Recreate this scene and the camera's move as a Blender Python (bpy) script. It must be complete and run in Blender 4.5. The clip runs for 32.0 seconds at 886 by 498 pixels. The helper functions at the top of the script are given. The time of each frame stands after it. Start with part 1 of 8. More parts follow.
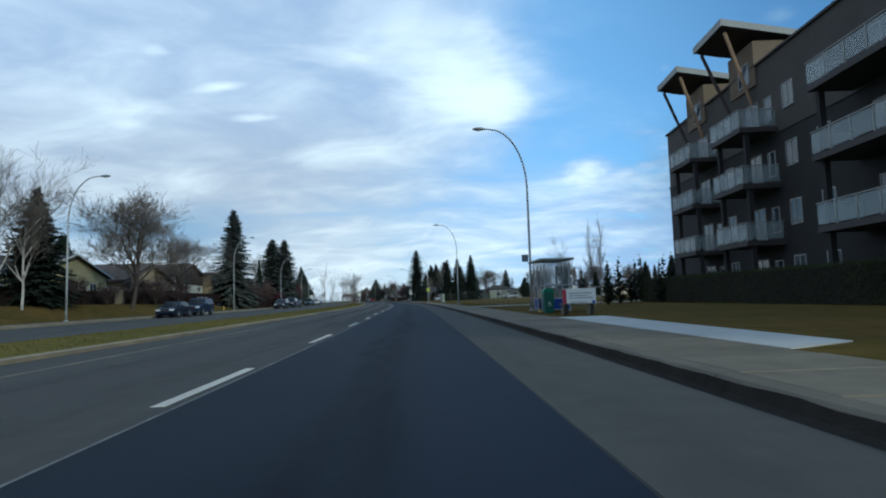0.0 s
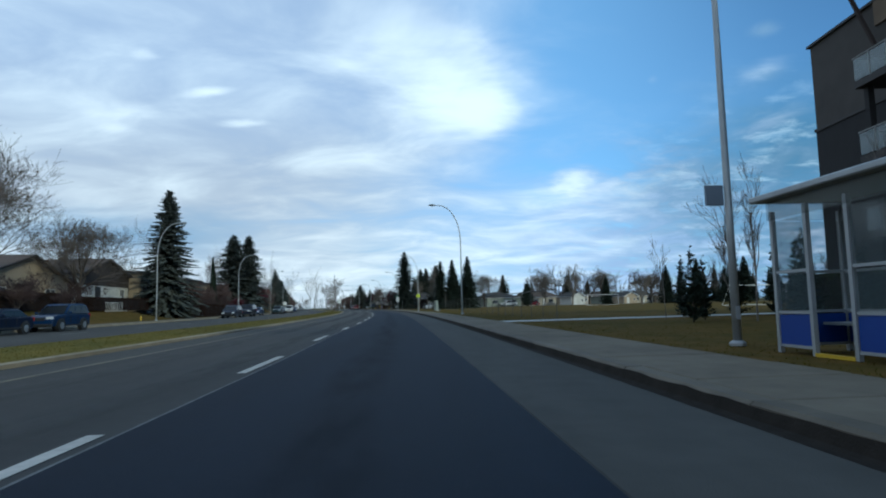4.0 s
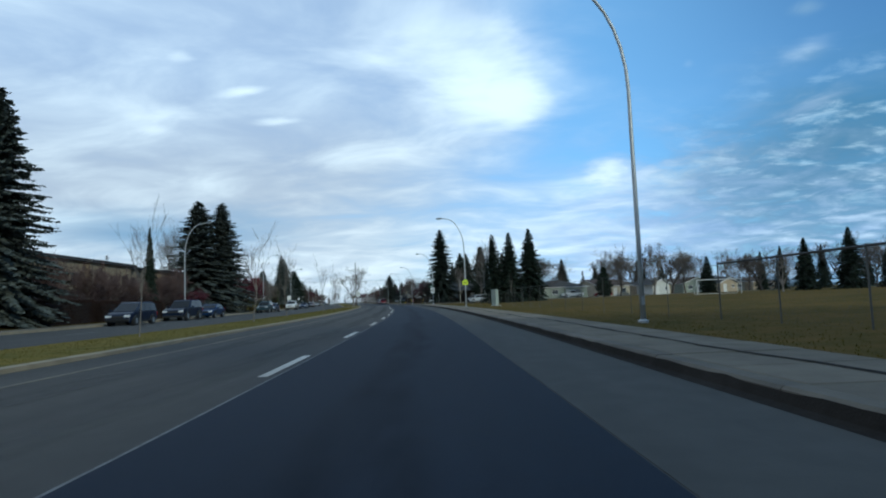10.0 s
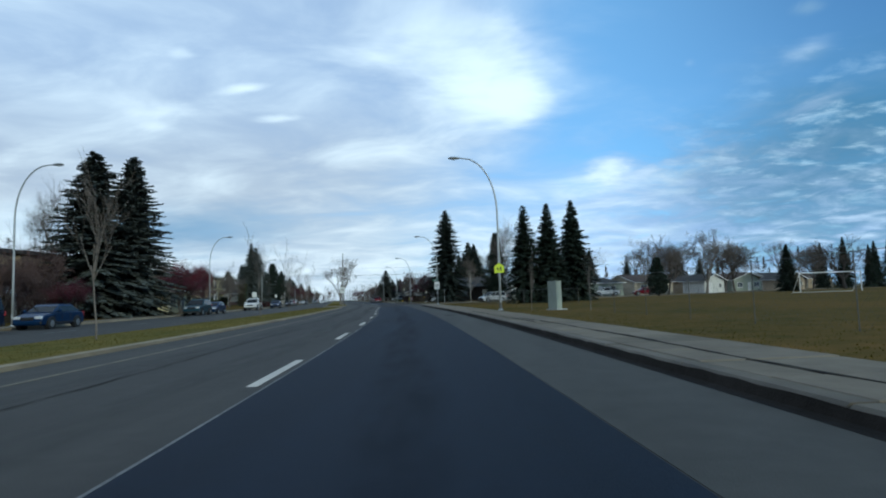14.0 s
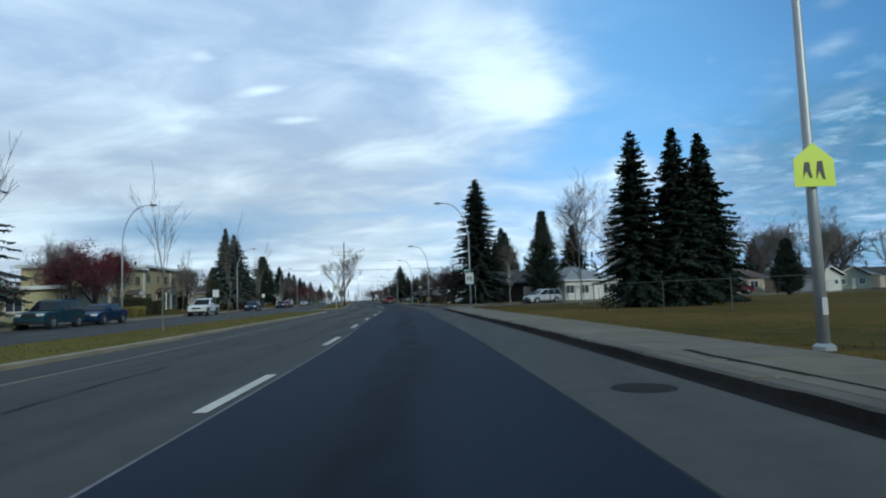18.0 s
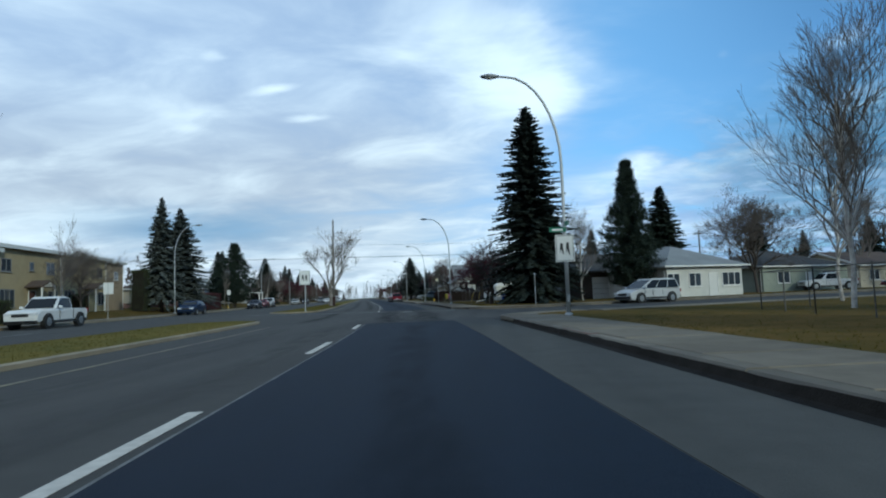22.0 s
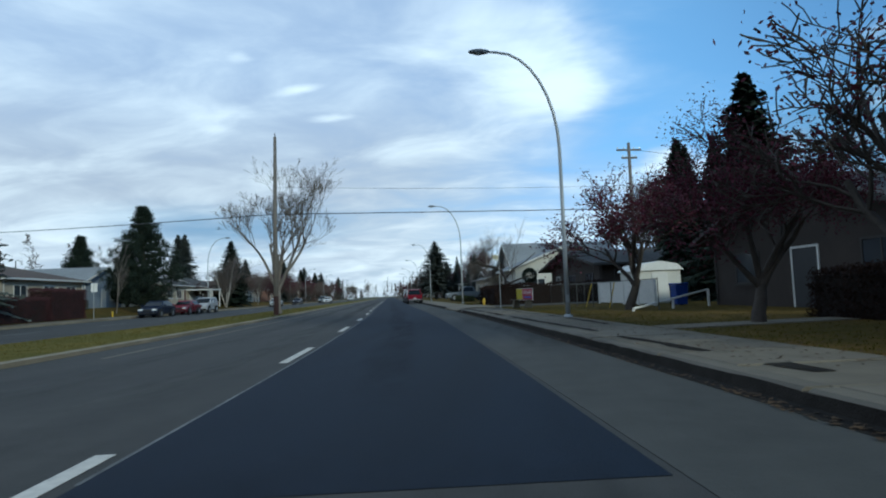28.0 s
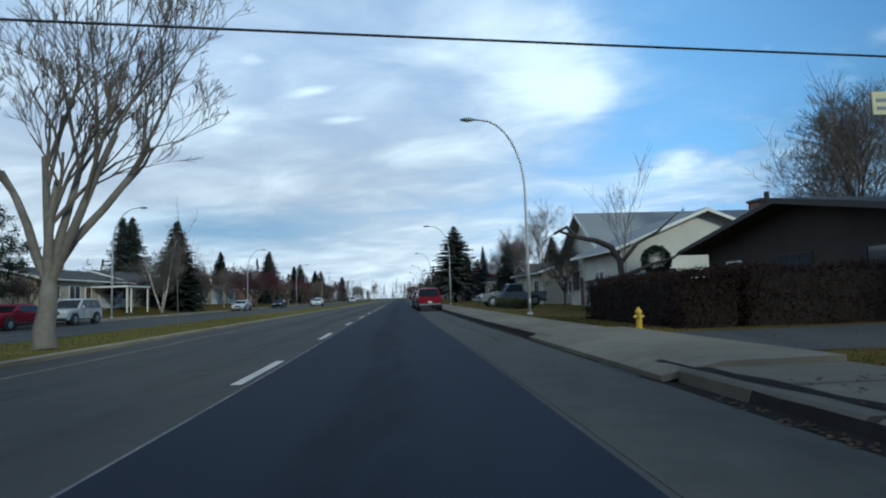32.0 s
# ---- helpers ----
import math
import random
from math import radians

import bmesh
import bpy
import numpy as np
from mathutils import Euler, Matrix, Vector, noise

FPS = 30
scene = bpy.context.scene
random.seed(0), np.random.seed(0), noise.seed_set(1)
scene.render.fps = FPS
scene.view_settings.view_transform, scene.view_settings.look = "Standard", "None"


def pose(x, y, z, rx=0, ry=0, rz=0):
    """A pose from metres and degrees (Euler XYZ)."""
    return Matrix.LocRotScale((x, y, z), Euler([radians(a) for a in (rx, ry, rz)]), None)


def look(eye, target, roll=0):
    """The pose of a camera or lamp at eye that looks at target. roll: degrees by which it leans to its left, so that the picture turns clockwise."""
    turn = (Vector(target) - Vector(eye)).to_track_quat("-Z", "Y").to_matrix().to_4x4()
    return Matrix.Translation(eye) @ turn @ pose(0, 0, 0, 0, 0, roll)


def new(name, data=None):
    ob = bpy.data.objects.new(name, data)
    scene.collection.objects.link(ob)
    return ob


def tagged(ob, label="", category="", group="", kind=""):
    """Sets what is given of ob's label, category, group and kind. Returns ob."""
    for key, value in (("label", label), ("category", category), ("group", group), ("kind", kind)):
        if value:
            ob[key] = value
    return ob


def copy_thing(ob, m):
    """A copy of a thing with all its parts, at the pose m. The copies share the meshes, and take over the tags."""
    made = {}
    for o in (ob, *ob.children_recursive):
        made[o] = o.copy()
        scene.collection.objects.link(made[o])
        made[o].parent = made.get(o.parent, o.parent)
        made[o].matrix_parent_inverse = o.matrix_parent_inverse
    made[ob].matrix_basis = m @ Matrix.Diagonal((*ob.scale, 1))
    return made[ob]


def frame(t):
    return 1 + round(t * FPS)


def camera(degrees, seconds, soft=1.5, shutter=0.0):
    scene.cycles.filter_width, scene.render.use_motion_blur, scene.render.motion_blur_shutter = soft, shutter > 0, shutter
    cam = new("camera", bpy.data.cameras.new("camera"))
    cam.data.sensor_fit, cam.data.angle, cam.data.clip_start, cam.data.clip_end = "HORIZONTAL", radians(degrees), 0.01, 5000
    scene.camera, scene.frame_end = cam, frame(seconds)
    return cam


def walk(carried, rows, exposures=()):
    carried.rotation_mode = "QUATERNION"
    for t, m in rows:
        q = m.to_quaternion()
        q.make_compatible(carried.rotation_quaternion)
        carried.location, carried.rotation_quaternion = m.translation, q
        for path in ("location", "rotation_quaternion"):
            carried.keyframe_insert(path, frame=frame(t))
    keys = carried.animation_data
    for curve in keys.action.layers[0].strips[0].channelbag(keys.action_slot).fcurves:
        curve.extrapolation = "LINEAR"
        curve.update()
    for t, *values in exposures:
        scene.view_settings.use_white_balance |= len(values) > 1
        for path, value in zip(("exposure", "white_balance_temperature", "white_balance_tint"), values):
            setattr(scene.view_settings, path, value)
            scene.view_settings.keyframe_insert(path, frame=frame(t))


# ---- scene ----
cam = camera(72.8, 32.0, soft=2.0)
PATH = [
    (0, (0.0, 0.0, 1.023), (0.0, 1.994, 1.184), -1.8),
    (0.5, (-0.062, 2.728, 1.039), (-0.053, 4.721, 1.207), -2.4),
    (1, (-0.141, 5.511, 1.047), (-0.139, 7.504, 1.219), -1.2),
    (1.5, (-0.25, 8.38, 1.066), (-0.233, 10.373, 1.236), -2.4),
    (2, (-0.391, 11.143, 1.058), (-0.4, 13.135, 1.23), -1.9),
    (2.5, (-0.551, 13.862, 1.067), (-0.545, 15.854, 1.243), -2.4),
    (4.5, (-1.154, 24.75, 1.066), (-1.108, 26.741, 1.252), -1.2),
    (5, (-1.301, 27.733, 1.063), (-1.267, 29.724, 1.243), -1.6),
    (5.5, (-1.456, 30.939, 1.062), (-1.451, 32.931, 1.238), -1.8),
    (6, (-1.608, 34.26, 1.061), (-1.606, 36.253, 1.238), -2.7),
    (6.5, (-1.755, 37.559, 1.059), (-1.706, 39.551, 1.231), -2.9),
    (7, (-1.91, 40.902, 1.063), (-1.912, 42.893, 1.255), -0.9),
    (7.5, (-2.076, 44.282, 1.059), (-2.107, 46.273, 1.244), -1.1),
    (8, (-2.272, 47.618, 1.061), (-2.308, 49.61, 1.236), -1.6),
    (8.5, (-2.501, 50.926, 1.048), (-2.558, 52.917, 1.224), -1.7),
    (9, (-2.75, 54.169, 1.034), (-2.813, 56.161, 1.203), -2.1),
    (9.5, (-3.01, 57.462, 1.056), (-3.078, 59.454, 1.225), -1.7),
    (10, (-3.286, 60.746, 1.06), (-3.359, 62.737, 1.225), -2.2),
    (10.5, (-3.557, 63.986, 1.061), (-3.611, 65.978, 1.228), -2.1),
    (11, (-3.821, 67.255, 1.058), (-3.893, 69.246, 1.23), -1.7),
    (11.5, (-4.084, 70.71, 1.072), (-4.144, 72.701, 1.248), -2.5),
    (12, (-4.34, 74.21, 1.077), (-4.396, 76.202, 1.25), -2.3),
    (12.5, (-4.597, 77.73, 1.07), (-4.649, 79.722, 1.234), -2.2),
    (13, (-4.871, 81.288, 1.055), (-4.928, 83.28, 1.219), -1.6),
    (13.5, (-5.171, 84.917, 1.09), (-5.24, 86.91, 1.251), -1.8),
    (15.5, (-6.486, 99.225, 1.111), (-6.58, 101.216, 1.266), -1.6),
    (16, (-6.856, 102.864, 1.107), (-6.967, 104.856, 1.252), -1.5),
    (16.5, (-7.242, 106.597, 1.095), (-7.359, 108.587, 1.248), -1.5),
    (17, (-7.578, 110.2, 1.077), (-7.699, 112.19, 1.241), -1.7),
    (17.5, (-7.889, 113.824, 1.093), (-8.021, 115.813, 1.247), -2.0),
    (18, (-8.176, 117.231, 1.075), (-8.309, 119.22, 1.236), -1.9),
    (18.5, (-8.554, 120.897, 1.078), (-8.709, 122.884, 1.241), -2.0),
    (19, (-8.997, 124.562, 1.084), (-9.13, 126.552, 1.233), -3.0),
    (19.5, (-9.498, 128.188, 1.078), (-9.612, 130.179, 1.23), -2.4),
    (20, (-10.028, 131.84, 1.077), (-10.156, 133.83, 1.231), -1.7),
    (20.5, (-10.567, 135.545, 1.078), (-10.714, 137.534, 1.229), -1.5),
    (21, (-11.097, 139.353, 1.081), (-11.263, 141.34, 1.239), -1.6),
    (21.5, (-11.611, 143.176, 1.074), (-11.778, 145.163, 1.233), -2.4),
    (22, (-12.105, 146.943, 1.069), (-12.274, 148.929, 1.222), -2.1),
    (22.5, (-12.595, 150.743, 1.068), (-12.779, 152.729, 1.218), -2.1),
    (23, (-13.063, 154.509, 1.104), (-13.254, 156.493, 1.261), -2.3),
    (23.5, (-13.523, 158.062, 1.074), (-13.725, 160.045, 1.233), -1.9),
    (24, (-13.947, 161.386, 1.056), (-14.16, 163.368, 1.217), -2.3),
    (24.5, (-14.405, 164.859, 1.063), (-14.6, 166.843, 1.223), -2.7),
    (25, (-14.896, 168.355, 1.078), (-15.093, 170.335, 1.274), -2.3),
    (25.5, (-15.415, 171.872, 1.082), (-15.619, 173.851, 1.283), -2.2),
    (26, (-15.97, 175.574, 1.071), (-16.189, 177.556, 1.224), -2.4),
    (26.5, (-16.563, 179.327, 1.074), (-16.808, 181.306, 1.23), -1.9),
    (28.5, (-19.114, 194.324, 1.072), (-19.37, 196.302, 1.216), -2.5),
    (29, (-19.781, 197.926, 1.064), (-20.041, 199.904, 1.203), -3.0),
    (29.5, (-20.42, 201.442, 1.055), (-20.642, 203.423, 1.224), -2.5),
    (30, (-21.046, 204.879, 1.067), (-21.297, 206.858, 1.203), -1.9),
    (30.5, (-21.707, 208.481, 1.078), (-21.985, 210.457, 1.214), -2.1),
    (31, (-22.394, 212.016, 1.091), (-22.683, 213.991, 1.223), -2.3),
    (31.5, (-23.105, 215.429, 1.086), (-23.375, 217.406, 1.214), -2.3),
    (32, (-23.792, 218.669, 1.111), (-24.076, 220.643, 1.268), -1.8),
]
walk(cam, [(t, look(eye, target, roll)) for t, eye, target, roll in PATH], exposures=[(0, -0.07, 5250, -8), (32, -0.07, 5250, -8)])

# ---------------------------------------------------------------- light
SUN_AZ, SUN_EL = 140.0, 21.0     # degrees clockwise from +y, and above the horizon
az, el = radians(SUN_AZ), radians(SUN_EL)
sun_from = Vector((math.sin(az) * math.cos(el), math.cos(az) * math.cos(el), math.sin(el)))
sun_data = bpy.data.lights.new("sun", "SUN")
sun_data.energy, sun_data.angle, sun_data.color = 2.1, radians(5.0), (1.0, 0.87, 0.68)
sun = new("sun", sun_data)
sun.matrix_world = look(sun_from * 100, (0, 0, 0))


def build_world():
    w = bpy.data.worlds.new("sky")
    scene.world = w
    w.use_nodes = True
    nt = w.node_tree
    nt.nodes.clear()
    N, L = nt.nodes.new, nt.links.new

    def math_node(op, a, b=None, c=None):
        n = N("ShaderNodeMath")
        n.operation = op
        for i, v in enumerate((a, b, c)):
            if v is None:
                continue
            if isinstance(v, (int, float)):
                n.inputs[i].default_value = v
            else:
                L(v, n.inputs[i])
        return n.outputs[0]

    def step(v, a, b):
        n = N("ShaderNodeMapRange")
        n.interpolation_type = "SMOOTHSTEP"
        L(v, n.inputs["Value"])
        n.inputs["From Min"].default_value, n.inputs["From Max"].default_value = a, b
        return n.outputs["Result"]

    def mix(f, a, b):
        n = N("ShaderNodeMix")
        n.data_type = "RGBA"
        L(f, n.inputs[0])
        for v, k in ((a, 6), (b, 7)):
            if isinstance(v, tuple):
                n.inputs[k].default_value = (*v, 1)
            else:
                L(v, n.inputs[k])
        return n.outputs[2]

    co = N("ShaderNodeTexCoord").outputs["Generated"]
    sep = N("ShaderNodeSeparateXYZ")
    L(co, sep.inputs[0])
    x, y, z = sep.outputs
    zz = math_node("ADD", math_node("MAXIMUM", z, 0.0), 0.16)
    u, v = math_node("DIVIDE", x, zz), math_node("DIVIDE", y, zz)

    def noise_at(su, sv, ou, detail=5.0, rough=0.55, dist=0.4):
        cmb = N("ShaderNodeCombineXYZ")
        L(math_node("MULTIPLY_ADD", u, su, ou), cmb.inputs[0])
        L(math_node("MULTIPLY", v, sv), cmb.inputs[1])
        n = N("ShaderNodeTexNoise")
        n.inputs["Scale"].default_value = 1.0
        n.inputs["Detail"].default_value = detail
        n.inputs["Roughness"].default_value = rough
        n.inputs["Distortion"].default_value = dist
        L(cmb.outputs[0], n.inputs["Vector"])
        return n.outputs["Fac"]

    az_ = math_node("ARCTAN2", x, y)              # 0 ahead, to the right positive
    el_ = math_node("ARCSINE", z)

    sky = N("ShaderNodeTexSky")
    sky.sky_type, sky.sun_disc = "NISHITA", False
    sky.sun_elevation, sky.sun_rotation = radians(SUN_EL), radians(SUN_AZ)
    sky.altitude, sky.air_density, sky.dust_density, sky.ozone_density = 700, 1.0, 0.4, 4.0

    big = noise_at(0.75, 1.1, 3.1, 3.0, 0.5, 0.3)
    fine = noise_at(1.9, 2.7, 7.7, 6.0, 0.56, 0.5)
    puff = noise_at(3.6, 3.4, 1.3, 4.0, 0.6, 0.5)
    warp = math_node("SUBTRACT", noise_at(2.3, 2.6, 12.4, 4.0, 0.6, 0.2), 0.5)
    warp2 = math_node("SUBTRACT", noise_at(2.1, 2.9, 31.7, 4.0, 0.6, 0.2), 0.5)

    def blob(a, e, ra, re, tilt, w=0.16, inner=0.0):
        da = math_node("ADD", math_node("SUBTRACT", az_, radians(a)), math_node("MULTIPLY", warp, w))
        de = math_node("ADD", math_node("SUBTRACT", el_, radians(e)), math_node("MULTIPLY", warp2, w * 0.7))
        c, s = math.cos(radians(tilt)), math.sin(radians(tilt))
        p = math_node("ADD", math_node("MULTIPLY", da, c), math_node("MULTIPLY", de, s))
        q = math_node("SUBTRACT", math_node("MULTIPLY", de, c), math_node("MULTIPLY", da, s))
        p, q = math_node("DIVIDE", p, radians(ra)), math_node("DIVIDE", q, radians(re))
        r = math_node("SQRT", math_node("ADD", math_node("MULTIPLY", p, p), math_node("MULTIPLY", q, q)))
        return step(r, 1.0, inner)

    # thick cover to the left and low down, a clear gap high on the right with broken cloud below it
    gap = math_node("MULTIPLY", step(az_, radians(-3), radians(19)), step(el_, radians(5.0), radians(16)))
    gap = math_node("MULTIPLY", gap, step(az_, radians(110), radians(60)))
    low_gap = math_node("MULTIPLY", step(az_, radians(5), radians(20)), step(el_, radians(19), radians(10)))
    low_gap = math_node("MULTIPLY", low_gap, step(az_, radians(110), radians(60)))
    body = math_node("ADD", math_node("MULTIPLY", big, 0.42), math_node("MULTIPLY", fine, 0.44))
    body = math_node("SUBTRACT", math_node("ADD", body, 0.29), math_node("MULTIPLY", gap, 0.44))
    body = math_node("ADD", body, math_node("MULTIPLY", step(az_, radians(2), radians(-22)), 0.17))
    body = math_node("ADD", body, math_node("MULTIPLY", low_gap, math_node("MULTIPLY_ADD", puff, 1.15, -0.46)))
    body = math_node("ADD", body, math_node("MULTIPLY", blob(29.0, 12.0, 18.0, 7.5, 6, 0.2), math_node("MULTIPLY_ADD", puff, 0.9, -0.18)))
    main = blob(-0.5, 22.0, 14.5, 8.0, -30, 0.2)
    main2 = blob(4.4, 18.6, 6.8, 4.6, -14, 0.10)
    small = math_node("MULTIPLY", blob(13.6, 11.6, 2.6, 1.7, -8, 0.10), 0.8)
    core = math_node("MAXIMUM", math_node("MAXIMUM", main, main2), small)
    # two thin bright streaks on the left, a few loose puffs high on the right
    for a, e, ra, re, tilt, k in ((-20.4, 19.0, 2.9, 0.55, 10, 0.9), (-17.6, 16.7, 3.2, 0.5, 6, 0.8), (30.6, 21.8, 1.9, 1.1, 0, 0.6), (30.7, 18.7, 2.8, 1.5, 8, 0.5), (21.5, 19.5, 0.9, 0.7, 0, 0.3), (-26, 21.5, 1.6, 0.8, 0, 0.5), (-27.5, 15.5, 2.2, 0.8, 0, 0.4)):
        core = math_node("MAXIMUM", core, math_node("MULTIPLY", blob(a, e, ra, re, tilt, 0.035), k))
    body = math_node("ADD", body, math_node("MULTIPLY", core, 0.44))
    cloud = step(body, 0.30, 0.86)
    light_ = math_node("ADD", math_node("MULTIPLY", fine, 0.82), math_node("MULTIPLY", big, 0.50))
    light_ = math_node("ADD", light_, math_node("MULTIPLY", core, 0.30))
    low = math_node("MULTIPLY", step(el_, radians(12), radians(3)), step(az_, radians(14), radians(2)))
    light_ = math_node("ADD", light_, math_node("MULTIPLY", low, 0.10))
    shade = step(light_, 0.50, 1.06)
    tone = mix(shade, (0.42, 0.50, 0.70), (0.97, 0.965, 1.0))
    slate = math_node("MULTIPLY", math_node("MULTIPLY", step(az_, radians(12), radians(30)), step(puff, 0.72, 0.42)), 0.8)
    tone = mix(slate, tone, (0.17, 0.29, 0.44))
    warm = mix(shade, (0.51, 0.50, 0.56), (0.95, 0.905, 0.90))        # the cover to the left is a warmer grey
    left = math_node("MULTIPLY", step(az_, radians(13), radians(-10)), math_node("MULTIPLY_ADD", step(el_, radians(22), radians(9)), 0.60, 0.36))
    tone = mix(left, tone, warm)
    tone = mix(math_node("MULTIPLY", blob(-27.0, 6.6, 17.0, 3.4, 0, 0.10), 0.72), tone, (0.20, 0.33, 0.49))      # a slate streak low on the left
    # thin bright haze in the clear gap, densest beside the bright cloud
    thin = math_node("MULTIPLY", math_node("MULTIPLY", step(az_, radians(40), radians(10)), step(az_, radians(-14), radians(2))), 0.36)
    clear = N("ShaderNodeVectorMath")
    clear.operation = "SCALE"
    L(sky.outputs[0], clear.inputs[0])
    clear.inputs["Scale"].default_value = 1.0
    air = mix(thin, clear.outputs[0], (3.3, 5.4, 8.2))
    b1, b2 = N("ShaderNodeBackground"), N("ShaderNodeBackground")
    L(air, b1.inputs[0])
    b1.inputs[1].default_value = 0.15
    L(tone, b2.inputs[0])
    b2.inputs[1].default_value = 1.13
    ms = N("ShaderNodeMixShader")
    L(cloud, ms.inputs[0])
    L(b1.outputs[0], ms.inputs[1])
    L(b2.outputs[0], ms.inputs[2])
    # a bank of slate-blue rippled cloud low on the right
    ripple = mix(step(noise_at(4.6, 6.4, 5.5, 5.0, 0.62, 0.3), 0.50, 0.70), (0.105, 0.225, 0.35), (0.56, 0.66, 0.74))
    b3 = N("ShaderNodeBackground")
    L(ripple, b3.inputs[0])
    bank = N("ShaderNodeMixShader")
    L(math_node("MULTIPLY", blob(33.0, 11.5, 19.0, 9.5, 8, 0.16), 0.72), bank.inputs[0])
    L(ms.outputs[0], bank.inputs[1])
    L(b3.outputs[0], bank.inputs[2])
    out = N("ShaderNodeOutputWorld")
    L(bank.outputs[0], out.inputs[0])


build_world()

# ---------------------------------------------------------------- materials
MATS = {}


def mat(name, col, col2=None, scale=6.0, rough=0.8, bump=0.0, metal=0.0, fine=40.0, spec=0.4, rnd=0.0, wide=0.35, fine_amt=0.35, along=1.0):
    """Two colours mixed by a broad and a fine noise; rnd varies whole pieces."""
    if name in MATS:
        return MATS[name]
    m = bpy.data.materials.new(name)
    m.use_nodes = True
    nt = m.node_tree
    b = nt.nodes["Principled BSDF"]
    N, L = nt.nodes.new, nt.links.new
    b.inputs["Roughness"].default_value = rough
    b.inputs["Metallic"].default_value = metal
    b.inputs["Specular IOR Level"].default_value = spec
    col2 = col2 or tuple(c * 0.72 for c in col)
    tc = N("ShaderNodeTexCoord")
    n1, n2 = N("ShaderNodeTexNoise"), N("ShaderNodeTexNoise")
    n1.inputs["Scale"].default_value, n1.inputs["Detail"].default_value = wide, 5
    n2.inputs["Scale"].default_value, n2.inputs["Detail"].default_value = scale, 6
    geo = N("ShaderNodeNewGeometry")
    vm = N("ShaderNodeVectorMath")       # along < 1 draws the broad noise out along the road
    vm.operation = "MULTIPLY"
    vm.inputs[1].default_value = (1, along, 1)
    L(geo.outputs["Position"], vm.inputs[0])
    L(vm.outputs[0], n1.inputs["Vector"])
    L(geo.outputs["Position"], n2.inputs["Vector"])
    a = N("ShaderNodeMath")
    a.operation = "MULTIPLY_ADD"
    L(n2.outputs["Fac"], a.inputs[0])
    a.inputs[1].default_value = fine_amt * 2
    L(n1.outputs["Fac"], a.inputs[2])
    r = N("ShaderNodeMapRange")
    L(a.outputs[0], r.inputs["Value"])
    r.inputs["From Min"].default_value = 0.28 + fine_amt * 0.75
    r.inputs["From Max"].default_value = 0.72 + fine_amt * 1.25
    mx = N("ShaderNodeMix")
    mx.data_type = "RGBA"
    L(r.outputs[0], mx.inputs[0])
    mx.inputs[6].default_value, mx.inputs[7].default_value = (*col, 1), (*col2, 1)
    last = mx.outputs[2]
    if rnd:
        oi = N("ShaderNodeObjectInfo")
        hs = N("ShaderNodeHueSaturation")
        mr = N("ShaderNodeMapRange")
        L(oi.outputs["Random"], mr.inputs["Value"])
        mr.inputs["To Min"].default_value, mr.inputs["To Max"].default_value = 1 - rnd, 1 + rnd
        L(mr.outputs[0], hs.inputs["Value"])
        L(last, hs.inputs["Color"])
        last = hs.outputs[0]
    L(last, b.inputs["Base Color"])
    if bump:
        n3 = N("ShaderNodeTexNoise")
        n3.inputs["Scale"].default_value, n3.inputs["Detail"].default_value = fine, 4
        L(geo.outputs["Position"], n3.inputs["Vector"])
        bp = N("ShaderNodeBump")
        bp.inputs["Strength"].default_value, bp.inputs["Distance"].default_value = bump, 0.03
        L(n3.outputs["Fac"], bp.inputs["Height"])
        L(bp.outputs[0], b.inputs["Normal"])
    MATS[name] = m
    return m


def leaf_mat(name, col, col2, rough=0.75):
    """Foliage that varies from leaf to leaf."""
    if name in MATS:
        return MATS[name]
    m = bpy.data.materials.new(name)
    m.use_nodes = True
    nt = m.node_tree
    b = nt.nodes["Principled BSDF"]
    geo, n = nt.nodes.new("ShaderNodeNewGeometry"), nt.nodes.new("ShaderNodeTexNoise")
    n.inputs["Scale"].default_value = 0.7
    nt.links.new(geo.outputs["Position"], n.inputs["Vector"])
    ad = nt.nodes.new("ShaderNodeMath")
    ad.operation = "MULTIPLY_ADD"
    nt.links.new(geo.outputs["Random Per Island"], ad.inputs[0])
    ad.inputs[1].default_value = 0.6
    sb = nt.nodes.new("ShaderNodeMath")
    sb.operation = "SUBTRACT"
    nt.links.new(n.outputs["Fac"], sb.inputs[0])
    sb.inputs[1].default_value = 0.3
    nt.links.new(sb.outputs[0], ad.inputs[2])
    mx = nt.nodes.new("ShaderNodeMix")
    mx.data_type = "RGBA"
    nt.links.new(ad.outputs[0], mx.inputs[0])
    mx.inputs[6].default_value, mx.inputs[7].default_value = (*col, 1), (*col2, 1)
    nt.links.new(mx.outputs[2], b.inputs["Base Color"])
    b.inputs["Roughness"].default_value = rough
    b.inputs["Specular IOR Level"].default_value = 0.08
    MATS[name] = m
    return m


def glass_mat(name, tint=(0.02, 0.025, 0.03), rough=0.06):
    """Dark window glass over an unlit room: a glossy dark pane."""
    if name in MATS:
        return MATS[name]
    m = mat(name, tint, tuple(c * 1.6 for c in tint), scale=0.8, rough=rough, spec=0.6)
    return m


def clear_glass(name, tint, alpha):
    if name in MATS:
        return MATS[name]
    m = bpy.data.materials.new(name)
    m.use_nodes = True
    b = m.node_tree.nodes["Principled BSDF"]
    b.inputs["Base Color"].default_value = (*tint, 1)
    b.inputs["Roughness"].default_value = 0.08
    b.inputs["Alpha"].default_value = alpha
    MATS[name] = m
    return m


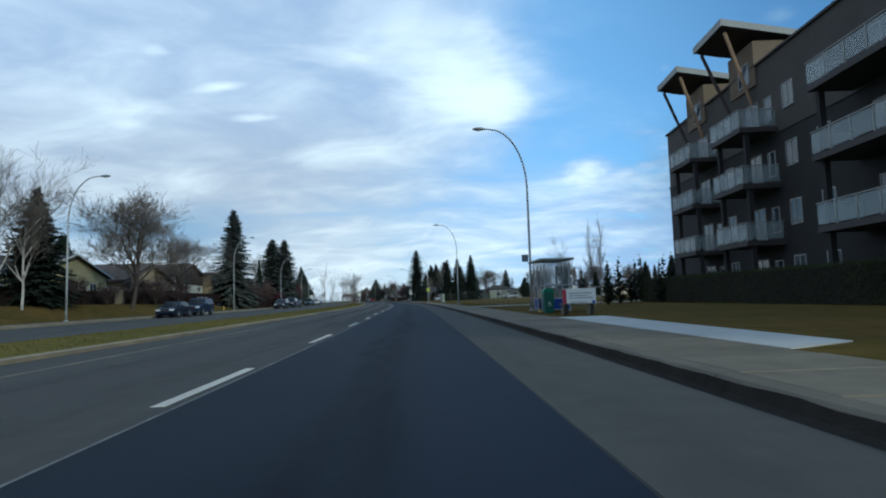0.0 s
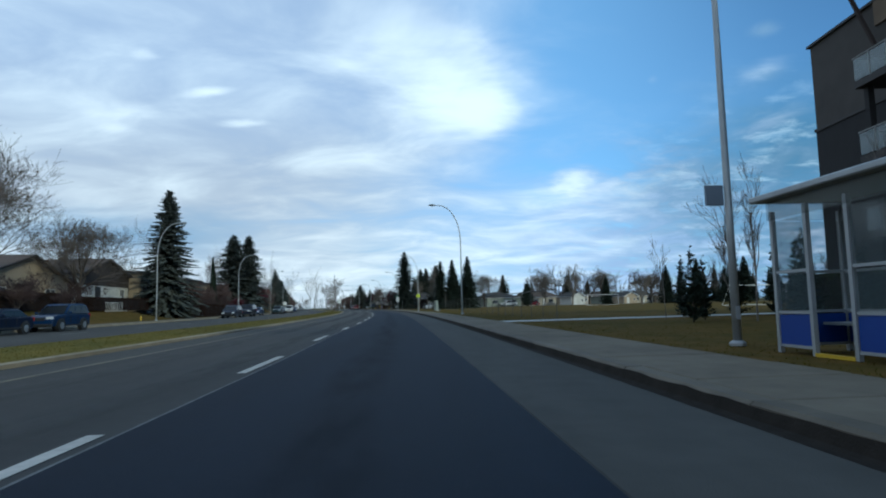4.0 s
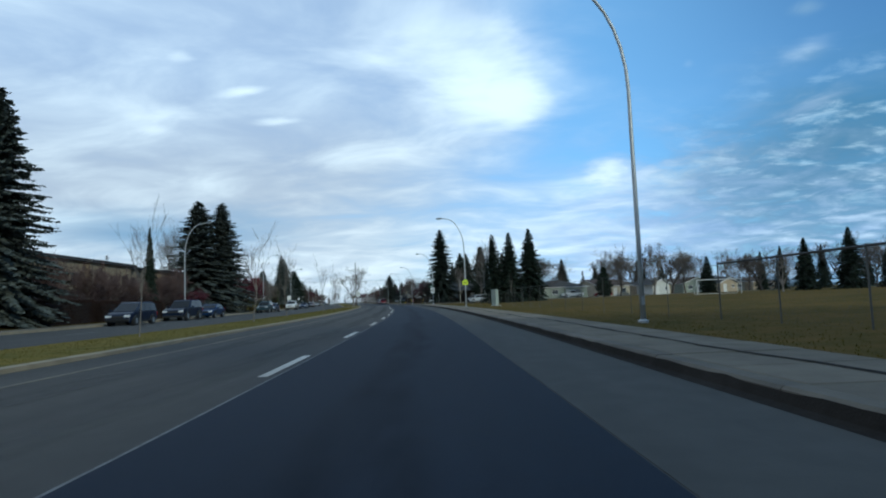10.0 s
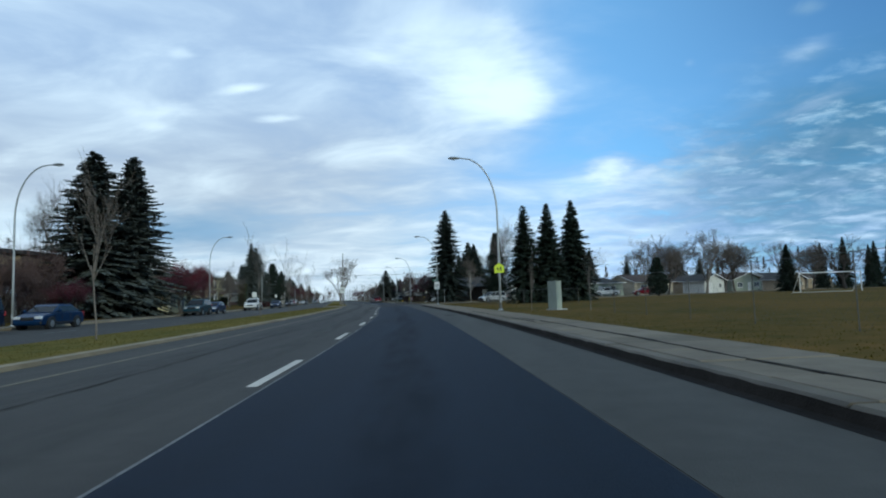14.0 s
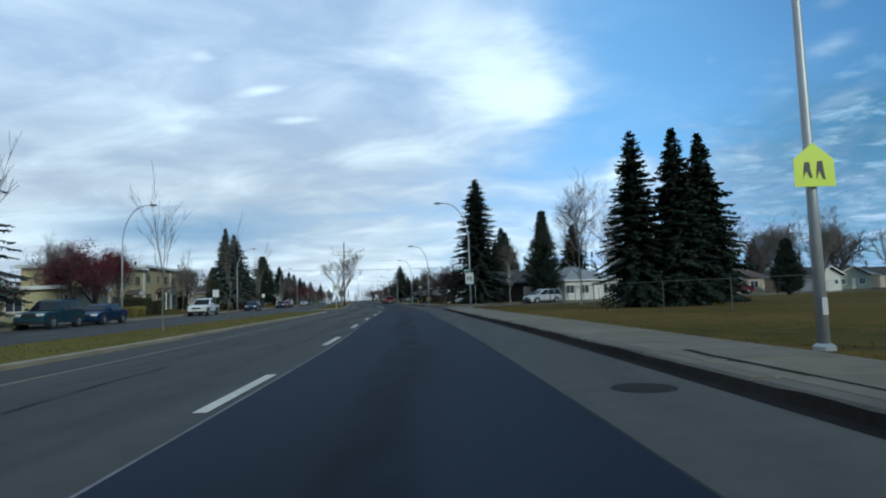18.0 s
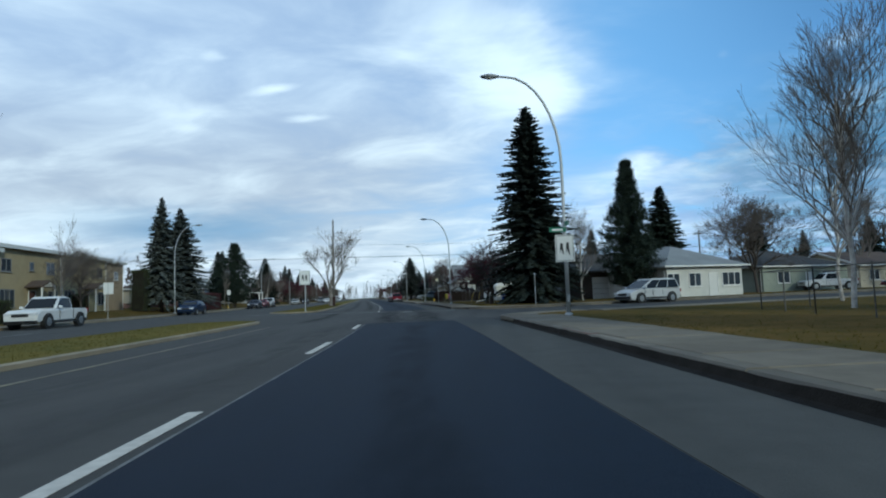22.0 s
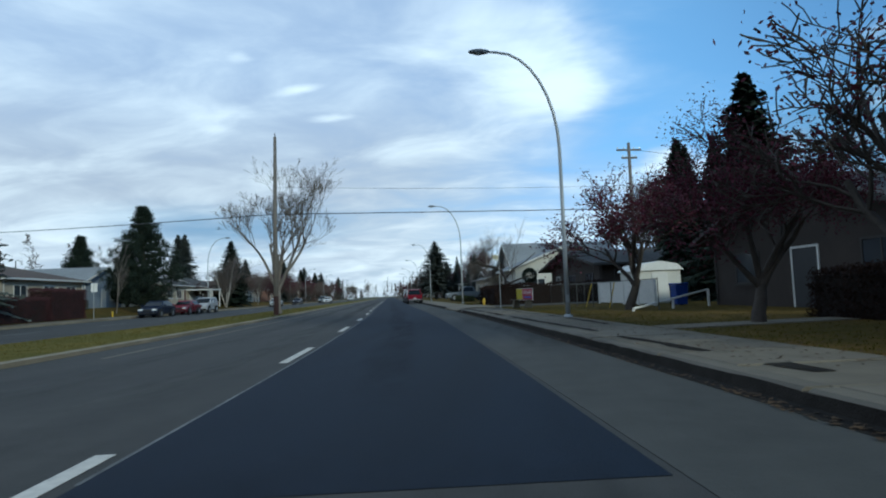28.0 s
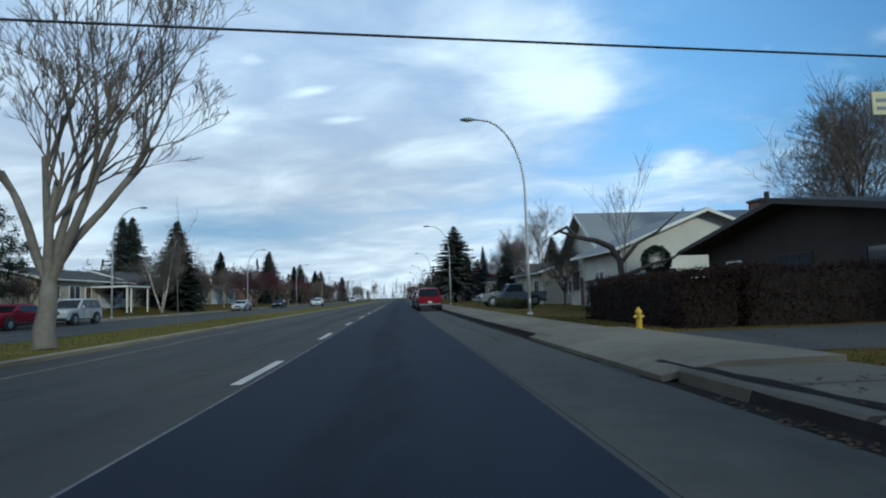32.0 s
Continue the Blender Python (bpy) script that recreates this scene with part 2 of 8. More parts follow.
ASPHALT = mat("old_asphalt", (0.073, 0.070, 0.064), (0.045, 0.043, 0.041), scale=3.0, spec=0.16, rough=0.86, bump=0.35, fine=60, wide=1.1, along=0.05, fine_amt=0.25)
PATCH = mat("new_asphalt", (0.0125, 0.0190, 0.033), (0.0085, 0.0125, 0.021), scale=4.0, spec=0.13, rough=0.78, bump=0.3, fine=80, wide=0.9, along=0.04, fine_amt=0.25)
PARKING = mat("worn_asphalt", (0.082, 0.080, 0.073), (0.051, 0.050, 0.046), scale=2.2, spec=0.15, rough=0.9, bump=0.3, fine=60, wide=1.0, along=0.07, fine_amt=0.3)
CONCRETE = mat("concrete", (0.195, 0.170, 0.130), (0.115, 0.099, 0.076), scale=2.5, rough=0.95, bump=0.25, spec=0.12, fine=50, rnd=0.10)
PALE_CONCRETE = mat("pale_concrete", (0.42, 0.42, 0.40), (0.32, 0.32, 0.30), scale=2.5, rough=0.85, bump=0.15, rnd=0.06)
PALE_KERB = mat("pale_kerb_concrete", (0.30, 0.25, 0.17), (0.15, 0.125, 0.085), scale=1.6, rough=0.92, bump=0.35)
KERB = mat("kerb_concrete", (0.165, 0.142, 0.106), (0.070, 0.060, 0.046), scale=1.6, rough=0.92, bump=0.35, rnd=0.14)
# dirt colour, also used to paint the shade along the right kerb
DIRT_SHADE = mat("dirt_and_shade", (0.034, 0.030, 0.026), (0.016, 0.014, 0.012), scale=5, rough=0.95, bump=0.5, spec=0.05)
GRASS = mat("autumn_grass", (0.128, 0.080, 0.024), (0.048, 0.045, 0.012), scale=1.3, rough=1.0, bump=0.45, spec=0.03, fine=30, wide=0.12, fine_amt=0.5)
MEDIAN_GRASS = mat("median_grass", (0.165, 0.122, 0.032), (0.068, 0.072, 0.020), scale=1.3, rough=1.0, bump=0.45, spec=0.03, fine=30, wide=0.16, fine_amt=0.5)
GRASS_BLADE = leaf_mat("grass_blades", (0.100, 0.072, 0.014), (0.050, 0.054, 0.010), 0.9)
GROUND_M = mat("far_ground", (0.085, 0.08, 0.04), (0.04, 0.045, 0.02), scale=0.05, rough=0.95, wide=0.01)
WHITE_PAINT = mat("white_road_paint", (0.66, 0.61, 0.53), (0.36, 0.33, 0.29), scale=9, rough=0.75, rnd=0.05)
THIN_PAINT = mat("worn_line_paint", (0.20, 0.20, 0.195), (0.06, 0.06, 0.06), scale=6, rough=0.8, wide=1.2)
YELLOW_PAINT = mat("worn_yellow_paint", (0.22, 0.19, 0.115), (0.07, 0.066, 0.055), scale=5, rough=0.8, wide=0.9)
GALV = mat("galvanised_steel", (0.42, 0.43, 0.43), (0.30, 0.31, 0.32), scale=3, rough=0.5, metal=0.5, wide=0.6)
LAMP_HEAD = mat("lamp_head_grey", (0.22, 0.23, 0.24), (0.15, 0.16, 0.17), rough=0.5, metal=0.3)
LENS = mat("lamp_lens", (0.45, 0.45, 0.42), (0.34, 0.34, 0.31), rough=0.2)
BARK = mat("grey_bark", (0.20, 0.175, 0.15), (0.095, 0.082, 0.07), scale=7, rough=0.95, bump=0.6, fine=18, wide=1.5)
DARK_BARK = mat("dark_bark", (0.075, 0.06, 0.05), (0.035, 0.03, 0.026), scale=7, rough=0.95, bump=0.6, fine=18)
TWIG = mat("bare_twigs", (0.16, 0.135, 0.115), (0.085, 0.07, 0.06), scale=3, rough=0.95)
PALE_TWIG = mat("pale_twigs", (0.16, 0.135, 0.115), (0.09, 0.077, 0.065), scale=3, rough=0.95)
BIRCH_BARK = mat("birch_bark", (0.55, 0.52, 0.47), (0.14, 0.12, 0.11), scale=5, rough=0.85, wide=3.0)
NEEDLES = leaf_mat("spruce_needles", (0.056, 0.066, 0.059), (0.112, 0.122, 0.110), 0.9)
DARK_NEEDLES = leaf_mat("dark_spruce_needles", (0.018, 0.024, 0.020), (0.038, 0.047, 0.040), 0.95)
PINE = leaf_mat("pine_needles", (0.013, 0.020, 0.015), (0.032, 0.042, 0.030))
CEDAR = leaf_mat("cedar_leaves", (0.022, 0.032, 0.016), (0.06, 0.066, 0.03))
RED_LEAF = leaf_mat("dark_red_leaves", (0.045, 0.013, 0.022), (0.105, 0.032, 0.046))
HEDGE_LEAF = leaf_mat("hedge_twigs", (0.013, 0.008, 0.007), (0.031, 0.018, 0.014))
HEDGE_CORE = mat("hedge_stems", (0.016, 0.011, 0.009), (0.009, 0.006, 0.005), scale=9, rough=1.0, bump=0.5)
FENCE_STEEL = mat("dull_fence_steel", (0.11, 0.108, 0.10), (0.07, 0.068, 0.062), rough=0.7, metal=0.3)
RUBBER = mat("tyre_rubber", (0.018, 0.018, 0.018), (0.010, 0.010, 0.010), rough=0.85)
ALLOY = mat("alloy_rim", (0.35, 0.36, 0.37), (0.25, 0.26, 0.27), rough=0.35, metal=0.8)
PLASTIC = mat("black_plastic", (0.02, 0.02, 0.021), (0.013, 0.013, 0.013), rough=0.6)
CAR_GLASS = mat("car_glass", (0.008, 0.010, 0.013), (0.012, 0.015, 0.019), scale=0.8, rough=0.05, spec=0.16)
WINDOW_GLASS = glass_mat("window_glass", (0.030, 0.036, 0.045), 0.06)
HEADLIGHT = mat("headlight_glass", (0.62, 0.63, 0.64), (0.45, 0.46, 0.48), rough=0.12)
TAIL = mat("tail_light", (0.28, 0.02, 0.02), (0.18, 0.012, 0.012), rough=0.2)
PLATE = mat("plate_white", (0.55, 0.55, 0.55), (0.45, 0.45, 0.46), rough=0.5)
TRIM_WHITE = mat("white_trim", (0.66, 0.65, 0.62), (0.52, 0.51, 0.48), rough=0.6)
DARK_TRIM = mat("dark_trim", (0.045, 0.04, 0.038), (0.03, 0.027, 0.026), rough=0.7)
BLACK_PAINT = mat("black_paint", (0.02, 0.02, 0.02), (0.013, 0.013, 0.013), rough=0.5)

# ---------------------------------------------------------------- plan
# A place is given by s, metres along the road, and o, metres to the right of the broken lane line.
LINE = (-7.2084e-07, -1.50683e-04, -4.03637e-02, -2.61618)


def line_x(s):
    c = min(max(s, -30.0), 240.0)
    a, b, d, e = LINE
    wob = 0.18 * math.exp(-(((s - 100) / 35) ** 2)) - 0.15 * math.exp(-(((s - 150) / 10) ** 2))
    return a * c**3 + b * c**2 + d * c + e + line_slope(s) * (s - c) + wob


def line_slope(s):
    c = min(max(s, -30.0), 240.0)
    a, b, d, e = LINE
    return 3 * a * c * c + 2 * b * c + d + (0.018 if s > 240.0 else 0.0)


def W(s, o, z=0.0):
    k = line_slope(s)
    n = math.hypot(1, k)
    return Vector((line_x(s) + o / n, s - o * k / n, z))


def smooth(f):
    f = min(max(f, 0.0), 1.0)
    return f * f * (3 - 2 * f)


def bank(s, o):
    """How far the front lawns on the left rise above the pavement."""
    top = 1.25 * smooth((106.0 - s) / 14.0) + (0.55 * smooth((s - 186.0) / 16.0) + 0.30 * smooth((s - 234.0) / 12.0)) * (1 - 0.6 * smooth((s - 310.0) / 90.0))
    return top * smooth((-23.3 - o) / 5.4) * smooth((64.0 + o) / 14.0)


def M(s, o, z=0.0, turn=0.0):
    """The pose at a place: x to the right of the road, y along it; turn in degrees."""
    p = W(s, o, z + bank(s, o))
    return pose(p.x, p.y, p.z, 0, 0, -math.degrees(math.atan(line_slope(s))) + turn)


# ---------------------------------------------------------------- mesh helpers
def mesh_of(name, bm, material, smooth=False):
    me = bpy.data.meshes.new(name)
    bm.to_mesh(me)
    bm.free()
    for m_ in (material if isinstance(material, (list, tuple)) else [material]):
        me.materials.append(m_)
    if smooth:
        me.polygons.foreach_set("use_smooth", [True] * len(me.polygons))
        if smooth == "edges":
            me.set_sharp_from_angle(angle=radians(42))
    return me


def raw(name, verts, faces, material, smooth=False):
    me = bpy.data.meshes.new(name)
    me.from_pydata(verts, [], faces)
    me.materials.append(material)
    if smooth:
        me.polygons.foreach_set("use_smooth", [True] * len(me.polygons))
    me.update()
    return me


def part(name, bm, material, parent, label="", smooth=False):
    me = bm if isinstance(bm, bpy.types.Mesh) else mesh_of(name, bm, material, smooth)
    ob = new(name, me)
    ob.parent = parent
    if label:
        ob["label"] = label
    return ob


def thing(name, label, category, m=None, group="", kind=""):
    ob = new(name)
    ob.empty_display_size = 0.2
    if m is not None:
        ob.matrix_basis = m
    return tagged(ob, label, category, group, kind)


def add_box(bm, x0, y0, z0, x1, y1, z1, m=None):
    vs = [bm.verts.new((x, y, z)) for z in (z0, z1) for y in (y0, y1) for x in (x0, x1)]
    if m is not None:
        for v in vs:
            v.co = m @ v.co
    for f in ((0, 2, 3, 1), (4, 5, 7, 6), (0, 1, 5, 4), (2, 6, 7, 3), (0, 4, 6, 2), (1, 3, 7, 5)):
        bm.faces.new([vs[i] for i in f])
    return vs


def boxes(*rows, bevel=0.0):
    bm = bmesh.new()
    for r in rows:
        add_box(bm, *r)
    if bevel:
        bmesh.ops.bevel(bm, geom=bm.edges[:], offset=bevel, segments=1, affect="EDGES")
    return bm


def add_tube(bm, pts, radii, sides=8, cap=True):
    rings = []
    for i, p in enumerate(pts):
        p = Vector(p)
        d = (Vector(pts[min(i + 1, len(pts) - 1)]) - Vector(pts[max(i - 1, 0)])).normalized()
        a = d.orthogonal() if abs(d.z) < 0.99 else Vector((1, 0, 0))
        a = (a - d * a.dot(d)).normalized()
        b = d.cross(a)
        r = radii[i] if isinstance(radii, (list, tuple)) else radii
        rings.append([bm.verts.new(p + (a * math.cos(t) + b * math.sin(t)) * r) for t in (2 * math.pi * k / sides for k in range(sides))])
    for q, w in zip(rings, rings[1:]):
        best = min(range(sides), key=lambda j: sum((w[(k + j) % sides].co - q[k].co).length for k in range(sides)))
        for k in range(sides):
            bm.faces.new((q[k], q[(k + 1) % sides], w[(k + 1 + best) % sides], w[(k + best) % sides]))
    if cap:
        bm.faces.new(rings[0][::-1])
        bm.faces.new(rings[-1])
    return rings


def tube(pts, radii, sides=8, cap=True):
    bm = bmesh.new()
    add_tube(bm, pts, radii, sides, cap)
    return bm


def prism(outline, y0, y1, axis="y", bevel=0.0):
    """A closed outline (in the two other axes) pushed along an axis."""
    bm = bmesh.new()
    put = {"y": lambda a, b, t: (a, t, b), "x": lambda a, b, t: (t, a, b), "z": lambda a, b, t: (a, b, t)}[axis]
    lo = [bm.verts.new(put(a, b, y0)) for a, b in outline]
    hi = [bm.verts.new(put(a, b, y1)) for a, b in outline]
    bm.faces.new(lo)
    bm.faces.new(hi[::-1])
    n = len(lo)
    for i in range(n):
        bm.faces.new((lo[i], hi[i], hi[(i + 1) % n], lo[(i + 1) % n]))
    bmesh.ops.recalc_face_normals(bm, faces=bm.faces[:])
    if bevel:
        bmesh.ops.bevel(bm, geom=bm.edges[:], offset=bevel, segments=1, affect="EDGES")
    return bm


def ribbon(s0, s1, o0, o1, z, thick=0.0, step=4.0):
    """A strip of the plan between two offsets, with a thickness below its top."""
    n = max(1, int(math.ceil((s1 - s0) / step)))
    bm = bmesh.new()
    rows = []
    for i in range(n + 1):
        s = s0 + (s1 - s0) * i / n
        rows.append([bm.verts.new(W(s, o, zz)) for o, zz in ((o0, z), (o1, z), (o1, z - thick), (o0, z - thick))])
    for a, b in zip(rows, rows[1:]):
        bm.faces.new((a[0], a[1], b[1], b[0]))
        if thick:
            bm.faces.new((a[1], a[2], b[2], b[1]))
            bm.faces.new((a[3], a[0], b[0], b[3]))
            bm.faces.new((a[2], a[3], b[3], b[2]))
    if thick:
        bm.faces.new(rows[0])
        bm.faces.new(rows[-1][::-1])
    bmesh.ops.recalc_face_normals(bm, faces=bm.faces[:])
    return bm


def slab(outline, z, thick):
    """A flat piece with a given outline of (s, o)."""
    bm = bmesh.new()
    top = [bm.verts.new(W(s, o, z)) for s, o in outline]
    bot = [bm.verts.new(W(s, o, z - thick)) for s, o in outline]
    bm.faces.new(top)
    bm.faces.new(bot[::-1])
    n = len(top)
    for i in range(n):
        bm.faces.new((top[i], bot[i], bot[(i + 1) % n], top[(i + 1) % n]))
    bmesh.ops.recalc_face_normals(bm, faces=bm.faces[:])
    bmesh.ops.triangulate(bm, faces=[f for f in bm.faces if len(f.verts) > 4])
    return bm


def arc(cs, co_, r, a0, a1, n=10):
    return [(cs + r * math.cos(radians(a0 + (a1 - a0) * i / n)), co_ + r * math.sin(radians(a0 + (a1 - a0) * i / n))) for i in range(n + 1)]


def structure(name, bm, material, label, category):
    ob = new(name, mesh_of(name, bm, material))
    return tagged(ob, label, category, kind="structure")


S0, S1 = -45.0, 620.0
NOSE_A, NOSE_B = 178.0, 198.5       # the ends of the two lengths of median at the crossing
SIDE_A, SIDE_B = 173.5, 186.5       # kerbs of the side street

# ---------------------------------------------------------------- ground, roads, kerbs
def flat(size, z):
    bm = bmesh.new()
    vs = [bm.verts.new((x, y, z)) for x, y in ((-size, -size), (size, -size), (size, size), (-size, size))]
    bm.faces.new(vs)
    return bm


def sh(pts, k=0.30):
    """The side street leaves at a slant: its outlines lean forward with the distance from the road."""
    return [(s + k * max(0.0, o - 10.5), o) for s, o in pts]


def fan(s0, s1, o1, n=6):
    """The two long edges of a strip along the side street."""
    return [(s0, 10.6 + (o1 - 10.6) * i / n) for i in range(n + 1)] + [(s1, o1 - (o1 - 10.6) * i / n) for i in range(n + 1)]


structure("ground", flat(2600, -0.08), GROUND_M, "brown autumn ground running to the horizon", "ground")
road = structure("road", ribbon(S0, S1, -20.4, 5.62, 0.0, 0.05), ASPHALT, "worn grey asphalt carriageway of a divided street", "road")
side_street = structure("side_street", slab(sh([(170.5, 5.6), *arc(170.5, 10.0, 4.4, -90, 0), (174.9, 60), (174.9, 110), (186.5, 110), (186.5, 60), *arc(191.5, 10.6, 5.0, 180, 270), (191.5, 5.6)]), 0.003, 0.05), ASPHALT, "grey asphalt side street joining from a residential area", "road")
def stray(s):
    return float(np.interp(s, (0, 20, 36, 46, 56, 64, 80, 92, 132, 142, 155, 170, 200, 235), (0.0, -0.05, -0.10, -0.22, -0.10, 0.0, 0.0, 0.07, 0.09, -0.08, -0.07, -0.05, 0.11, 0.10)))


def lane_sheet(s0, s1, o1, z):
    """The new lane: its left edge wanders with the seam."""
    bm = bmesh.new()
    n = int((s1 - s0) / 2)
    rows = []
    for i in range(n + 1):
        s = s0 + (s1 - s0) * i / n
        rows.append([bm.verts.new(W(s, o, z_)) for o, z_ in ((0.15 + stray(s), z), (o1, z), (o1, z - 0.004), (0.15 + stray(s), z - 0.004))])
    for a, b in zip(rows, rows[1:]):
        for k in range(4):
            bm.faces.new((a[k], a[(k + 1) % 4], b[(k + 1) % 4], b[k]))
    bmesh.ops.recalc_face_normals(bm, faces=bm.faces[:])
    return bm


structure("road_patch", lane_sheet(S0, 171.7, 3.77, 0.005), PATCH, "dark freshly laid asphalt lane", "road")
structure("road_patch_beyond", lane_sheet(193.6, S1, 3.72, 0.005), PATCH, "dark freshly laid asphalt lane beyond the crossing", "road")
structure("parking_lane", ribbon(S0, 170.0, 3.79, 5.60, 0.005, 0.004), PARKING, "pale worn asphalt parking lane beside the kerb", "road")
structure("parking_lane_beyond", ribbon(193.0, S1, 3.79, 5.60, 0.005, 0.004), PARKING, "pale worn asphalt parking lane beside the kerb", "road")
structure("lawn_right", ribbon(S0, 170.5, 7.78, 260, 0.14, 0.2, 8), GRASS, "brown and green autumn grass of a playing field and verge", "grass")
structure("lawn_corner", slab(sh([(170.5, 7.13), *arc(170.5, 10.0, 2.87, -90, 0), (172.72, 60), (172.72, 110)]) + [(170.5, 110)], 0.138, 0.2), GRASS, "autumn grass at the street corner", "grass")
structure("lawn_corner_far", slab(sh([(250, 110), (188.68, 110), (188.68, 60), *arc(191.5, 10.6, 2.82, 180, 270), (191.5, 7.78)]) + [(250, 7.78)], 0.14, 0.2), GRASS, "autumn grass at the far street corner", "grass")
structure("lawn_right_beyond", ribbon(250.02, S1, 7.78, 260, 0.14, 0.2, 8), GRASS, "autumn front lawns beyond the side street", "grass")
lawn = bmesh.new()
LAWN_O = (-22.75, -23.3, -24.3, -25.3, -26.3, -27.3, -28.7, -34.0, -50.0, -54.0, -58.0, -64.0, -200.0)
lawn_rows = [[lawn.verts.new(W(s, o, 0.15 + bank(s, o))) for o in LAWN_O] for s in [S0 + (S1 - S0) * i / 130 for i in range(131)]]
for a, b in zip(lawn_rows, lawn_rows[1:]):
    for k in range(len(LAWN_O) - 1):
        lawn.faces.new((a[k], b[k], b[k + 1], a[k + 1]))
bmesh.ops.recalc_face_normals(lawn, faces=lawn.faces[:])
structure("lawn_left", lawn, GRASS, "brown autumn front lawns rising gently to the houses", "grass")


def median_outline(a, b, o_in, nose_a=False, nose_b=False):
    """The outline of a length of median: straight sides, rounded ends."""
    l, r = -9.6 + o_in, -5.3 - o_in
    c, h = (l + r) / 2, (r - l) / 2
    n = max(2, int((b - a) / 5))
    right = [(a + h * nose_a + (b - a - h * (nose_a + nose_b)) * i / n, r) for i in range(n + 1)]
    left = [(s, l) for s, _ in reversed(right)]
    end_b = [(right[-1][0] + h * math.sin(radians(t)) * 1.4, c + h * math.cos(radians(t))) for t in range(20, 180, 20)] if nose_b else []
    end_a = [(right[0][0] - h * math.sin(radians(t)) * 1.4, c - h * math.cos(radians(t))) for t in range(20, 180, 20)] if nose_a else []
    return right + end_b + left + end_a


structure("median", slab(median_outline(S0, NOSE_A, 0.17, nose_b=True), 0.110, 0.10), MEDIAN_GRASS, "strip of brown grass between the two carriageways", "median")
structure("median_beyond", slab(median_outline(NOSE_B, S1, 0.17, nose_a=True), 0.110, 0.10), MEDIAN_GRASS, "strip of brown grass between the two carriageways beyond the crossing", "median")


def ring(outer, inner, z, thick):
    bm = bmesh.new()
    o = [bm.verts.new(W(s, q, z - 0.02)) for s, q in outer]
    i = [bm.verts.new(W(s, q, z)) for s, q in inner]
    lo = [bm.verts.new(W(s, q, z - thick)) for s, q in outer]
    n = len(o)
    for k in range(n):
        j = (k + 1) % n
        bm.faces.new((o[k], o[j], i[j], i[k]))
        bm.faces.new((lo[k], lo[j], o[j], o[k]))
    bmesh.ops.recalc_face_normals(bm, faces=bm.faces[:])
    return bm


structure("median_kerb", ring(median_outline(S0, NOSE_A, 0, nose_b=True), median_outline(S0, NOSE_A, 0.18, nose_b=True), 0.114, 0.13), PALE_KERB, "weathered concrete kerb round the median", "kerb")
structure("median_kerb_beyond", ring(median_outline(NOSE_B, S1, 0, nose_a=True), median_outline(NOSE_B, S1, 0.18, nose_a=True), 0.114, 0.13), PALE_KERB, "weathered concrete kerb round the median beyond the crossing", "kerb")
structure("left_kerb", ribbon(S0, S1, -20.66, -20.40, 0.155, 0.2), PALE_KERB, "weathered concrete kerb", "kerb")
structure("left_pavement", ribbon(S0, S1, -22.75, -20.67, 0.16, 0.1), CONCRETE, "concrete pavement beside the houses", "pavement")
kerb_near = tagged(new("right_kerb", mesh_of("right_kerb", ribbon(-45, -15, 5.6, 5.86, 0.155, 0.2), KERB)), "stained concrete kerb of single lengths", "kerb", kind="structure")
pave = tagged(new("right_pavement", mesh_of("right_pavement", ribbon(-45, -15, 5.87, 7.77, 0.16, 0.1), CONCRETE)), "concrete pavement of square slabs with dark joints", "pavement", kind="structure")
structure("right_kerb_far", ribbon(312, S1, 5.6, 5.86, 0.155, 0.2), KERB, "concrete kerb", "kerb")
structure("right_pavement_far", ribbon(312, S1, 5.87, 7.77, 0.16, 0.1), CONCRETE, "concrete pavement", "pavement")


def arc_strip(cs, co_, r0, r1, a0, a1, z, thick):
    return slab(sh(arc(cs, co_, r0, a0, a1, 12) + arc(cs, co_, r1, a1, a0, 12)), z, thick)


structure("corner_kerb", arc_strip(170.5, 10.0, 4.4, 4.14, -90, 0, 0.155, 0.2), KERB, "curved concrete kerb at the corner, with traces of red paint", "kerb")
structure("corner_pavement", arc_strip(170.5, 10.0, 4.13, 2.88, -90, 0, 0.16, 0.1), CONCRETE, "curved concrete pavement at the corner", "pavement")
structure("far_corner_kerb", arc_strip(191.5, 10.6, 5.0, 4.74, 180, 270, 0.155, 0.2), KERB, "curved concrete kerb at the far corner", "kerb")
structure("far_corner_pavement", arc_strip(191.5, 10.6, 4.73, 2.83, 180, 270, 0.16, 0.1), CONCRETE, "curved concrete pavement at the far corner", "pavement")
structure("side_pavement", slab(sh(fan(174.63, 172.73, 110)), 0.16, 0.1), CONCRETE, "concrete pavement along the side street", "pavement")
structure("side_kerb", slab(sh(fan(174.9, 174.64, 110)), 0.155, 0.2), KERB, "concrete kerb along the side street", "kerb")
structure("side_pavement_beyond", slab(sh(fan(188.67, 186.77, 110)), 0.16, 0.1), CONCRETE, "concrete pavement along the side street", "pavement")
structure("side_kerb_beyond", slab(sh(fan(186.75, 186.5, 110)), 0.155, 0.2), KERB, "concrete kerb along the side street", "kerb")
structure("bus_pad", slab([(8.2, 7.79), (22.2, 7.79), (22.2, 9.6), (9.0, 9.3)], 0.162, 0.1), PALE_CONCRETE, "pale new concrete pad beside the bus stop", "pavement")
structure("field_path", slab([(51.2, 7.79), (53.2, 7.79), (55.0, 24), (57.5, 46), (55.6, 46), (53.2, 24)], 0.162, 0.1), PALE_CONCRETE, "pale concrete footpath across the grass", "path")
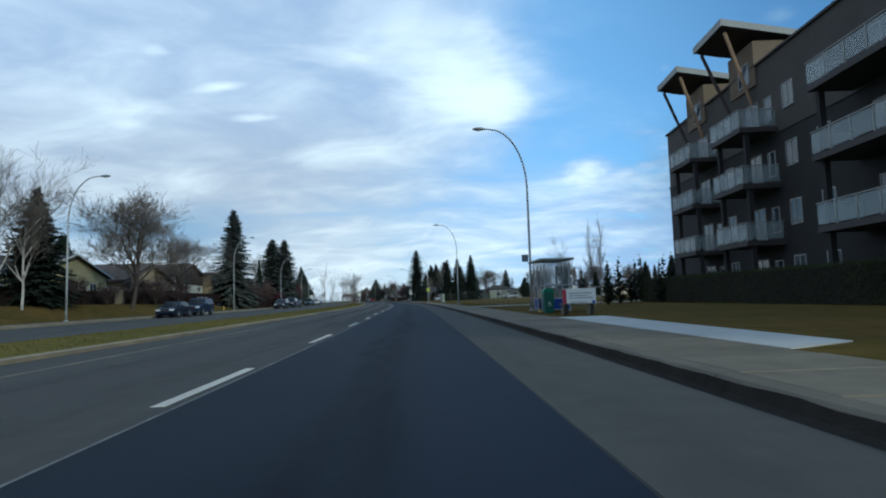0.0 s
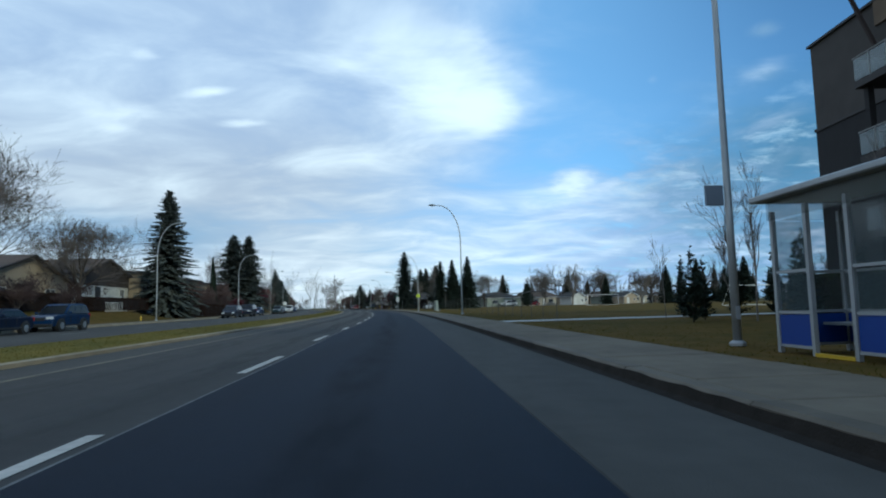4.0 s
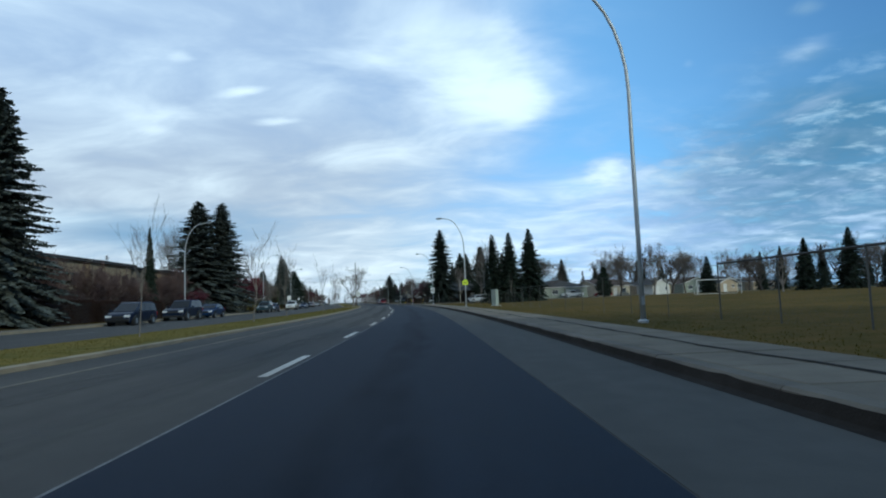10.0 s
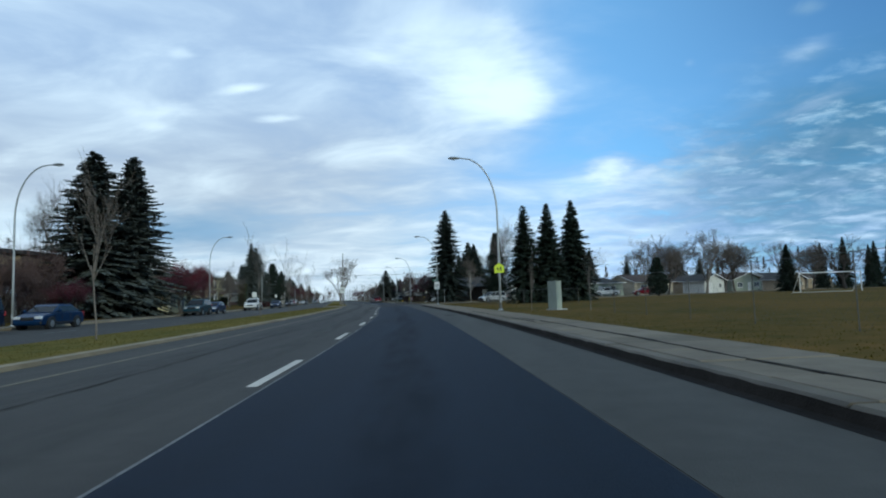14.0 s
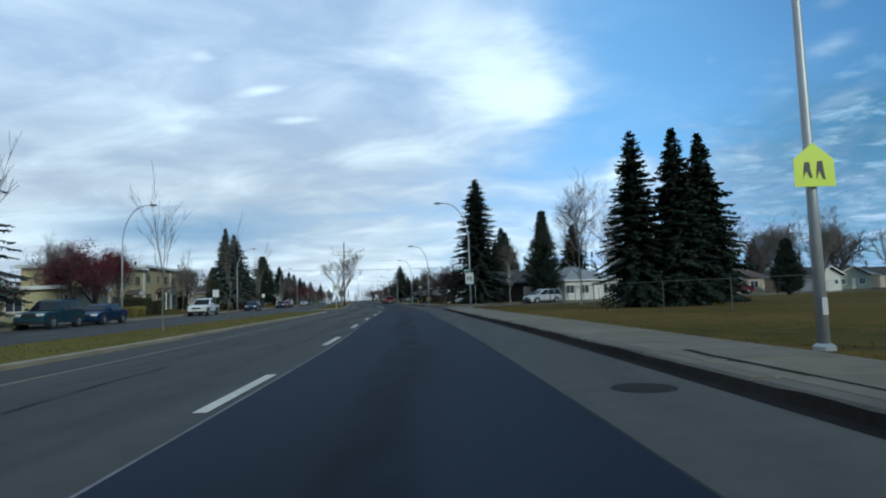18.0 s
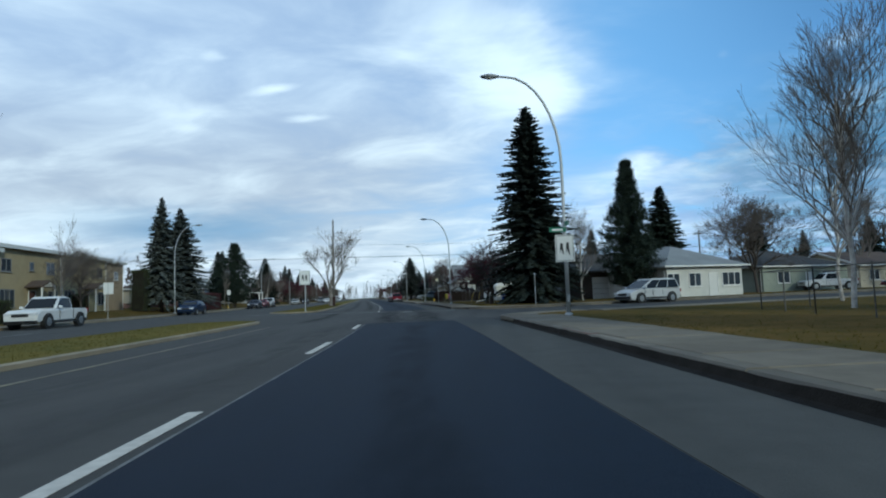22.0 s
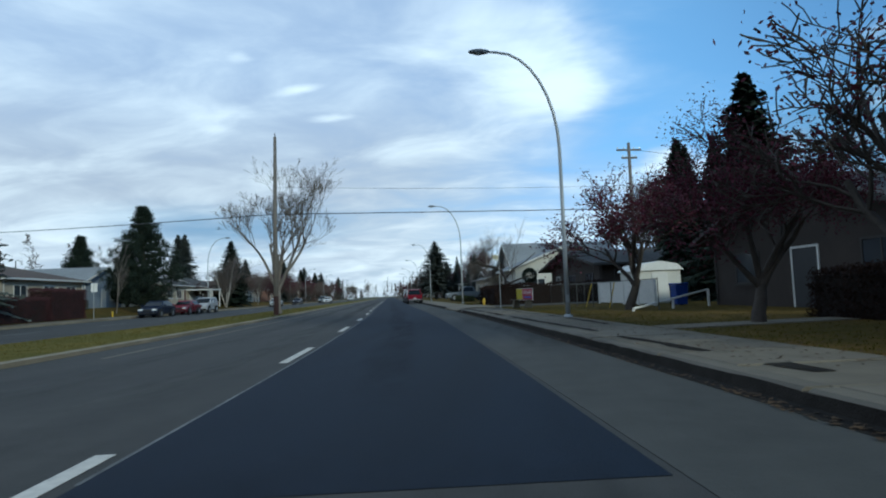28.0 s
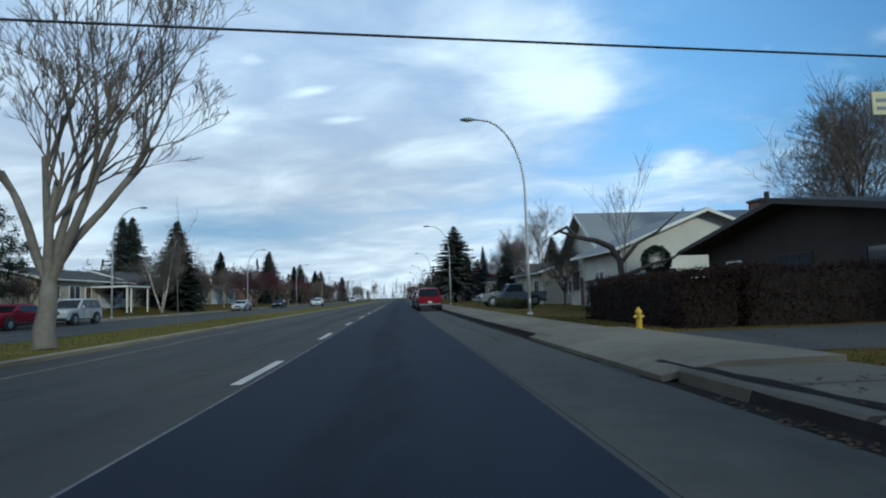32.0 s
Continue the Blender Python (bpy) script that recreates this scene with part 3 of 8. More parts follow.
structure("driveway", slab([(226.4, 7.75), (227.2, 17.0), (231.2, 17.0), (230.9, 7.75)], 0.166, 0.1), ASPHALT, "cracked grey driveway crossing the pavement", "driveway")
apron = bmesh.new()
rows_ = [[apron.verts.new(W(s, o, z)) for s in (225.1, 226.3, 228.5, 231.0, 232.2)] for o, z in ((5.40, 0.006), (5.75, 0.075), (6.2, 0.150), (7.74, 0.163))]
for a, b in zip(rows_, rows_[1:]):
    for k in range(4):
        apron.faces.new((a[k], b[k], b[k + 1], a[k + 1]))
bmesh.ops.recalc_face_normals(apron, faces=apron.faces[:])
bmesh.ops.solidify(apron, geom=apron.faces[:], thickness=0.08)
structure("driveway_apron", apron, CONCRETE, "worn sloping concrete apron of a driveway", "driveway")
structure("garden_walk", slab([(202.6, 7.79), (203.7, 7.79), (204.6, 15.5), (203.6, 15.5)], 0.165, 0.1), CONCRETE, "narrow concrete walk to a house", "path")

# road paint
def seam(s0, s1, o, w):
    bm = bmesh.new()
    prev = None
    for i in range(int((s1 - s0) / 2) + 1):
        s = s0 + 2.0 * i
        a = (bm.verts.new(W(s, o + stray(s) - w, 0.0065)), bm.verts.new(W(s, o + stray(s) + w, 0.0065)))
        if prev:
            bm.faces.new((prev[0], prev[1], a[1], a[0]))
        prev = a
    return bm


for k in range(-4, 34):
    far = 0.8 + 8.98 * k
    if k == 33:
        break
    if far > 176:
        far = 194.5 + 8.78 * (k - 20)
        if far < 194:
            continue
    far += float(np.interp(far, (0, 27, 36, 50, 66, 82, 110, 144, 172, 190, 212, 221), (-0.1, -0.3, -1.1, -0.2, 0.3, 0.7, 0.0, -0.7, -0.65, 0.2, 0.35, -0.2)))
    d = part("lane_dash", ribbon(far - (3.4 if far < 100 else 3.0), far, -0.13 + stray(far), 0.02 + stray(far), 0.007, 0.003, 1.5), WHITE_PAINT, road)
    d["label"] = "broken white lane line"
for k in range(14):
    far = 308.0 + 9.0 * k
    part("lane_dash", ribbon(far - 3.0, far, -0.13, 0.02, 0.007, 0.003, 1.5), WHITE_PAINT, road)
part("seam_line", seam(S0, 172.2, 0.15, 0.017), THIN_PAINT, road, "thin worn white line along the seam")
part("seam_line", seam(194, 330, 0.14, 0.017), THIN_PAINT, road)
part("edge_line", ribbon(S0, 172, -3.93, -3.82, 0.006, 0.003), YELLOW_PAINT, road, "worn yellow edge line")
part("edge_line", ribbon(203, 380, -4.20, -4.09, 0.006, 0.003), YELLOW_PAINT, road)
for k in range(-3, 44):
    s = -8 + 9 * k
    if 172 < s < 198:
        continue
    part("far_lane_dash", ribbon(s, s + 3, -15.2, -15.05, 0.006, 0.003, 3), THIN_PAINT, road)
part("crossing_line", slab([(186.8, 5.3), (187.3, 5.3), (192.6, -4.6), (192.1, -4.6)], 0.0115, 0.003), THIN_PAINT, road, "worn white crosswalk line")
part("crossing_line", slab([(192.1, -4.6), (192.6, -4.6), (195.9, -10.6), (195.4, -10.6)], 0.007, 0.003), THIN_PAINT, road)
# gutter dirt, its dark tone carrying some of the kerb's shade
part("gutter", ribbon(S0, 170.0, 5.42, 5.575, 0.008, 0.004), DIRT_SHADE, road, "dark dirt in the gutter with the kerb's painted shade")
part("gutter", ribbon(192.5, 330, 5.36, 5.575, 0.008, 0.004), DIRT_SHADE, road)


def wavy(s0, s1, o, w, z, seed):
    rnd = random.Random(seed)
    bm = bmesh.new()
    n = max(3, int((s1 - s0) / 0.5))
    prev = None
    off = 0.0
    for i in range(n + 1):
        s = s0 + (s1 - s0) * i / n
        off += rnd.uniform(-0.05, 0.05)
        ww = w * rnd.uniform(0.3, 1.0)
        a = (bm.verts.new(W(s, o + off - ww, z)), bm.verts.new(W(s, o + off + ww, z)))
        if prev:
            bm.faces.new((prev[0], prev[1], a[1], a[0]))
        prev = a
    return bm


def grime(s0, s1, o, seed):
    """A dark bank against the kerb's face, its top edge uneven: dirt, plus the face's shade painted in."""
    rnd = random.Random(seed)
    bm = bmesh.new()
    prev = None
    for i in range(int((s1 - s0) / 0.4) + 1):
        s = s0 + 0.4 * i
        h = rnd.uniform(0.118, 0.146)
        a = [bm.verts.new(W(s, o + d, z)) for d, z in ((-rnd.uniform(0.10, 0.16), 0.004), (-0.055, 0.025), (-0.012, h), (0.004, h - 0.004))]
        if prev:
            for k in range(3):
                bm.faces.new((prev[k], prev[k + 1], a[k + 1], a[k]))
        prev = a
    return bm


# nearly full-height dark strip: grime with the kerb's shaded face put into its colour
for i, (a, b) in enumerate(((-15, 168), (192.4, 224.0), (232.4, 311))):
    part("kerb_grime_shade", grime(a, b, 5.60, 90 + i), DIRT_SHADE, road, "dark wet grime and painted shade on the kerb's face")
TAR = mat("crack_filler", (0.022, 0.021, 0.020), (0.014, 0.013, 0.012), rough=0.95, spec=0.05)
for i, (a, b, o) in enumerate(((90, 128, -2.6), (232, 258, 4.7))):
    part("crack", wavy(a, b, o, 0.022, 0.0085, i), TAR, road)


def worn_mat(name, col, strength):
    """Rubbed rubber and oil: fades out towards the edge of its strip, broken up by noise."""
    m = bpy.data.materials.new(name)
    m.use_nodes = True
    nt = m.node_tree
    b = nt.nodes["Principled BSDF"]
    b.inputs["Base Color"].default_value = (*col, 1)
    b.inputs["Roughness"].default_value = 0.85
    b.inputs["Specular IOR Level"].default_value = 0.12
    at, geo, n, vm, k = (nt.nodes.new(q) for q in ("ShaderNodeAttribute", "ShaderNodeNewGeometry", "ShaderNodeTexNoise", "ShaderNodeVectorMath", "ShaderNodeMath"))
    at.attribute_name = "wear"
    vm.operation = "MULTIPLY"
    vm.inputs[1].default_value = (1.0, 0.22, 1.0)
    n.inputs["Scale"].default_value, n.inputs["Detail"].default_value = 2.6, 6
    nt.links.new(geo.outputs["Position"], vm.inputs[0])
    nt.links.new(vm.outputs[0], n.inputs["Vector"])
    r = nt.nodes.new("ShaderNodeMapRange")
    nt.links.new(n.outputs["Fac"], r.inputs["Value"])
    r.inputs["From Min"].default_value, r.inputs["From Max"].default_value = 0.28, 0.66
    r.inputs["To Max"].default_value = strength
    k.operation = "MULTIPLY"
    nt.links.new(at.outputs["Fac"], k.inputs[0])
    nt.links.new(r.outputs[0], k.inputs[1])
    nt.links.new(k.outputs[0], b.inputs["Alpha"])
    return m


def worn_band(name, s0, s1, o, w, z, seed, material, label):
    rnd = random.Random(seed)
    ph = [rnd.uniform(0, 6.28) for _ in range(3)]
    n = max(6, int((s1 - s0) / 0.8))
    vs, fs, al = [], [], []
    for i in range(n + 1):
        s = s0 + (s1 - s0) * i / n
        end = min(1.0, i / 3, (n - i) / 3)
        mid = o + 0.10 * math.sin(s * 0.35 + ph[0])
        ww = w * (1 + 0.2 * math.sin(s * 0.6 + ph[1]))
        for d, a in ((-1, 0), (-0.45, 1), (0.45, 1), (1, 0)):
            vs.append(W(s, mid + d * ww, z))
            al.append(a * end)
    for i in range(n):
        for q in range(3):
            a = i * 4 + q
            fs.append((a, a + 1, a + 5, a + 4))
    me = raw(name, vs, fs, material)
    me.attributes.new("wear", "FLOAT", "POINT").data.foreach_set("value", al)
    return part(name, me, None, road, label)


RUBBED, OILED, PALED = worn_mat("rubbed_track", (0.024, 0.025, 0.028), 0.55), worn_mat("oil_stain", (0.010, 0.010, 0.011), 0.22), worn_mat("paled_asphalt", (0.105, 0.103, 0.098), 0.5)
for i, (a, b, o, w) in enumerate(((170.5, 194.5, 0.95, 0.75), (170.5, 194.5, 3.0, 0.75), (174, 192, -2.9, 0.4))):
    worn_band("tyre_track", a, b, o, w, 0.0088, 30 + i, RUBBED, "dark rubbed track on the asphalt")
worn_band("pale_strip", 171.8, 193.4, 1.98, 0.55, 0.0095, 38, PALED, "pale worn strip between the wheel tracks")
for i, (a, b, o, w) in enumerate(((-30, 170, -1.0, 0.42), (-30, 170, -2.8, 0.42), (196, 330, -1.0, 0.42), (196, 330, -2.8, 0.42))):
    worn_band("pale_strip", a, b, o, w, 0.0092, 44 + i, PALED, "wheel track worn pale")
for i, (a, b, o, w) in enumerate(((-30, 170, 1.98, 0.5), (196, 330, 1.98, 0.5), (200, 224, 4.9, 0.5))):
    worn_band("oil_stain", a, b, o, w, 0.0095, 52 + i, OILED, "dark oil stain along the lane")
for i, (s, o) in enumerate(((173.9, 1.95), (176.4, 1.9), (181.5, 2.1))):
    part("crack", slab([(s, o - 0.65), (s + 0.06, o), (s - 0.02, o + 0.6), (s, o + 0.6), (s + 0.09, o), (s + 0.025, o - 0.65)], 0.010, 0.002), TAR, road)
for i, (a, b) in enumerate(((62, 84), (84, 112), (108, 126))):
    part("pavement_crack", wavy(a, b, (7.0, 6.6, 6.2)[i], 0.075, 0.169, 60 + i), DIRT_SHADE, pave, "dark grown-over crack along the pavement")
part("pavement_stain", wavy(196, 226, 6.4, 0.16, 0.166, 71), DIRT_SHADE, pave, "dirt and leaf litter on the pavement")
part("pavement_stain", wavy(205, 224, 7.3, 0.12, 0.166, 72), DIRT_SHADE, pave)
RED_MARK = mat("red_marking_paint", (0.22, 0.03, 0.035), (0.12, 0.06, 0.05), scale=8, rough=0.8)
part("red_mark", ribbon(159.0, 161.2, 5.63, 5.84, 0.159, 0.003), RED_MARK, kerb_near, "faded red paint on the kerb")


# ---------------------------------------------------------------- street lamps
def street_lamp(s, o, h, side, label, group):
    t = thing("street_lamp", label, "street lamp", M(s, o, 0.15), group)
    d = -side
    pts = [(0, 0, 0), (0, 0, 2.5), (0, 0, h - 3.5)]
    rad = [0.082, 0.070, 0.056]
    for k in range(1, 9):
        a = radians(90 * k / 8)
        pts.append((d * 2.0 * (1 - math.cos(a)), 0, h - 3.5 + 3.42 * math.sin(a)))
        rad.append(0.054 - 0.0015 * k)
    pts.append((d * 2.4, 0, h - 0.05))
    rad.append(0.040)
    part("pole", tube(pts, rad, 10), GALV, t, smooth=True)
    part("base_collar", tube([(0, 0, 0), (0, 0, 0.06), (0, 0, 0.10)], [0.15, 0.15, 0.10], 12), GALV, t)
    part("hatch", boxes((-0.045, -0.092, 0.5, 0.045, -0.070, 0.75), bevel=0.006), GALV, t)
    hd = bmesh.new()
    prof = ((0.0, 0.05, 0.04), (0.10, 0.085, 0.07), (0.30, 0.15, 0.10), (0.52, 0.14, 0.09), (0.68, 0.08, 0.05), (0.72, 0.02, 0.02))
    rings = []
    for p, w_, hh in prof:
        rings.append([hd.verts.new((d * (2.25 + p), w_ * math.cos(q), h - 0.05 + hh * math.sin(q))) for q in (2 * math.pi * k / 10 for k in range(10))])
    for a, b in zip(rings, rings[1:]):
        for k in range(10):
            hd.faces.new((a[k], a[(k + 1) % 10], b[(k + 1) % 10], b[k]))
    hd.faces.new(rings[0][::-1])
    hd.faces.new(rings[-1])
    bmesh.ops.recalc_face_normals(hd, faces=hd.faces[:])
    head = part("lamp_head", hd, LAMP_HEAD, t, "grey cobra head", smooth=True)
    lens = bmesh.new()
    bmesh.ops.create_uvsphere(lens, u_segments=10, v_segments=6, radius=0.11, matrix=Matrix.Translation((d * 2.63, 0, h - 0.11)) @ Matrix.Diagonal((1.35, 1, 0.55, 1)))
    part("lens", lens, LENS, head, smooth=True)
    return t


right_lamps = [street_lamp(s, o, h, 1, "tall galvanised street lamp with a curved arm on the verge", "street lamps along the right verge") for s, o, h in (
    (33.0, 8.98, 10.35), (77.8, 8.7, 10.4), (125.3, 8.0, 9.7), (168.7, 7.85, 9.25), (209.6, 7.55, 9.15), (245.2, 8.4, 9.3), (287, 8.3, 9.3), (330, 8.3, 9.3), (373, 8.3, 9.3), (416, 8.3, 9.3))]
left_lamps = [street_lamp(s, -22.5, h, -1, "tall galvanised street lamp with a curved arm by the pavement", "street lamps along the left pavement") for s, h in (
    (44.7, 10.6), (88, 10.4), (127.9, 10.3), (171.3, 10.0), (215.4, 9.8), (271, 9.6), (316.5, 9.6), (362, 9.6), (408, 9.6))]


# ---------------------------------------------------------------- trees
def quads_mesh(name, centres, axes_u, axes_v, material):
    n = len(centres)
    v = np.empty((n, 4, 3))
    v[:, 0] = centres - axes_u
    v[:, 1] = centres - axes_v
    v[:, 2] = centres + axes_u
    v[:, 3] = centres + axes_v
    me = bpy.data.meshes.new(name)
    me.vertices.add(4 * n)
    me.vertices.foreach_set("co", v.ravel())
    me.loops.add(4 * n)
    me.loops.foreach_set("vertex_index", np.arange(4 * n, dtype=np.int32))
    me.polygons.add(n)
    me.polygons.foreach_set("loop_start", np.arange(0, 4 * n, 4, dtype=np.int32))
    me.update()
    me.validate()
    me.materials.append(material)
    return me


def unit(a):
    return a / np.maximum(np.linalg.norm(a, axis=-1, keepdims=True), 1e-9)


def spruce_meshes(seed, h, r, material, gap=0.5, base=0.06, droop=0.35, power=0.88, fine=1.0):
    """A trunk and a crown of drooping sprays on whorls of branches."""
    g = np.random.default_rng(seed)
    trunk = tube([(0, 0, 0), (0.03, 0, h * 0.4), (0, 0.02, h * 0.98)], [h * 0.016, h * 0.010, 0.015], 8)
    C, U, V = [], [], []
    z = h * base
    while z < h * 0.985:
        k = z / h
        length = r * (1 - k) ** power * (0.66 + 0.34 * min(1, k / 0.20)) + 0.06
        n = int(8 + 9 * (1 - k))
        a0 = g.uniform(0, 6.28)
        for j in range(n):
            a = a0 + 6.283 * j / n + g.normal(0, 0.18)
            ln = length * g.uniform(0.66, 1.12)
            zb = z + gap * g.uniform(-0.45, 0.45)
            rise = 0.30 - 0.62 * (1 - k) * droop / 0.35 + g.normal(0, 0.08)
            d = np.array([math.cos(a), math.sin(a), rise])
            side = np.array([-math.sin(a), math.cos(a), 0])
            m = max(3, int(ln / (0.15 * fine)))
            for i in range(m):
                f = (i + 0.7) / m
                c = d * ln * f + np.array([0, 0, zb - 0.22 * ln * f * f + 0.10 * ln * f**4])
                w = (0.50 * (1 - f) + 0.24) * min(1.0, ln * 0.5 + 0.25) * fine
                for sgn in (-1, 1):
                    sd = side * sgn + d * g.uniform(0.4, 0.9) + np.array([0, 0, g.uniform(-0.55, -0.05)])
                    sd = sd / np.linalg.norm(sd)
                    C.append(c + sd * w * 0.55)
                    U.append(sd * w * g.uniform(0.45, 0.95))
                    V.append(np.cross(sd, np.array([g.normal(0, 0.35), g.normal(0, 0.35), 1.0])) * g.uniform(0.09, 0.19) * fine)
                if i % 2:        # a twig hanging under the bough
                    hang = np.array([g.normal(0, 0.25), g.normal(0, 0.25), -1.0])
                    C.append(c + hang * w * 0.35)
                    U.append(hang * w * 0.5)
                    V.append(np.cross(hang, d) * 0.13)
        z += gap * (0.55 + 0.6 * (1 - k)) * g.uniform(0.8, 1.15)
    crown = quads_mesh("crown", np.array(C), np.array(U), np.array(V), material)
    return mesh_of("trunk", trunk, DARK_BARK, True), crown


def branching(seed, h, spread, levels, trunk_frac, thick, ratio=0.68, up=0.25, kids=(3, 4), first=4, wob=0.12, low=0.72):
    """Limbs as (points, radii, level), by repeated forking."""
    g = random.Random(seed)
    out = []

    def grow(p, d, ln, r, lev):
        pts, rad = [p.copy()], [r]
        n = 4 if lev < 2 else 3
        q = p.copy()
        for i in range(n):
            d = (d + Vector((g.gauss(0, wob), g.gauss(0, wob), g.gauss(0, wob) + up * 0.10))).normalized()
            q = q + d * ln / n
            pts.append(q.copy())
            rad.append(r * (1 - 0.42 * (i + 1) / n))
        out.append((pts, rad, lev))
        if lev >= levels:
            return
        for _ in range(first if lev == 0 else g.randint(*kids)):
            t = g.uniform(0.45, 1.0) if lev else g.uniform(low, 1.0)
            k = min(int(t * n), n - 1)
            base = pts[k].lerp(pts[k + 1], t * n - k)
            ax = d.orthogonal().normalized()
            ax.rotate(Matrix.Rotation(g.uniform(0, 6.283), 3, d))
            nd = (d * math.cos(spread) + ax * math.sin(spread) * g.uniform(0.6, 1.2) + Vector((0, 0, up))).normalized()
            grow(base, nd, ln * ratio * g.uniform(0.75, 1.15) * (1.0 if lev else (1 - trunk_frac) / trunk_frac * 0.62), rad[k] * (0.62 if lev else 0.7), lev + 1)

    grow(Vector((0, 0, 0)), Vector((g.uniform(-0.05, 0.05), g.uniform(-0.05, 0.05), 1)), h * trunk_frac, thick, 0)
    return out


def limbs_mesh(name, limbs, material, least=0.006):
    vs, fs = [], []
    for pts, rad, lev in limbs:
        sides = 7 if lev == 0 else 5 if lev == 1 else 3
        start = len(vs)
        for i, p in enumerate(pts):
            d = (pts[min(i + 1, len(pts) - 1)] - pts[max(i - 1, 0)]).normalized()
            a = d.cross(Vector((0.31, 0.95, 0.12))).normalized()
            b = d.cross(a)
            r = max(rad[i], least)
            for k in range(sides):
                t = 6.28318 * k / sides
                vs.append(p + (a * math.cos(t) + b * math.sin(t)) * r)
        for i in range(len(pts) - 1):
            for k in range(sides):
                q = start + i * sides
                fs.append((q + k, q + (k + 1) % sides, q + sides + (k + 1) % sides, q + sides + k))
    return raw(name, vs, fs, material, True)


def bare_tree_meshes(seed, h, spread, thick, levels=5, trunk_frac=0.3, bark=None, twig=None, least=0.011, **kw):
    limbs = branching(seed, h, spread, levels, trunk_frac, thick, **kw)
    top = max(p.z for pts, _, _ in limbs for p in pts)
    k = h / top
    limbs = [([p * k for p in pts], rad, lev) for pts, rad, lev in limbs]
    a = limbs_mesh("trunk", [l for l in limbs if l[2] <= 1], bark or BARK)
    b = limbs_mesh("branches", [l for l in limbs if l[2] > 1], twig or TWIG, least)
    tips = np.array([l[0][-1] for l in limbs if l[2] >= levels - 1])
    return a, b, tips


def leaves_at(points, seed, size, spread, material, per=3, name="leaves"):
    g = np.random.default_rng(seed)
    c = np.repeat(points, per, axis=0) + g.normal(0, spread, (len(points) * per, 3))
    u = unit(g.normal(0, 1, c.shape)) * size * g.uniform(0.6, 1.3, (len(c), 1))
    v = unit(np.cross(u, g.normal(0, 1, c.shape))) * size * 0.6
    return quads_mesh(name, c, u, v, material)


def plant(name, label, category, m, parts, group="", scale=(1, 1, 1)):
    t = thing(name, label, category, m @ Matrix.Diagonal((*scale, 1)), group)
    for pn, me, lb in parts:
        part(pn, me, None, t, lb)
    return t


SPRUCE_A = spruce_meshes(3, 16.5, 5.0, NEEDLES, gap=0.42, power=0.74, fine=0.85)
SPRUCE_B = spruce_meshes(8, 13.0, 4.7, NEEDLES, gap=0.40, base=0.17, fine=0.85)
SPRUCE_C = spruce_meshes(21, 11.0, 3.8, PINE, gap=0.34, base=0.02)
SPRUCE_S = spruce_meshes(33, 3.6, 1.0, PINE, gap=0.72, base=0.12, droop=-0.12, fine=0.6)


def spruce(s, o, h, proto, proto_h, label, wide=1.0, turn=0.0):
    k = (h - bank(s, o)) / proto_h
    return plant("spruce_tree", label, "tree", M(s, o, 0.12, turn), (("trunk", proto[0], ""), ("crown", proto[1], "")), "spruces along the street", (k * wide, k * wide, k))


BLUE = "tall blue-grey spruce with drooping boughs on a front lawn"
DARKS = "dense dark green spruce beside the playing field"
spruce(102.4, -26.1, 16.9, SPRUCE_A, 16.5, BLUE, 1.02)
spruce(148.6, -27.1, 16.4, SPRUCE_A, 16.5, BLUE, 1.42, 70)
spruce(151.6, -24.7, 16.6, SPRUCE_A, 16.5, BLUE, 1.16, 150)
spruce(195.6, 12.9, 16.9, spruce_meshes(14, 16.5, 4.9, DARK_NEEDLES, gap=0.34, base=0.08, power=0.70, fine=0.68), 16.5, "very tall dark spruce standing at the street corner", 1.0, 40)
spruce(151.6, 18.5, 10.9, SPRUCE_C, 11.0, DARKS, 0.82, 55)
spruce(157.0, 23.0, 12.1, SPRUCE_C, 11.0, DARKS, 0.88, 110)
spruce(207.5, 30.5, 12.0, SPRUCE_C, 11.0, "dark spruce behind the white bungalow", 1.1, 20)
spruce(219.2, -25.1, 13.7, SPRUCE_B, 13.0, BLUE, 0.82, 10)
spruce(226.3, -25.1, 13.4, SPRUCE_B, 13.0, BLUE, 1.18, 95)
# iron covers in the parking lane
COVER = mat("cast_iron_cover", (0.030, 0.028, 0.026), (0.018, 0.017, 0.016), scale=12, rough=0.85, bump=0.4, spec=0.08)
for s, o in ((123.6, 4.72),):
    mc = thing("manhole_cover", "round dark cast-iron manhole cover in the asphalt", "manhole cover", M(s, o, 0.006))
    part("rim", tube([(0, 0, 0), (0, 0, 0.006)], [0.36, 0.35], 20), COVER, mc)
    part("lid", tube([(0, 0, 0.006), (0, 0, 0.010)], [0.30, 0.29], 20), COVER, mc)
spruce(331, 15.4, 9.0, SPRUCE_A, 16.5, "tall spruce in a front garden", 0.9, 33)
spruce(296.0, 17.0, 8.0, SPRUCE_B, 13.0, "dense blue-green spruce in a front garden", 1.5, 12)
spruce(305.0, 10.6, 11.4, SPRUCE_B, 13.0, "broad dark spruce in a front garden", 1.6, 62)
spruce(306.0, 15.0, 8.4, SPRUCE_B, 13.0, "slender green spruce in a front garden", 0.6, 80)
spruce(314.0, -41.2, 15.3, SPRUCE_A, 16.5, "tall dark spruce standing close beside another", 0.98, 44)
spruce(315.8, -40.5, 15.5, SPRUCE_A, 16.5, "tall dark spruce standing close beside another", 0.98, 95)
spruce(293.8, -25.4, 11.6, SPRUCE_C, 11.0, "dark spruce behind a white birch clump", 1.15, 44)
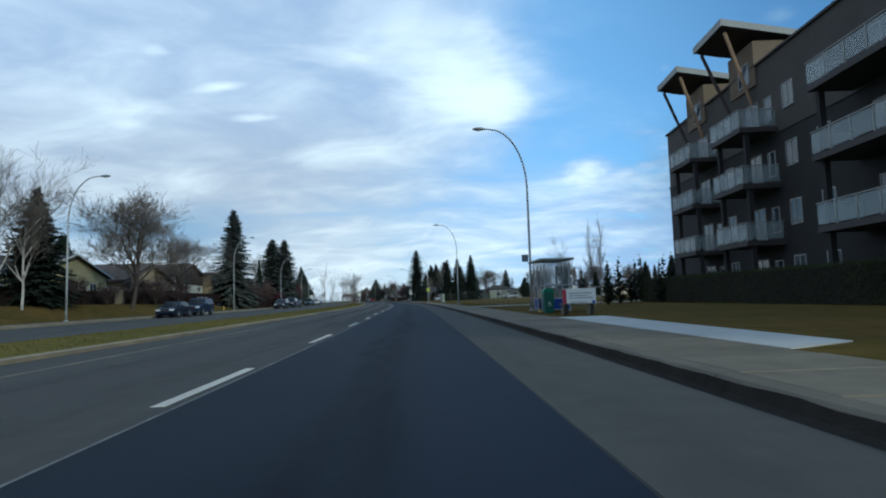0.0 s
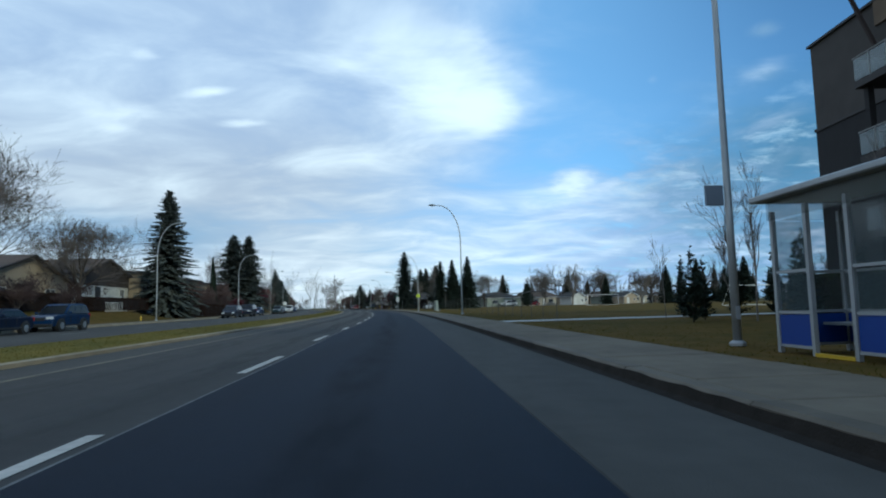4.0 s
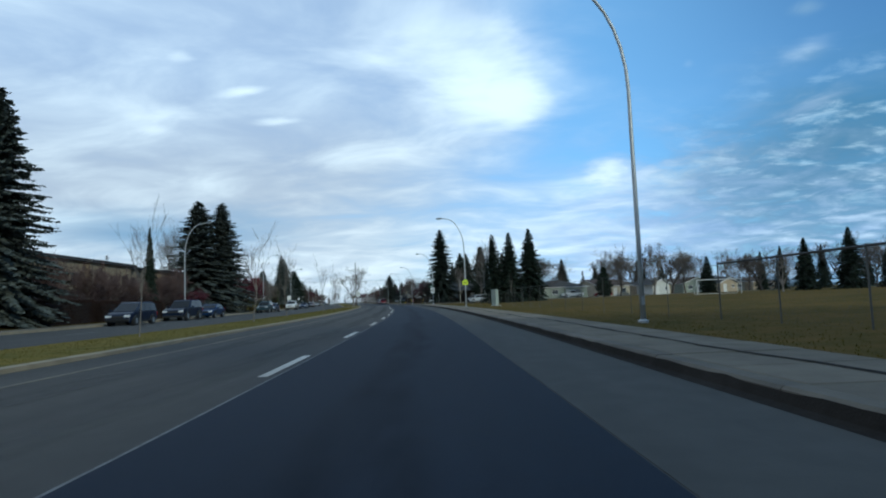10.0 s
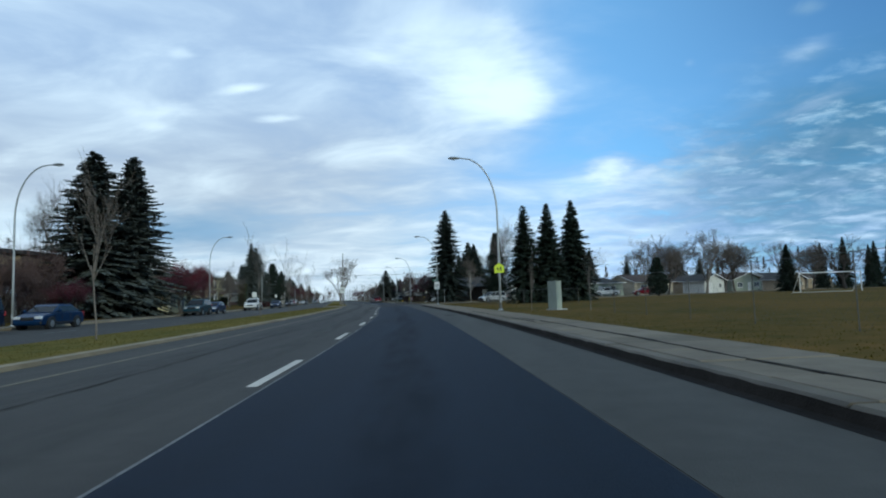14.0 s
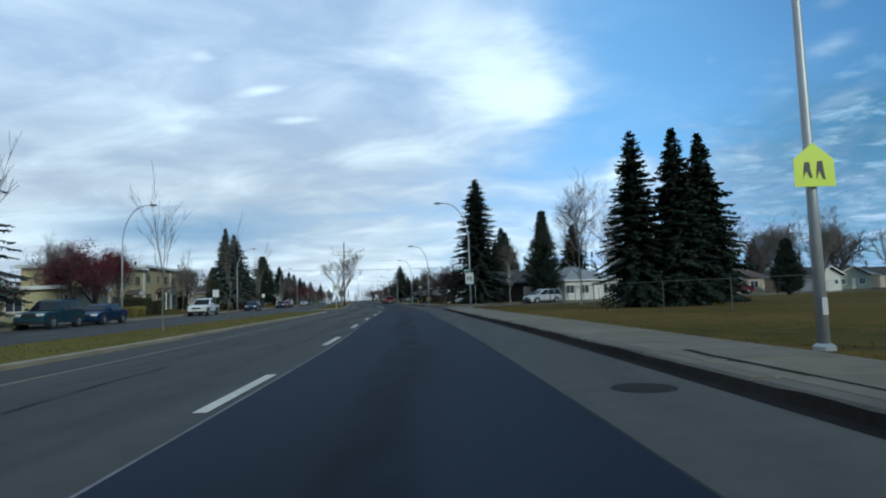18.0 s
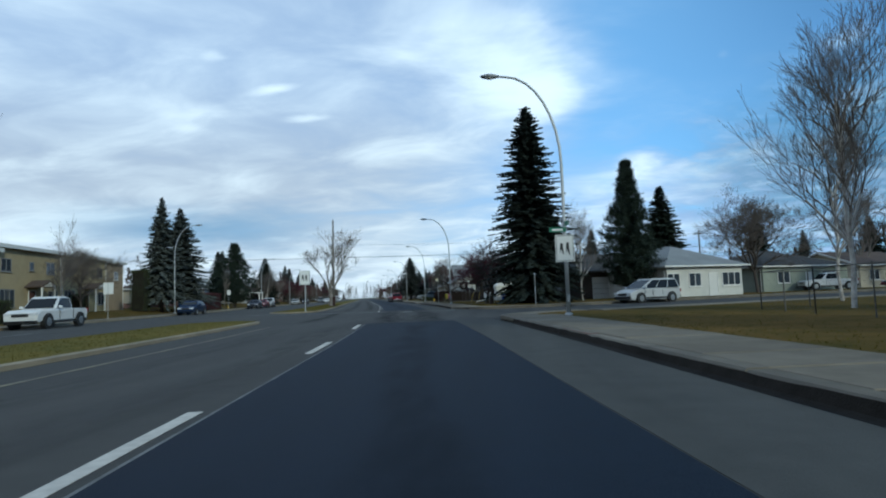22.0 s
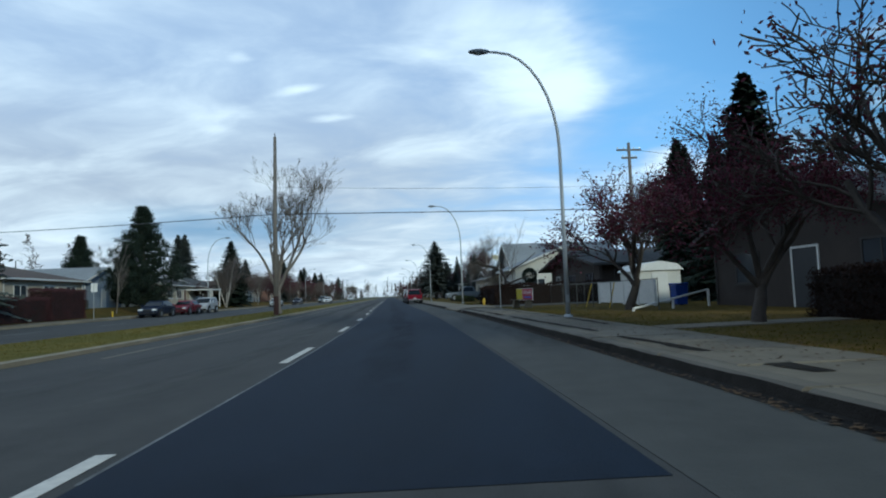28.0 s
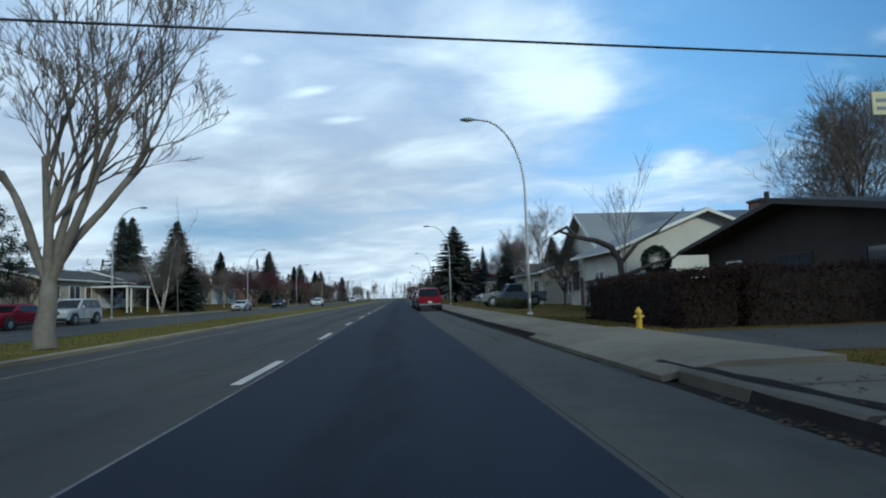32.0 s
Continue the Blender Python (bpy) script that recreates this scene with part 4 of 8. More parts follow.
spruce(343.0, -34.7, 11.8, SPRUCE_C, 11.0, "dark spruce on a front lawn", 1.05, 144)

spruce(52.0, -29.0, 11.4, SPRUCE_C, 11.0, "dark spruce beside a yellow bungalow", 1.1, 24)
spruce(131.0, -27.4, 10.6, SPRUCE_C, 11.0, "slender dark cedar in front of the terrace", 0.34, 24)
for i, (s, o, h) in enumerate(((352, -27, 12), (372, -31, 14), (390, -28, 11), (412, -30, 13), (440, -27, 12), (300, 24, 9), (362, 19, 9), (380, 24, 11), (398, 18, 9), (425, 22, 12), (455, 20, 11), (460, -32, 13), (500, -25, 12), (500, 22, 11))):
    spruce(s, o, h, (SPRUCE_A, SPRUCE_B, SPRUCE_C)[i % 3], (16.5, 13.0, 11.0)[i % 3], "distant spruce along the street", 1.1, 37 * i)
for i, (s, o, h, w) in enumerate(((229.5, 21.9, 11.3, 0.62), (231.2, 23.5, 11.4, 0.62), (230.0, 25.0, 11.6, 0.7), (222.6, 22.7, 13.5, 1.1), (242.8, 29.0, 15.0, 0.95))):
    spruce(s, o, h, SPRUCE_C, 11.0, "narrow dark spruce behind a garden fence", w, 40 * i)
# the row of dark spruces across the playing field
for i, (s, o, h) in enumerate(((160, 74, 9.5), (158, 81, 11), (156, 87, 9), (158, 94, 11.5), (154, 99, 9.5), (150, 105, 10.5), (180, 68, 8.0), (168, 118, 11), (150, 122, 12))):
    spruce(s, o, h, SPRUCE_C, 11.0, "dark spruce on the far side of the playing field", 0.95, 61 * i)
for i, (s, o, h) in enumerate(((214, 33, 9), (222, 52, 11), (230, 66, 9), (236, 84, 12), (244, 96, 10), (232, 40, 10), (226, 30, 9.5))):
    spruce(s, o, h, (SPRUCE_B, SPRUCE_C)[i % 2], (13.0, 11.0)[i % 2], "dark spruce behind the houses across the field", 1.0, 45 * i)
for i, (s, o, h) in enumerate(((45.0, 14.2, 3.0), (47.5, 16.0, 2.8), (43.0, 17.5, 3.4), (50.4, 19.2, 3.5), (49, 21.5, 3.9), (46.5, 19.6, 3.0), (40.5, 15.8, 3.0), (48.6, 24.0, 4.0), (47.0, 22.6, 3.7), (44.5, 21.2, 3.2), (52.5, 17.5, 3.2), (51.5, 22.0, 3.6))):
    spruce(s, o, h, SPRUCE_S, 3.6, "young pine planted beside the apartment building", 0.85, 50 * i)

ELM = bare_tree_meshes(5, 11.0, 0.46, 0.23, 7, 0.19, kids=(3, 3), first=6, up=0.24, wob=0.08, twig=PALE_TWIG, bark=BARK, least=0.0055)
ELM2 = bare_tree_meshes(11, 9.0, 0.72, 0.125, 6, 0.44, kids=(3, 4), first=13, up=0.20, ratio=0.74, least=0.006, low=0.42, bark=DARK_BARK)
THICKET = bare_tree_meshes(41, 3.0, 0.62, 0.035, 5, 0.12, kids=(3, 4), first=11, up=0.16, least=0.006, bark=DARK_BARK, twig=mat("purple_brown_twigs", (0.075, 0.048, 0.046), (0.038, 0.026, 0.026), scale=3, rough=0.95))
BIRCH = bare_tree_meshes(17, 10.5, 0.58, 0.085, 5, 0.62, kids=(3, 4), first=15, up=0.24, ratio=0.80, wob=0.10, low=0.25, least=0.0045, bark=BIRCH_BARK, twig=TWIG)
YOUNG = bare_tree_meshes(61, 7.0, 0.55, 0.040, 4, 0.40, kids=(2, 3), first=6, up=0.30, ratio=0.74, wob=0.07, low=0.62, least=0.006)
SAPLING = bare_tree_meshes(23, 6.5, 0.50, 0.040, 4, 0.66, kids=(2, 4), first=11, up=0.36, ratio=0.80, least=0.005, low=0.30)
CRAB = bare_tree_meshes(29, 5.5, 0.72, 0.17, 5, 0.2, kids=(3, 4), first=4, up=0.10, bark=DARK_BARK, twig=DARK_BARK)
CRAB_LEAF = leaves_at(CRAB[2], 4, 0.034, 0.19, RED_LEAF, 22)
RED_FULL = leaves_at(CRAB[2], 6, 0.045, 0.22, leaf_mat("bright_red_leaf", (0.10, 0.016, 0.026), (0.17, 0.034, 0.046)), 20)
LEAFY = leaves_at(ELM2[2][::9], 6, 0.035, 0.14, leaf_mat("last_brown_leaves", (0.13, 0.075, 0.05), (0.22, 0.15, 0.10)), 2)


def tree(s, o, h, proto, proto_h, label, leaf=None, wide=1.0, turn=0.0, group="bare trees", leaf_label=""):
    k = (h - bank(s, o)) / proto_h
    ps = [("trunk", proto[0], ""), ("crown", proto[1], "")]
    if leaf:
        ps.append(("leaves", leaf, leaf_label))
    return plant("tree", label, "tree", M(s, o, 0.10, turn), ps, group, (k * wide, k * wide, k))


tree(233.6, -6.5, 11.8, ELM, 11.0, "large bare elm with a forked trunk on the median", turn=200, wide=1.16)
tree(63.7, -26.2, 14.6, ELM2, 9.0, "spreading bare tree with a few last leaves", LEAFY, 1.1, 40, "bare trees", "a few brown leaves")
tree(84.2, -28.5, 11.8, ELM2, 9.0, "bare spreading tree in a front garden", LEAFY, 1.12, 140)
tree(41.5, -25.5, 13.0, BIRCH, 10.5, "tall bare birch on a front lawn", None, 1.3, 10)
tree(47.0, -27.0, 12.0, BIRCH, 10.5, "bare birch leaning over the pavement", None, 1.2, 90)
for i, (s, o, h) in enumerate(((70.6, -7.6, 5.6), (97.6, -7.8, 6.2), (83.0, -8.0, 5.4), (108.4, -8.0, 6.6), (131.5, -8.0, 6.8), (141.3, -7.6, 6.6), (152.5, -8.2, 6.4), (160.5, -8.4, 5.8), (245, -7.4, 6.0))):
    tree(s, o, h, YOUNG, 7.0, "slim bare sapling with arching limbs planted on the median", None, (0.8, 1.0, 0.75, 0.9, 0.7, 0.8, 0.7, 0.7, 0.6)[i], 67 * i, "saplings on the median")
tree(251, -25.3, 8.0, SAPLING, 6.5, "slim bare tree on a front lawn", None, 1.0, 20)
tree(165.8, 16.75, 11.6, BIRCH, 10.5, "tall bare birch with forked pale trunk by the school fence", None, 0.95, 0)
tree(148.0, -31.0, 14.0, BIRCH, 10.5, "tall bare tree behind the spruces", None, 0.8, 50)
tree(175.0, -30.0, 8.5, ELM2, 9.0, "bare tree in a garden", None, 0.8, 90)
tree(197.2, -25.6, 9.0, SAPLING, 6.5, "tall slender bare tree on a front lawn", None, 0.8, 10)
for i, (s, o) in enumerate(((121.9, 9.16), (120.3, 12.1))):
    tree(s, o, 3.4, SAPLING, 6.5, "newly planted bare young tree on the verge", None, 0.5, 90 * i)
tree(173.0, 22.0, 10.4, BIRCH, 10.5, "tall bare birch by the school fence", None, 1.0, 120)
tree(196.1, 17.3, 9.2, BIRCH, 10.5, "white-barked bare birch in a corner garden", None, 0.9, 200)
clump = thing("birch_clump", "white-barked birch clump with splayed trunks on a front lawn", "tree", M(286.3, -24.3, 0.10))
for tilt, turn, k in ((17, 190, 0.72), (10, 20, 0.88), (16, 95, 0.64)):
    lean_ = Matrix.Rotation(radians(turn), 4, "Z") @ Matrix.Rotation(radians(tilt), 4, "Y") @ Matrix.Diagonal((k, k, k, 1))
    part("trunk", tube([(0, 0, 0), (0.05, 0, 3.5), (-0.05, 0.04, 6.6), (0.02, 0, 9.6)], [0.17, 0.13, 0.08, 0.03], 8), BIRCH_BARK, clump, "white birch bark", smooth=True).matrix_basis = lean_
    part("crown", BIRCH[1], None, clump).matrix_basis = lean_ @ Matrix.Diagonal((1.3, 1.3, 1, 1))
tree(38.4, 12.1, 5.0, SAPLING, 6.5, "bare young tree beside the apartment building", None, 0.9, 80)
tree(33.0, 12.5, 5.0, SAPLING, 6.5, "bare young tree beside the apartment building", None, 0.9, 200)
tree(44.6, 16.6, 7.1, SAPLING, 6.5, "bare young tree beside the apartment building", None, 0.8, 30)
tree(49.9, 15.35, 4.2, SAPLING, 6.5, "bare young tree beside the apartment building", None, 0.8, 130)
tree(199.0, 9.9, 6.2, CRAB, 5.5, "spreading crab apple with dark red leaves", leaves_at(CRAB[2], 14, 0.04, 0.14, RED_LEAF, 2), 1.15, 0, "crab apples", "sparse dark red leaves")
tree(203.5, 10.3, 5.2, CRAB, 5.5, "spreading crab apple with dark red leaves", CRAB_LEAF, 1.1, 100, "crab apples", "dark red leaves")
tree(214.2, 11.5, 6.1, CRAB, 5.5, "spreading crab apple with dark purple leaves beside a lawn", leaves_at(CRAB[2], 15, 0.050, 0.16, RED_LEAF, 8), 1.22, 30, "crab apples", "dark purple leaves")
tree(174.2, -26.4, 7.2, CRAB, 5.5, "broad tree with deep red leaves on a front lawn", RED_FULL, 1.05, 80, "crab apples", "deep red leaves")
tree(169.0, -25.5, 6.4, CRAB, 5.5, "red-leaved tree beside a yellow house", CRAB_LEAF, 1.35, 220, "crab apples", "deep red leaves")
tree(174.5, -24.3, 7.2, ELM2, 9.0, "bare reddish tree on a front lawn", None, 0.8, 20)
tree(140.0, -24.8, 3.6, CRAB, 5.5, "low red-leaved bush before the terrace", CRAB_LEAF, 1.4, 20, "crab apples", "deep red leaves")
tree(203.0, -26.5, 7.4, ELM2, 9.0, "bare tree in front of a terrace", None, 1.1, 200)
tree(262.0, 14.8, 5.4, ELM2, 9.0, "bare garden tree in front of a white house", None, 0.9, 60)
bent = thing("tree", "pruned garden tree with a long bent bare limb", "tree", M(243.6, 12.2, 0.12), "bare trees")
part("trunk", tube([(0, 0, 0), (0.05, 0, 1.4), (0.0, 0, 2.3), (-0.35, 0.1, 2.95), (-1.0, 0.1, 3.25), (-1.9, 0.2, 3.45), (-2.7, 0.2, 3.75)], [0.16, 0.15, 0.15, 0.14, 0.12, 0.09, 0.05], 8), DARK_BARK, bent, smooth=True)
for pts in ([(0.02, 0, 2.2), (0.9, 0.2, 3.1), (1.9, 0.3, 3.6), (3.0, 0.4, 4.5)], [(0.05, 0, 1.6), (1.3, -0.2, 2.1), (2.3, -0.2, 2.35), (3.1, -0.3, 2.9)], [(-1.9, 0.2, 3.45), (-2.3, 0.2, 3.9), (-2.9, 0.1, 3.6)]):
    part("limb", tube(pts, [0.10, 0.08, 0.055, 0.03][:len(pts)], 7), DARK_BARK, bent, smooth=True)
ball = thing("topiary_tree", "small evergreen clipped to a dark ball on a stem", "tree", M(246.6, 15.2, 0.12))
part("stem", tube([(0, 0, 0), (0.04, 0, 2.0)], [0.07, 0.05], 7), DARK_BARK, ball)
g_ = np.random.default_rng(12)
d_ = unit(g_.normal(0, 1, (2600, 3)))
part("ball", quads_mesh("ball", d_ * (0.72 * g_.uniform(0.75, 1.04, (2600, 1))) + np.array([0, 0, 2.45]), d_ * 0.07, unit(np.cross(d_, g_.normal(0, 1, (2600, 3)))) * 0.03, PINE), None, ball)
tree(246.0, 13.2, 8.3, YOUNG, 7.0, "slender upright bare garden tree", None, 0.9, 60)
tree(272.0, 15.4, 10.2, BIRCH, 10.5, "bare birch in a front garden", None, 1.1, 10)
tree(268.0, 12.4, 6.2, BIRCH, 10.5, "bare birch in a front garden", None, 1.0, 100)
tree(253.0, 31.0, 15.5, ELM2, 9.0, "large bare tree behind the houses", None, 0.85, 10)
for i, (s, o, h) in enumerate(((300, -26, 7.5), (312, -25, 7), (330, -24.5, 8), (345, -33, 9), (365, -25, 7), (382, -24.5, 8), (405, -25, 8), (430, -26, 8), (310, 16, 6.5), (335, 17, 7), (355, 12, 6), (372, 14, 7), (400, 13, 7), (440, 14, 8), (470, -26, 9), (480, 15, 9), (540, -12, 10), (545, 9, 9), (560, -22, 10))):
    tree(s, o, h, (ELM2, BIRCH, CRAB)[i % 3], (9.0, 10.5, 5.5)[i % 3], "distant bare tree along the street", CRAB_LEAF if i % 3 == 2 else None, 1.2, 71 * i, "bare trees", "dark red leaves")
for i, (s, o, h) in enumerate(((196, 56, 7.5), (202, 68, 9), (210, 78, 8), (222, 90, 9.5), (216, 62, 9), (190, 88, 7), (214, 104, 8), (228, 110, 9), (224, 74, 10), (206, 40, 8), (150, 62, 5), (176, 96, 8), (184, 112, 8), (140, 120, 9), (166, 128, 9), (120, 128, 9), (100, 132, 8))):
    tree(s, o, h * 1.5, (ELM2, ELM, CRAB)[i % 3], (9.0, 11.0, 5.5)[i % 3], "bare tree among the houses across the field", None, 1.15, 53 * i, "bare trees")
for i, (s, o, h) in enumerate(((225, 118, 12), (225, 125, 13.5), (226, 134, 11.5), (227, 137, 12.5), (227, 142, 14), (229, 154, 12), (230, 163, 11), (231, 172, 13), (232, 184, 12), (234, 194, 13))):
    spruce(s, o, h, SPRUCE_C, 11.0, "dark spruce in a row along the field's edge", 0.68, 61 * i)

for i, (s, o, h) in enumerate(((53.5, -27.5, 2.6), (57.0, -28.6, 3.0), (60.5, -27.2, 2.4), (68.0, -28.0, 3.2), (71.5, -27.0, 2.6), (75.5, -28.4, 3.4), (79.0, -26.8, 2.4), (84.5, -28.8, 3.2), (104.8, -28.6, 3.4), (108.5, -27.6, 3.0), (112.0, -28.4, 3.8), (115.2, -27.6, 3.0), (118.6, -28.6, 4.0), (122.0, -27.8, 3.4), (125.6, -28.4, 3.2), (128.8, -27.6, 3.8), (134.0, -28.2, 3.4), (137.5, -27.2, 3.0), (141.0, -28.4, 4.2), (144.5, -27.6, 3.4), (156.0, -27.8, 3.4), (159.5, -26.8, 2.8), (163.5, -28.4, 3.8), (188.5, -28.5, 2.6), (265.5, -27.0, 3.0), (269.0, -28.0, 3.4), (281, -27, 3.4), (288, -28, 3.6), (294, -27, 3.2))):
    plant("shrub", "dense bare purple-brown shrub in a front garden", "shrub", M(s, o, 0.13, 77 * i), (("stems", THICKET[0], ""), ("crown", THICKET[1], "")), "bare garden shrubs", (h / 3.0 * 1.3, h / 3.0 * 1.3, h / 3.0 * 1.15))

tree(299.0, 18.0, 10.2, CRAB, 5.5, "tall dark red-leaved tree behind a spruce", CRAB_LEAF, 0.75, 30, "red-leaved trees", "dark red leaves")
ELM3 = bare_tree_meshes(53, 8.0, 0.62, 0.12, 6, 0.34, kids=(3, 3), first=10, up=0.22, ratio=0.74, least=0.012, low=0.45, bark=DARK_BARK, twig=mat("red_brown_twigs", (0.125, 0.080, 0.072), (0.070, 0.046, 0.042), scale=3, rough=0.95))
g_ = random.Random(78)
for s in (105.6, 110.2, 113.4, 117.0, 120.6, 124.2, 127.4, 135.2, 139.8, 143.2):
    tree(s, -26.6 - g_.uniform(0, 2.6), g_.uniform(4.6, 7.0), ELM3, 8.0, "red-brown bare tree before the terrace", None, g_.uniform(0.7, 1.0), g_.uniform(0, 360), "bare trees before the terrace")
g_ = random.Random(77)
for i in range(40):
    left = i < 26
    s = (299 if left else 325) + (i if left else i - 26) * (6.2 if left else 9.5) + g_.uniform(-2, 2)
    o = -23.8 - g_.uniform(0, 4.5) if left else 11.5 + g_.uniform(0, 4.5)
    tree(s, o, g_.uniform(5.0, 8.2), ELM3, 8.0, "red-brown bare tree in a distant front garden", None, g_.uniform(0.8, 1.15), g_.uniform(0, 360), "bare garden trees further on")


def pine(s, o, h, w, seed, label):
    """A broad pine: boughs in rough tiers, each ending in tufted clumps of needles."""
    g = np.random.default_rng(seed)
    t = thing("pine_tree", label, "tree", M(s, o, 0.12))
    part("trunk", tube([(0, 0, 0), (0.08, 0, h * 0.5), (0, 0, h * 0.95)], [0.22, 0.15, 0.03], 8), DARK_BARK, t, smooth=True)
    C, U, V = [], [], []
    z = h * 0.10
    while z < h * 0.98:
        f = (z / h - 0.10) / 0.90
        reach = w * (0.62 + 0.38 * min(1.0, f / 0.22)) * (1 - max(0.0, f - 0.15) / 0.86) ** 1.05 + 0.06
        a0 = g.uniform(0, 6.283)
        n_b = 7 + int(4 * (1 - f))
        for k in range(n_b):
            a = a0 + 6.283 * k / n_b + g.normal(0, 0.2)
            ln = reach * g.uniform(0.72, 1.10)
            for r in np.arange(0.14, 1.01, 0.172):
                c = np.array([ln * r * math.cos(a), ln * r * math.sin(a), z + 0.30 * ln * r * r * g.uniform(0.4, 1.2)])
                n = 52
                d = unit(g.normal(0, 1, (n, 3)) + np.array([0.3 * math.cos(a), 0.3 * math.sin(a), 0.25]))
                C.append(c + g.normal(0, 0.10, (n, 3)) + d * g.uniform(0.03, 0.34, (n, 1)))
                U.append(d * 0.17)
                V.append(unit(np.cross(d, g.normal(0, 1, (n, 3)))) * 0.028)
        z += 0.60 * g.uniform(0.75, 1.2)
    part("crown", quads_mesh("crown", np.concatenate(C), np.concatenate(U), np.concatenate(V), PINE), None, t)
    for k in range(12):
        a, z = g.uniform(0, 6.283), h * g.uniform(0.15, 0.8)
        part("limb", tube([(0, 0, z), (0.5 * w * (1 - z / h) * math.cos(a), 0.5 * w * (1 - z / h) * math.sin(a), z + 0.3)], [0.06, 0.025], 5), DARK_BARK, t)
    return t


pine(254.8, -24.3, 11.7, 4.5, 5, "broad dark pine on a front lawn")
pine(88.0, -46.0, 10.0, 3.4, 26, "broad dark pine behind the bungalows")
pine(262.0, -29.0, 7.4, 2.4, 6, "dark pine beside a house")
pine(270.5, -38.5, 9.6, 3.0, 16, "dark pine behind a grey house")
spruce(151.5, 15.9, 10.7, spruce_meshes(45, 11.0, 3.1, PINE, gap=0.40, base=0.05, power=0.72, fine=0.75), 11.0, DARKS, 0.95, 15)
pine(198.8, 22.9, 12.8, 3.1, 9, "tall dark pine behind the corner house")
pine(178.0, 44.0, 6.0, 1.9, 7, "wind-bent dark pine across the field")


def hedge(s, o, l, w, h, seed, label, material=None, turn=0.0):
    g = np.random.default_rng(seed)
    t = thing("hedge", label, "hedge", M(s, o, 0.14, turn))
    n = int(l * w * h * 700) + 2500
    p = g.uniform(-1, 1, (n, 3))
    face = g.integers(0, 5, n)
    for ax, k, sg in ((0, 0, 1), (0, 1, -1), (1, 2, 1), (1, 3, -1), (2, 4, 1)):
        p[face == k, ax] = sg * (1 - np.abs(g.normal(0, 0.06, (face == k).sum())))
    p = p * np.array([w / 2, l / 2, h / 2]) + np.array([0, 0, h / 2])
    p += g.normal(0, 0.05, p.shape) + 0.07 * np.sin(p[:, [1, 2, 0]] * 2.3 + seed)
    p[:, 2] = np.maximum(p[:, 2], 0.03)
    u = unit(g.normal(0, 1, p.shape) + np.array([0, 0, 0.6])) * 0.065
    v = unit(np.cross(u, g.normal(0, 1, p.shape))) * 0.016
    part("foliage", quads_mesh("foliage", p, u, v, material or HEDGE_LEAF), None, t)
    part("core", boxes((-w / 2 + 0.14, -l / 2 + 0.14, 0, w / 2 - 0.14, l / 2 - 0.14, h - 0.16)), HEDGE_CORE, t)
    return t


hedge(235.5, 9.9, 7.4, 1.6, 1.38, 1, "dense dark bare hedge behind the pavement")
hedge(232.6, 14.2, 1.4, 7.0, 1.45, 21, "dense dark bare hedge along the driveway")
RED_HEDGE = leaf_mat("red_brown_hedge", (0.036, 0.016, 0.018), (0.085, 0.040, 0.042))
hedge(230.8, -24.3, 12.0, 1.4, 1.7, 2, "clipped dark red-brown hedge beside the pavement", RED_HEDGE)
hedge(239.6, -24.5, 5.2, 1.8, 2.35, 22, "tall clipped dark red-brown hedge beside the pavement", RED_HEDGE)
hedge(121.0, -25.6, 14.0, 1.6, 1.8, 3, "long dark bare hedge before the terrace")
hedge(91.5, -28.0, 15.0, 1.4, 1.35, 4, "dark bare hedge in a front garden")
hedge(108.0, -25.8, 10.6, 1.6, 1.9, 5, "dark bare hedge in a front garden")
hedge(58.0, -30.0, 16.0, 2.0, 1.3, 6, "dark bare shrubs before the bungalows")
hedge(76.0, -29.0, 12.0, 1.8, 1.5, 7, "dark bare shrubs before the bungalows")
hedge(143.0, -27.0, 9.0, 1.6, 1.1, 8, "low bare shrubs before the terrace")
hedge(187.0, -27.5, 2.6, 2.6, 2.0, 9, "rounded dark green shrub before the terrace", CEDAR)
hedge(190.5, -27.0, 2.4, 2.2, 1.6, 10, "rounded dark green shrub before the terrace", CEDAR)
hedge(183.0, -26.6, 3.2, 2.0, 1.0, 11, "low yellow-green shrub on a front lawn", leaf_mat("yellow_shrub", (0.16, 0.13, 0.04), (0.26, 0.21, 0.06)))
hedge(216.3, -26.5, 1.5, 1.5, 4.6, 12, "tall clipped dark cedar beside the terrace", CEDAR)
hedge(206.0, -28.2, 1.1, 1.1, 1.7, 13, "small round dark evergreen before the terrace", CEDAR)
hedge(201.5, 13.5, 7.0, 2.0, 1.2, 14, "dark bare garden shrubs behind the pavement")
hedge(260.0, 10.4, 8.0, 1.2, 0.6, 16, "low dark garden shrubs beside a lawn", CEDAR)
hedge(247.5, -27.6, 3.0, 1.2, 0.9, 17, "low dark shrubs under a window", CEDAR)
hedge(36.0, 22.0, 26.0, 1.4, 1.9, 18, "dark shrubs along the apartment building", CEDAR)


